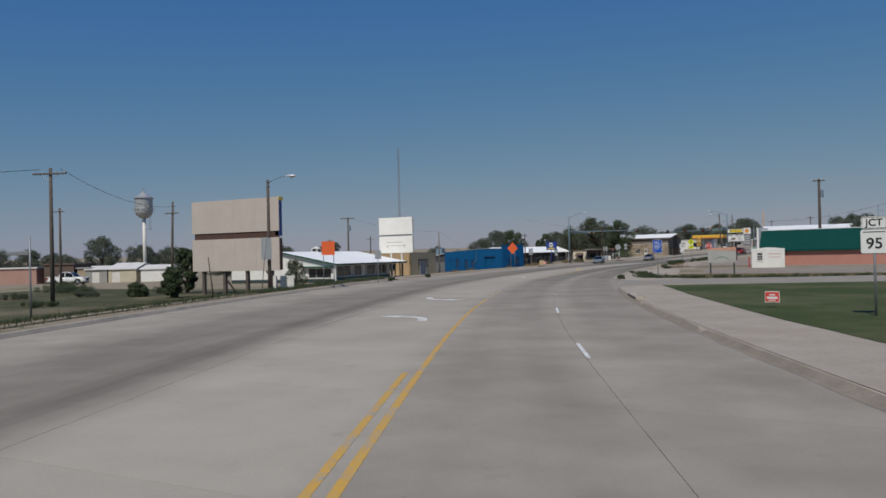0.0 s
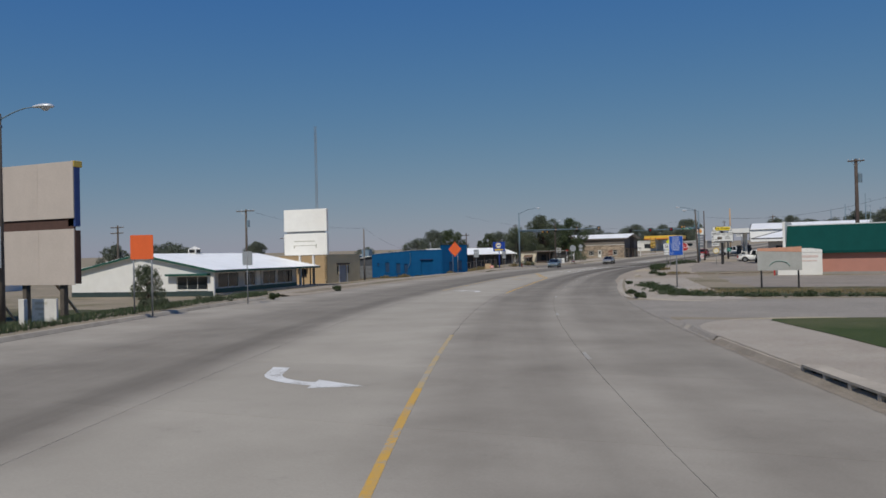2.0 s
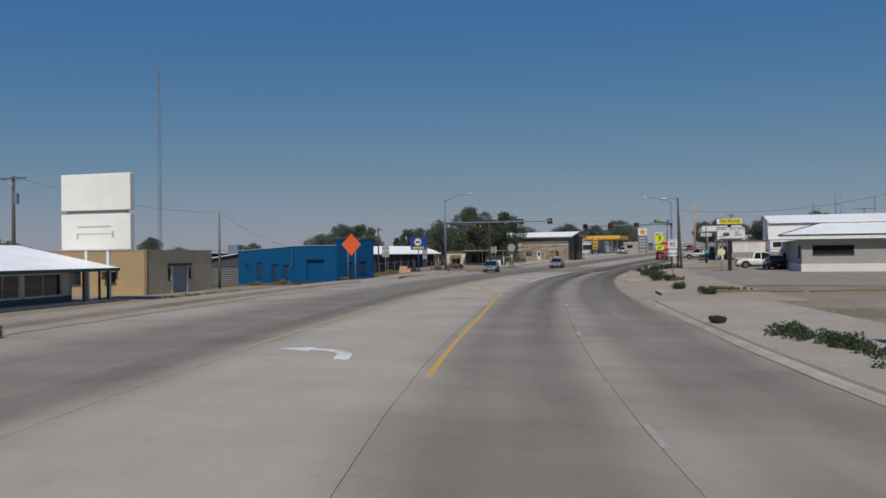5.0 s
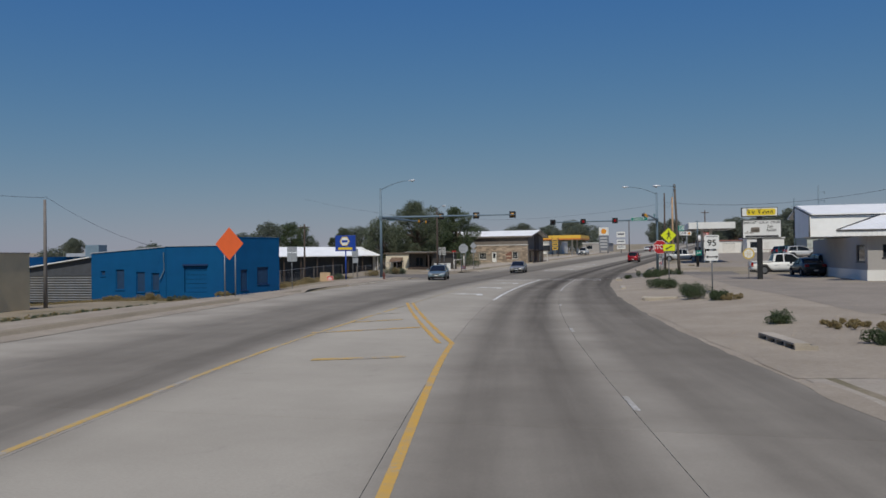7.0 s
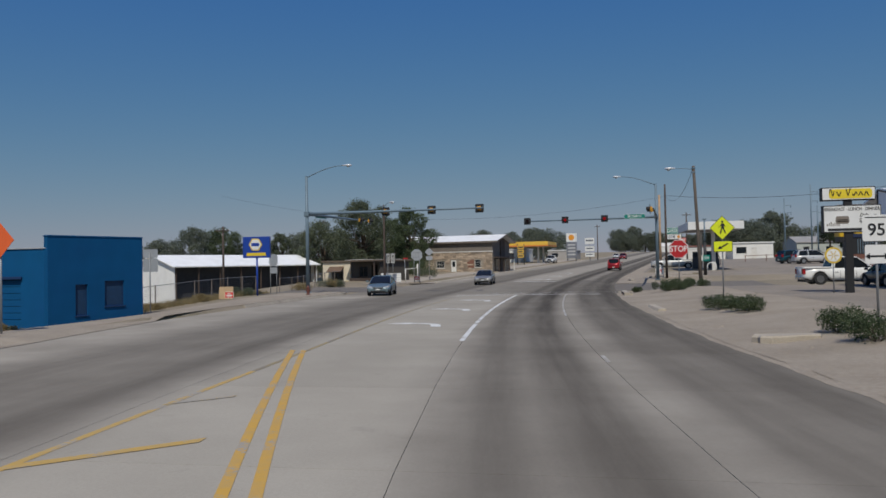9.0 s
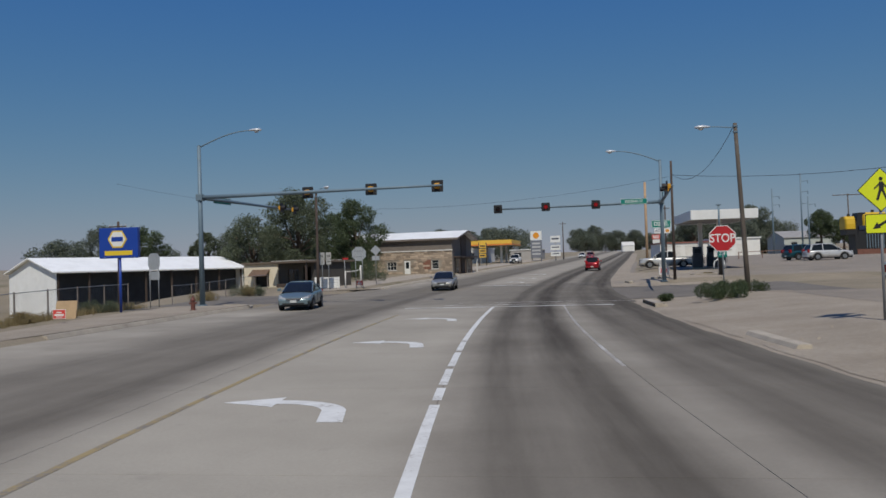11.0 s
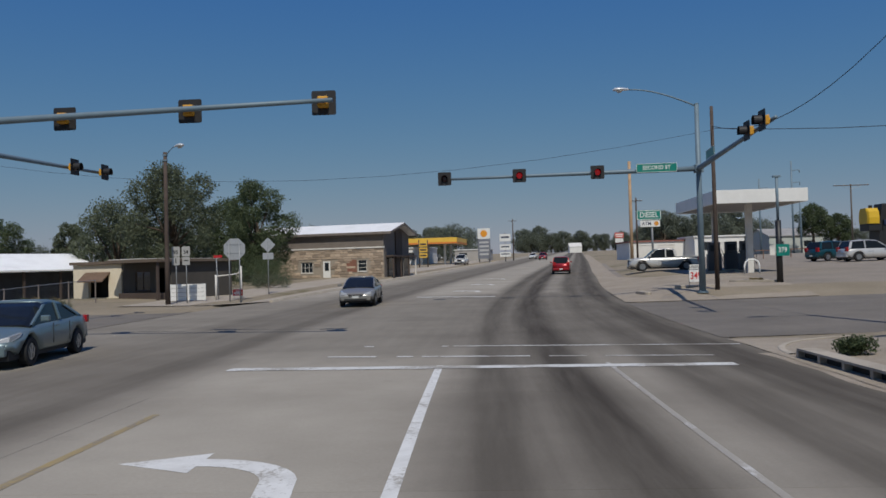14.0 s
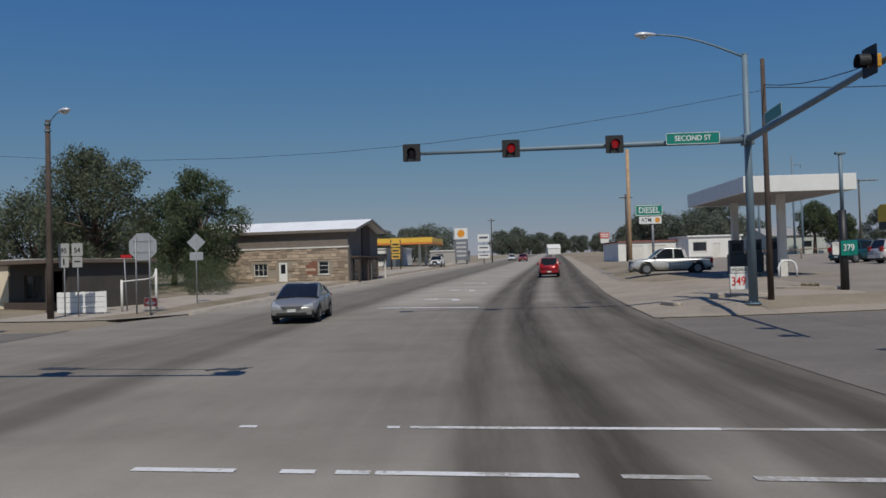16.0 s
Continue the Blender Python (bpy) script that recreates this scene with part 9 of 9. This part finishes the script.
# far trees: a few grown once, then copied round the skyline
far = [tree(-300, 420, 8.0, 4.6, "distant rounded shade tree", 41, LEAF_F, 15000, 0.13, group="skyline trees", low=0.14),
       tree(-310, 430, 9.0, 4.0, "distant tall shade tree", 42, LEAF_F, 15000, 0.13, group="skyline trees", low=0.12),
       tree(-320, 440, 7.0, 5.2, "distant broad tree paled by haze", 43, LEAF_F, 15000, 0.13, group="skyline trees", low=0.12)]
SKYLINE = []
rt = random.Random(77)
for ax, ay, bx, by, n_, s0, s1 in ((-175, 95, -120, 165, 16, 0.6, 1.0), (-130, 130, -85, 160, 6, 0.5, 0.85), (-118, 160, -84, 215, 8, 0.55, 0.9), (-105, 215, -80, 300, 8, 0.6, 1.0),
                                   (-80, 330, -58, 420, 6, 0.9, 1.4), (20, 290, 75, 310, 6, 0.6, 0.95), (-4, 290, 22, 300, 4, 0.75, 1.0), (60, 200, 90, 280, 6, 0.7, 1.1),
                                   (-70, 520, -25, 620, 8, 1.3, 2.0), (35, 480, 70, 600, 7, 1.3, 1.9), (8, 380, 30, 420, 5, 1.0, 1.5), (-20, 640, 52, 665, 11, 1.2, 1.7), (0, 128, 35, 175, 4, 0.55, 0.8), (14, 225, 45, 255, 3, 0.45, 0.65)):
    for i in range(n_):
        k = (i + rt.uniform(0.2, 0.8)) / n_
        SKYLINE.append((ax + (bx - ax) * k + rt.uniform(-6, 6), ay + (by - ay) * k + rt.uniform(-6, 6), rt.uniform(s0, s1)))
# an open view up the road between the far groups
SKYLINE = [(a, b, c * (1.25 if b > 630 and a < 24 else 1.0)) for a, b, c in SKYLINE if not (-58 < a < -20 and 540 < b < 620)]
for sx_, sy_, sc in ((-44.5, 335, 1.35), (-58, 340, 1.1), (10, 300, 1.25), (3, 285, 1.15), (-4, 288, 1.15)):
    SKYLINE.append((sx_, sy_, sc))
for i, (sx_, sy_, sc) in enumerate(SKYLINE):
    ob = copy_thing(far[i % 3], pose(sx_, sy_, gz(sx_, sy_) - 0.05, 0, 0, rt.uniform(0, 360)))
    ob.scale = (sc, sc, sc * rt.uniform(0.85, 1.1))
# bare tree by the far lot
t_ = thing("bare_tree", "bare leafless tree beyond the forecourt", "tree", 9.5, 232, gz(9.5, 232))
bm = bmesh.new()
rb = random.Random(5)
tube(bm, [(0, 0, -0.1), (0.1, 0, 2), (0, 0.1, 4.2)], 0.16, 7, 0.08)
for i in range(16):
    a, z0 = rb.uniform(0, 6.28), rb.uniform(1.4, 4.0)
    ln = rb.uniform(0.8, 2.0)
    tube(bm, [(0, 0, z0), (ln * 0.5 * math.cos(a), ln * 0.5 * math.sin(a), z0 + ln * 0.5), (ln * 0.7 * math.cos(a), ln * 0.7 * math.sin(a), z0 + ln * 1.2)], 0.05, 5, 0.012)
part("branches", bm, BARK, t_)

for i, (bx_, by_, br, bh, lf, lb) in enumerate((
        (-24.7, 123.7, 0.65, 0.7, LEAF_C, "thick green weed clump on the sandy verge"),
        (-24.5, 121.4, 0.75, 0.75, LEAF_C, "thick dark green weed clump at the foot of the route sign"),
        (-23.7, 120.0, 0.8, 0.5, LEAF_C, "low green weeds trailing over the sandy verge"),
        (-23.1, 119.6, 0.6, 0.3, STRAW, "dry straw-coloured weeds on the verge"),
        (-25.5, 132.2, 0.9, 0.7, LEAF_C, "dark green weed clump on the sandy verge"),
        (-26.1, 134.6, 0.9, 0.6, LEAF_C, "green weed clump on the verge"),
        (-26.2, 153.9, 1.3, 0.6, LEAF_C, "large green weed clump at the corner"),
        (-25.5, 156.4, 1.3, 0.68, LEAF_C, "large green weed clump below the stop sign"),
        (-24.3, 157.6, 1.0, 0.55, LEAF_C, "green weeds beside the lamp pole"),
        (-28.2, 156.8, 0.35, 0.4, LEAF_C, "small weed by the kerb"),
        (-22.7, 108.8, 0.5, 0.42, LEAF_C, "green weed tuft on the verge"),
        (-21.2, 103.4, 0.45, 0.38, LEAF_C, "green weed tuft beside the kerb"),
        (-21.2, 107.6, 1.2, 0.22, STRAW, "dry yellow weeds beside the lot"),
        (-19.8, 106.4, 1.2, 0.26, STRAW, "dry yellow weeds beside the lot"),
        (-17.4, 68.6, 0.28, 0.36, LEAF_C, "small round green weed by the kerb"),
        (-18.7, 73.0, 0.28, 0.24, LEAF_C, "small grey-green weed by the kerb"),
        (-21.2, 86.5, 0.35, 0.25, LEAF_C, "small weed on the dusty verge"),
        (-40.8, 78.0, 0.3, 0.45, LEAF_C, "small weed on the kerb end"),
        (-38.9, 67.6, 0.3, 0.45, LEAF_C, "small bush at the end of the kerb"),
        (-40.0, 63.5, 1.0, 0.4, LEAF_B, "grey-green weeds in the verge"),
        (-41.0, 60.0, 1.2, 0.5, LEAF_B, "grey-green weeds in the verge"),
        (-63.5, 135.4, 1.2, 0.55, STRAW, "brown dry weeds against the blue wall"),
        (-66.5, 135.4, 1.2, 0.4, STRAW, "brown dry weeds against the blue wall"),
        (-60.5, 134.8, 1.2, 0.4, LEAF_B, "grey weeds against the blue wall"),
        (-52.0, 126.3, 0.8, 0.3, STRAW, "dry weeds at the foot of the road work sign"),
        (-57.9, 146, 0.9, 0.5, STRAW, "dry weeds along the fence"),
        (-57.8, 152, 1.0, 0.6, STRAW, "dry weeds along the fence"),
        (-57.6, 158, 1.1, 0.7, LEAF_B, "grey-green weeds along the fence"),
        (-58.4, 173, 1.2, 0.8, STRAW, "dry weeds along the fence"),
        (-58.2, 179, 1.2, 0.9, LEAF_B, "grey-green weeds along the fence"),
        (-71.6, 58.6, 2.2, 1.0, LEAF_A, "low dark scrub in the rough field"),
        (-76.0, 60.0, 2.4, 0.9, LEAF_A, "low dark scrub in the rough field"),
        (-62.0, 53.0, 1.8, 0.6, LEAF_B, "grey-green scrub in the rough field"),
        (-52.0, 41.0, 1.6, 0.5, LEAF_A, "low dark scrub in the rough field"),
        (-58.6, 59.2, 1.6, 0.8, LEAF_A, "low dark scrub behind the shrubs"),
        (-66.0, 48.0, 2.0, 0.6, LEAF_B, "grey-green scrub in the rough field"),
        (-83.0, 66.0, 2.6, 1.1, LEAF_A, "low dark scrub in the rough field"),
        (-57.5, 203.0, 2.6, 2.6, LEAF_A, "dark undergrowth beneath the elm trees"),
        (-54.6, 206.5, 2.4, 2.4, LEAF_A, "dark undergrowth beneath the elm trees"),
        (-55.5, 211.5, 2.4, 2.8, LEAF_A, "dark undergrowth beside the stone building"),
        (-61.5, 201.0, 2.4, 2.2, LEAF_A, "dark undergrowth behind the annexe"),
        (-52.8, 202.0, 1.8, 1.3, LEAF_B, "grey-green scrub beneath the elm trees"),
        (-57.2, 178.3, 0.75, 1.1, STRAW, "brown dry shrub beside the cream building"),
        (-56.6, 178.6, 0.6, 0.9, LEAF_B, "grey-brown shrub beside the cream building"),
        (-21.0, 184.9, 0.5, 0.22, STRAW, "dry weeds against the old kerb"),
        (-25.3, 183.6, 0.4, 0.16, STRAW, "dry weeds at the foot of the price board"),
        (-52.4, 127.0, 0.5, 0.25, LEAF_B, "grey weeds by the road work sign"))):
    bush(bx_, by_, br, bh, lb, 100 + i, lf, int(5200 * max(0.5, br)), 0.026)


def weed_band(name, label, pts, width, count, seed, mats, hmax=0.4):
    """A band of loose weeds and grass tufts along a line of plan points."""
    rng = np.random.default_rng(seed)
    pts = np.array(pts, float)
    k = rng.uniform(0, len(pts) - 1.001, count)
    i = k.astype(int)
    p = pts[i] + (pts[i + 1] - pts[i]) * (k - i)[:, None] + rng.normal(0, width, (count, 2))
    vs, fs = [], []
    for j in range(count):
        x, y = p[j]
        o = (x - xr(y)) * cosr(y)
        if LEFT - 0.7 < o < RIGHT + 0.9:
            continue
        g = gz(x, y)
        h = hmax * rng.uniform(0.25, 1.0)
        for q in range(4):
            a = rng.uniform(0, 6.28)
            dx, dy = math.cos(a), math.sin(a)
            lean = rng.uniform(0.1, 0.6) * h
            b = len(vs)
            wv = 0.006 + 0.01 * rng.random()
            vs += [(x - dy * wv, y + dx * wv, g - 0.01), (x + dy * wv, y - dx * wv, g - 0.01), (x + dx * lean, y + dy * lean, g + h)]
            fs.append((b, b + 1, b + 2))
    me = bpy.data.meshes.new(name)
    me.from_pydata(vs, [], fs)
    me.materials.append(mats)
    ob = new(name, me)
    return tagged(ob, label, "weeds", "", "stuff")


def leaf_band(name, label, pts, width, lumps, count, seed, leaf, hmax):
    """A low ragged mound of leafy weeds along a line of plan points."""
    rnd = random.Random(seed)
    centres = []
    for i in range(lumps):
        k = rnd.uniform(0, len(pts) - 1.001)
        (xa, ya), (xb, yb2) = pts[int(k)], pts[int(k) + 1]
        f = k - int(k)
        x, y = xa + (xb - xa) * f + rnd.gauss(0, width), ya + (yb2 - ya) * f + rnd.gauss(0, width)
        r = hmax * rnd.uniform(0.35, 1.0)
        centres.append((x, y, gz(x, y) + r * 0.25, r))
    me = leaf_cloud(centres, count, 0.035, seed)
    me.materials.append(leaf)
    ob = new(name, me)
    return tagged(ob, label, "weeds", "", "stuff")


LOT_EDGE = [(-19.8, 84.7), (-18.9, 81.3), (-17.7, 77.8), (-16.6, 73.4), (-15.7, 70.9), (-12.1, 69.6), (-4, 69.6), (10, 70)]
leaf_band("verge_weeds", "low dark green weeds growing along the lot edge", LOT_EDGE, 0.28, 330, 42000, 3, LEAF_C, 0.27)
leaf_band("verge_weeds", "dry weeds and litter of leaves on the dirt before the stores", [(-59.3, 112), (-58.6, 120), (-57.6, 128), (-56.6, 134.5)], 0.7, 160, 12000, 15, LEAF_B, 0.16)
leaf_band("verge_weeds", "straw-coloured dry weeds before the stores", [(-59.6, 110), (-58.9, 120), (-57.9, 130), (-57.0, 135)], 0.8, 120, 7000, 16, STRAW, 0.16)
leaf_band("verge_weeds", "dry brown weeds among the green along the lot edge", LOT_EDGE[2:], 0.5, 90, 8000, 13, LEAF_B, 0.2)
weed_band("verge_weeds", "half-dry grass beyond the near street", [(-15, 74), (-4, 74), (12, 76), (28, 78)], 1.2, 6000, 4, STRAW, 0.22)
weed_band("rough_grass", "rough grass and weeds on the west verge", [(-26.5, 12), (-33, 30), (-38.5, 44), (-42, 56), (-41, 66)], 2.4, 9000, 5, LEAF_C, 0.24)
weed_band("rough_grass", "dry grass on the west verge", [(-30, 14), (-36, 30), (-43, 46), (-48, 60)], 3.0, 2500, 6, STRAW, 0.2)
weed_band("rough_grass", "dark weeds along the west kerb", [(-33.5, 44), (-36.5, 55), (-38.8, 66), (-42, 70)], 0.8, 4000, 9, LEAF_A, 0.4)
weed_band("fence_weeds", "dry grass along the fence and walls", [(-58.3, 142), (-58.0, 162)], 0.5, 2600, 7, STRAW, 0.5)
weed_band("wall_weeds", "dry weeds along the foot of the blue wall", [(-75, 135.5), (-66, 135.4), (-57, 134.8)], 0.7, 2600, 8, STRAW, 0.24)

# ---------- small things ----------
def storm_inlet(y0, y1, label, R=RIGHT):
    """A kerb inlet: concrete hood, dark mouth split by short piers."""
    x0, _ = at(y0, R)
    t = thing("storm_drain", label, "storm drain", *at((y0 + y1) / 2, R), zr(y0), 0)
    cx, cy = at((y0 + y1) / 2, R)

    def loc(y, o):
        a = at(y, o)
        return a[0] - cx, a[1] - cy
    bm_ = bmesh.new()
    def slab(ya, yb_, oa, ob_, z0, z1):
        ps = [loc(ya, oa), loc(ya, ob_), loc(yb_, ob_), loc(yb_, oa)]
        lo = [bm_.verts.new((*p, z0)) for p in ps]
        hi = [bm_.verts.new((*p, z1)) for p in ps]
        bm_.faces.new(lo[::-1]), bm_.faces.new(hi)
        for i in range(4):
            bm_.faces.new((lo[i], lo[(i + 1) % 4], hi[(i + 1) % 4], hi[i]))
    slab(y0, y1, R - 0.02, R + 0.34, 0.16, 0.205)
    part("hood_slab", bm_, KERB, t)
    n = 5
    for i in range(n):
        yy = y0 + (y1 - y0) * i / (n - 1)
        bm_ = bmesh.new()
        slab(yy - 0.05, yy + 0.05, R - 0.01, R + 0.5, -0.2, 0.16)
        part("pier", bm_, KERB, t)
    # near-black block in place of the shade inside the mouth
    bm_ = bmesh.new()
    slab(y0, y1, R + 0.12, R + 0.45, -0.2, 0.155)
    part("dark_mouth", bm_, VOIDSHADE, t)


storm_inlet(40.6, 44.3, "concrete kerb drain with four dark openings")
storm_inlet(102.3, 105.0, "concrete kerb drain with dark openings on the dusty verge", 8.3)
storm_inlet(153.0, 157.0, "broken concrete kerb drain at the corner")


def hydrant(x, y):
    t = thing("fire_hydrant", "weathered red-brown fire hydrant on the footway", "fire hydrant", x, y, gz(x, y))
    hm = mat("hydrant_paint", (0.13, 0.04, 0.028), 0.6, 0, 0.2, 6, 40, 0.1, 0.3)
    bm_ = bmesh.new()
    for z0, z1, r0, r1 in ((0, 0.05, 0.17, 0.17), (0.05, 0.5, 0.11, 0.11), (0.5, 0.55, 0.15, 0.15), (0.55, 0.7, 0.12, 0.05)):
        cyl(bm_, (0, 0, z0), (0, 0, z1), r0, r1, 12)
    part("barrel", bm_, hm, t)
    for a in (0, 90, 180):
        bm_ = bmesh.new()
        c, s = math.cos(radians(a)), math.sin(radians(a))
        cyl(bm_, (c * 0.09, s * 0.09, 0.38), (c * 0.2, s * 0.2, 0.38), 0.055, n=10)
        part("nozzle", bm_, hm, t)
    bm_ = bmesh.new()
    cyl(bm_, (0, 0, 0.7), (0, 0, 0.76), 0.03, n=5)
    part("operating_nut", bm_, hm, t)


hydrant(-51.9, 157.2)


t_ = thing("timber_rail", "weathered timber rail lying along the edge of the lot", "rail", 0, 0, 0)
for xa, ya, xb2_, yb2_ in ((-21.2, 104.3, -16.6, 104.7), (-16.3, 104.8, -11.6, 106.2)):
    bm = bmesh.new()
    tube(bm, [(xa, ya, gz(xa, ya) + 0.1), ((xa + xb2_) / 2, (ya + yb2_) / 2, gz((xa + xb2_) / 2, (ya + yb2_) / 2) + 0.13), (xb2_, yb2_, gz(xb2_, yb2_) + 0.1)], 0.055, 8, 0.045)
    part("log", bm, mat("weathered_log", (0.2, 0.16, 0.12), 0.9, 0, 0.25, 3, 25, 0.4), t_)


def broken_slab(x, y, rz, L, W, H, label, seed, name="concrete_slab"):
    """A lump of old concrete with a ragged outline, a worn top edge and a sunken foot."""
    t = thing(name, label, "concrete slab", x, y, gz(x, y), rz)
    rnd = random.Random(seed)
    k = 14
    plan = []
    for i in range(k):
        a = 2 * math.pi * i / k
        c, d = math.cos(a), math.sin(a)
        q = 1 / max(abs(c), abs(d)) * rnd.uniform(0.84, 1.0)
        plan.append((c * q * L / 2, d * q * W / 2))
    bm_ = bmesh.new()
    loft(bm_, [[(px_, py_, -0.15) for px_, py_ in plan], [(px_, py_, H * 0.8 + rnd.uniform(-0.02, 0.02)) for px_, py_ in plan], [(px_ * 0.94, py_ * 0.94, H + rnd.uniform(-0.012, 0.012)) for px_, py_ in plan]])
    part("slab", bm_, KERB, t)
    return t


broken_slab(-27.45, 182.5, 100, 1.7, 0.42, 0.2, "broken grey end of a concrete kerb", 1, "kerb_block")
broken_slab(-26.1, 122.9, 22, 1.9, 0.8, 0.16, "tilted piece of broken concrete on the sandy verge", 2)
broken_slab(-24.6, 182.9, -20, 2.4, 0.5, 0.1, "low piece of old kerb by the price board", 3)
broken_slab(-21.2, 184.3, -42, 3.0, 0.4, 0.12, "low pale kerb round the price pole", 4)


def crate_sign(x, y, rz):
    t = thing("parcel_board", "leaning tan board propped by the fence", "board", x, y, gz(x, y), rz)
    bm_ = bmesh.new()
    box(bm_, -0.5, 0.5, -0.03, 0.03, 0, 0.9, 0.01)
    o = part("board", bm_, mat("tan_board", (0.4, 0.28, 0.16), 0.8, 0, 0.15, 2, 20), t)
    o.matrix_local = pose(0, 0, 0, -15, 0, 0)


crate_sign(-56.8, 153.8, 10)

# timber post-and-rail fence behind the forecourt
t_ = thing("rail_fence", "low rusty pipe rail fence behind the forecourt", "fence", 0, 0, 0)
fp = [(-8 + 3.2 * i, 232 + 0.4 * i) for i in range(11)]
rust = mat("rusty_pipe", (0.22, 0.13, 0.09), 0.8, 0.2, 0.2, 3, 30)
for fx, fy in fp:
    bm = bmesh.new()
    cyl(bm, (fx, fy, gz(fx, fy) - 0.1), (fx, fy, gz(fx, fy) + 1.05), 0.06, n=8)
    part("post", bm, rust, t_)
for dz in (0.95,):
    bm = bmesh.new()
    tube(bm, [(fx, fy, gz(fx, fy) + dz) for fx, fy in fp], 0.05, 6)
    part("rail", bm, rust, t_)

t_ = thing("barrier_post", "short red-white post by the white hut", "post", -11.55, 101.7, gz(-11.55, 101.7))
bm = bmesh.new()
box(bm, -0.06, 0.06, -0.06, 0.06, 0, 1.2, 0.01)
part("stake", bm, RED, t_)

# dark marks in the street mouth; mast arm and beacon shadows painted on the crossing
def dark_streak(name, pts, w, label):
    bm_ = bmesh.new()
    rnd = random.Random(len(pts) * 3 + int(pts[0][0]))
    prev = None
    k = 14
    for (xa, ya), (xb, yb2) in zip(pts, pts[1:]):
        for i in range(k + 1):
            x = xa + (xb - xa) * i / k + rnd.uniform(-0.04, 0.04)
            y = ya + (yb2 - ya) * i / k + rnd.uniform(-0.04, 0.04)
            o = (x - xr(y)) * cosr(y)
            z = (zr(y) + 0.006) if LEFT < o < RIGHT else gz(x, y) + 0.02
            ww = w * rnd.uniform(0.5, 1.3)
            c = [bm_.verts.new((x - ww * 0.35, y - ww, z)), bm_.verts.new((x + ww * 0.35, y + ww, z))]
            if prev:
                bm_.faces.new((prev[0], c[0], c[1], prev[1]))
            prev = c
    return tagged(part(name, bm_, mat("road_streak_dark", (0.045, 0.042, 0.04), 0.6, 0, 0.2, 5, 40), None), label, "", "", "structure")


# cast shadow of the west mast's arm and beacons, drawn as dark streaks
dark_streak("tar_crack_a", [(-48.8, 168.1), (-46.9, 167.9), (-45.9, 167.7)], 0.035, "thin painted shadow of the mast arm across the crossing")
dark_streak("tar_crack_b", [(-45.1, 168.2), (-44.1, 167.9)], 0.2, "painted shadow of a beacon on the crossing")
dark_streak("tar_crack_c", [(-44.1, 167.9), (-41.0, 167.3)], 0.035, "thin painted shadow of the mast arm across the crossing")
dark_streak("tar_crack_d", [(-41.0, 167.3), (-40.2, 167.3)], 0.18, "painted shadow of a beacon on the crossing")
dark_streak("tar_crack_e", [(-26.2, 166.5), (-25.7, 165.7)], 0.1, "short dark mark in the street mouth")
dark_streak("tar_crack_f", [(-25.2, 164.9), (-24.1, 164.4)], 0.09, "short dark mark in the street mouth")


def cable(name, pts, sag, label, r=0.012):
    bm_ = bmesh.new()
    for a, b in zip(pts, pts[1:]):
        a, b = Vector(a), Vector(b)
        ps = []
        for i in range(13):
            k = i / 12
            p = a.lerp(b, k)
            p.z -= sag * 4 * k * (1 - k)
            ps.append(p)
        tube(bm_, ps, r, 4)
    return tagged(part(name, bm_, BLACK, None), label, "cable")


cable("overhead_cable", [(-54.9, 43.3, 9.5), (-73.0, 20, 9.7)], 0.8, "thin black overhead power cable", 0.02)
cable("overhead_cable", [(-53.4, 44.0, 9.5), (-72.0, 73.0, 8.9)], 1.0, "thin black overhead power cable", 0.018)
cable("overhead_cable", [(-65.6, 126.9, 6.6), (-72.8, 109.6, 8.8)], 0.7, "thin black overhead service cable", 0.01)
cable("overhead_cable", [(-65.6, 126.9, 6.7), (-63.0, 136.7, 3.2)], 0.5, "thin black service cable to the blue store", 0.009)
cable("overhead_cable", [(-23.8, 161.0, 9.0), (-24.2, 180.7, 8.6)], 1.4, "thin black cable between the wooden poles", 0.016)
cable("overhead_cable", [(-24.2, 180.7, 8.5), (6.0, 168.0, 10.5)], 1.6, "thin black cable over the cross street", 0.016)
cable("overhead_cable", [(-24.2, 180.7, 8.4), (-75, 190, 11.0)], 2.5, "thin black cable over the main road", 0.008)
# stones and litter scattered on the verge
rs = random.Random(9)
bm = bmesh.new()
for _ in range(260):
    y = rs.uniform(70, 158)
    o = rs.uniform(7.6, 15)
    x = at(y, o)[0]
    s = rs.uniform(0.02, 0.09)
    g = gz(x, y)
    vs = [bm.verts.new((x + s * rs.uniform(0.6, 1.2) * math.cos(a), y + s * rs.uniform(0.6, 1.2) * math.sin(a), g + 0.01)) for a in (0, 1.26, 2.5, 3.8, 5.0)]
    tp = bm.verts.new((x + rs.uniform(-0.3, 0.3) * s, y, g + s * 0.7))
    for i in range(5):
        bm.faces.new((vs[i], vs[(i + 1) % 5], tp))
tagged(part("gravel", bm, DIRT, None), "loose stones scattered over the sandy verge", "gravel", "", "stuff")
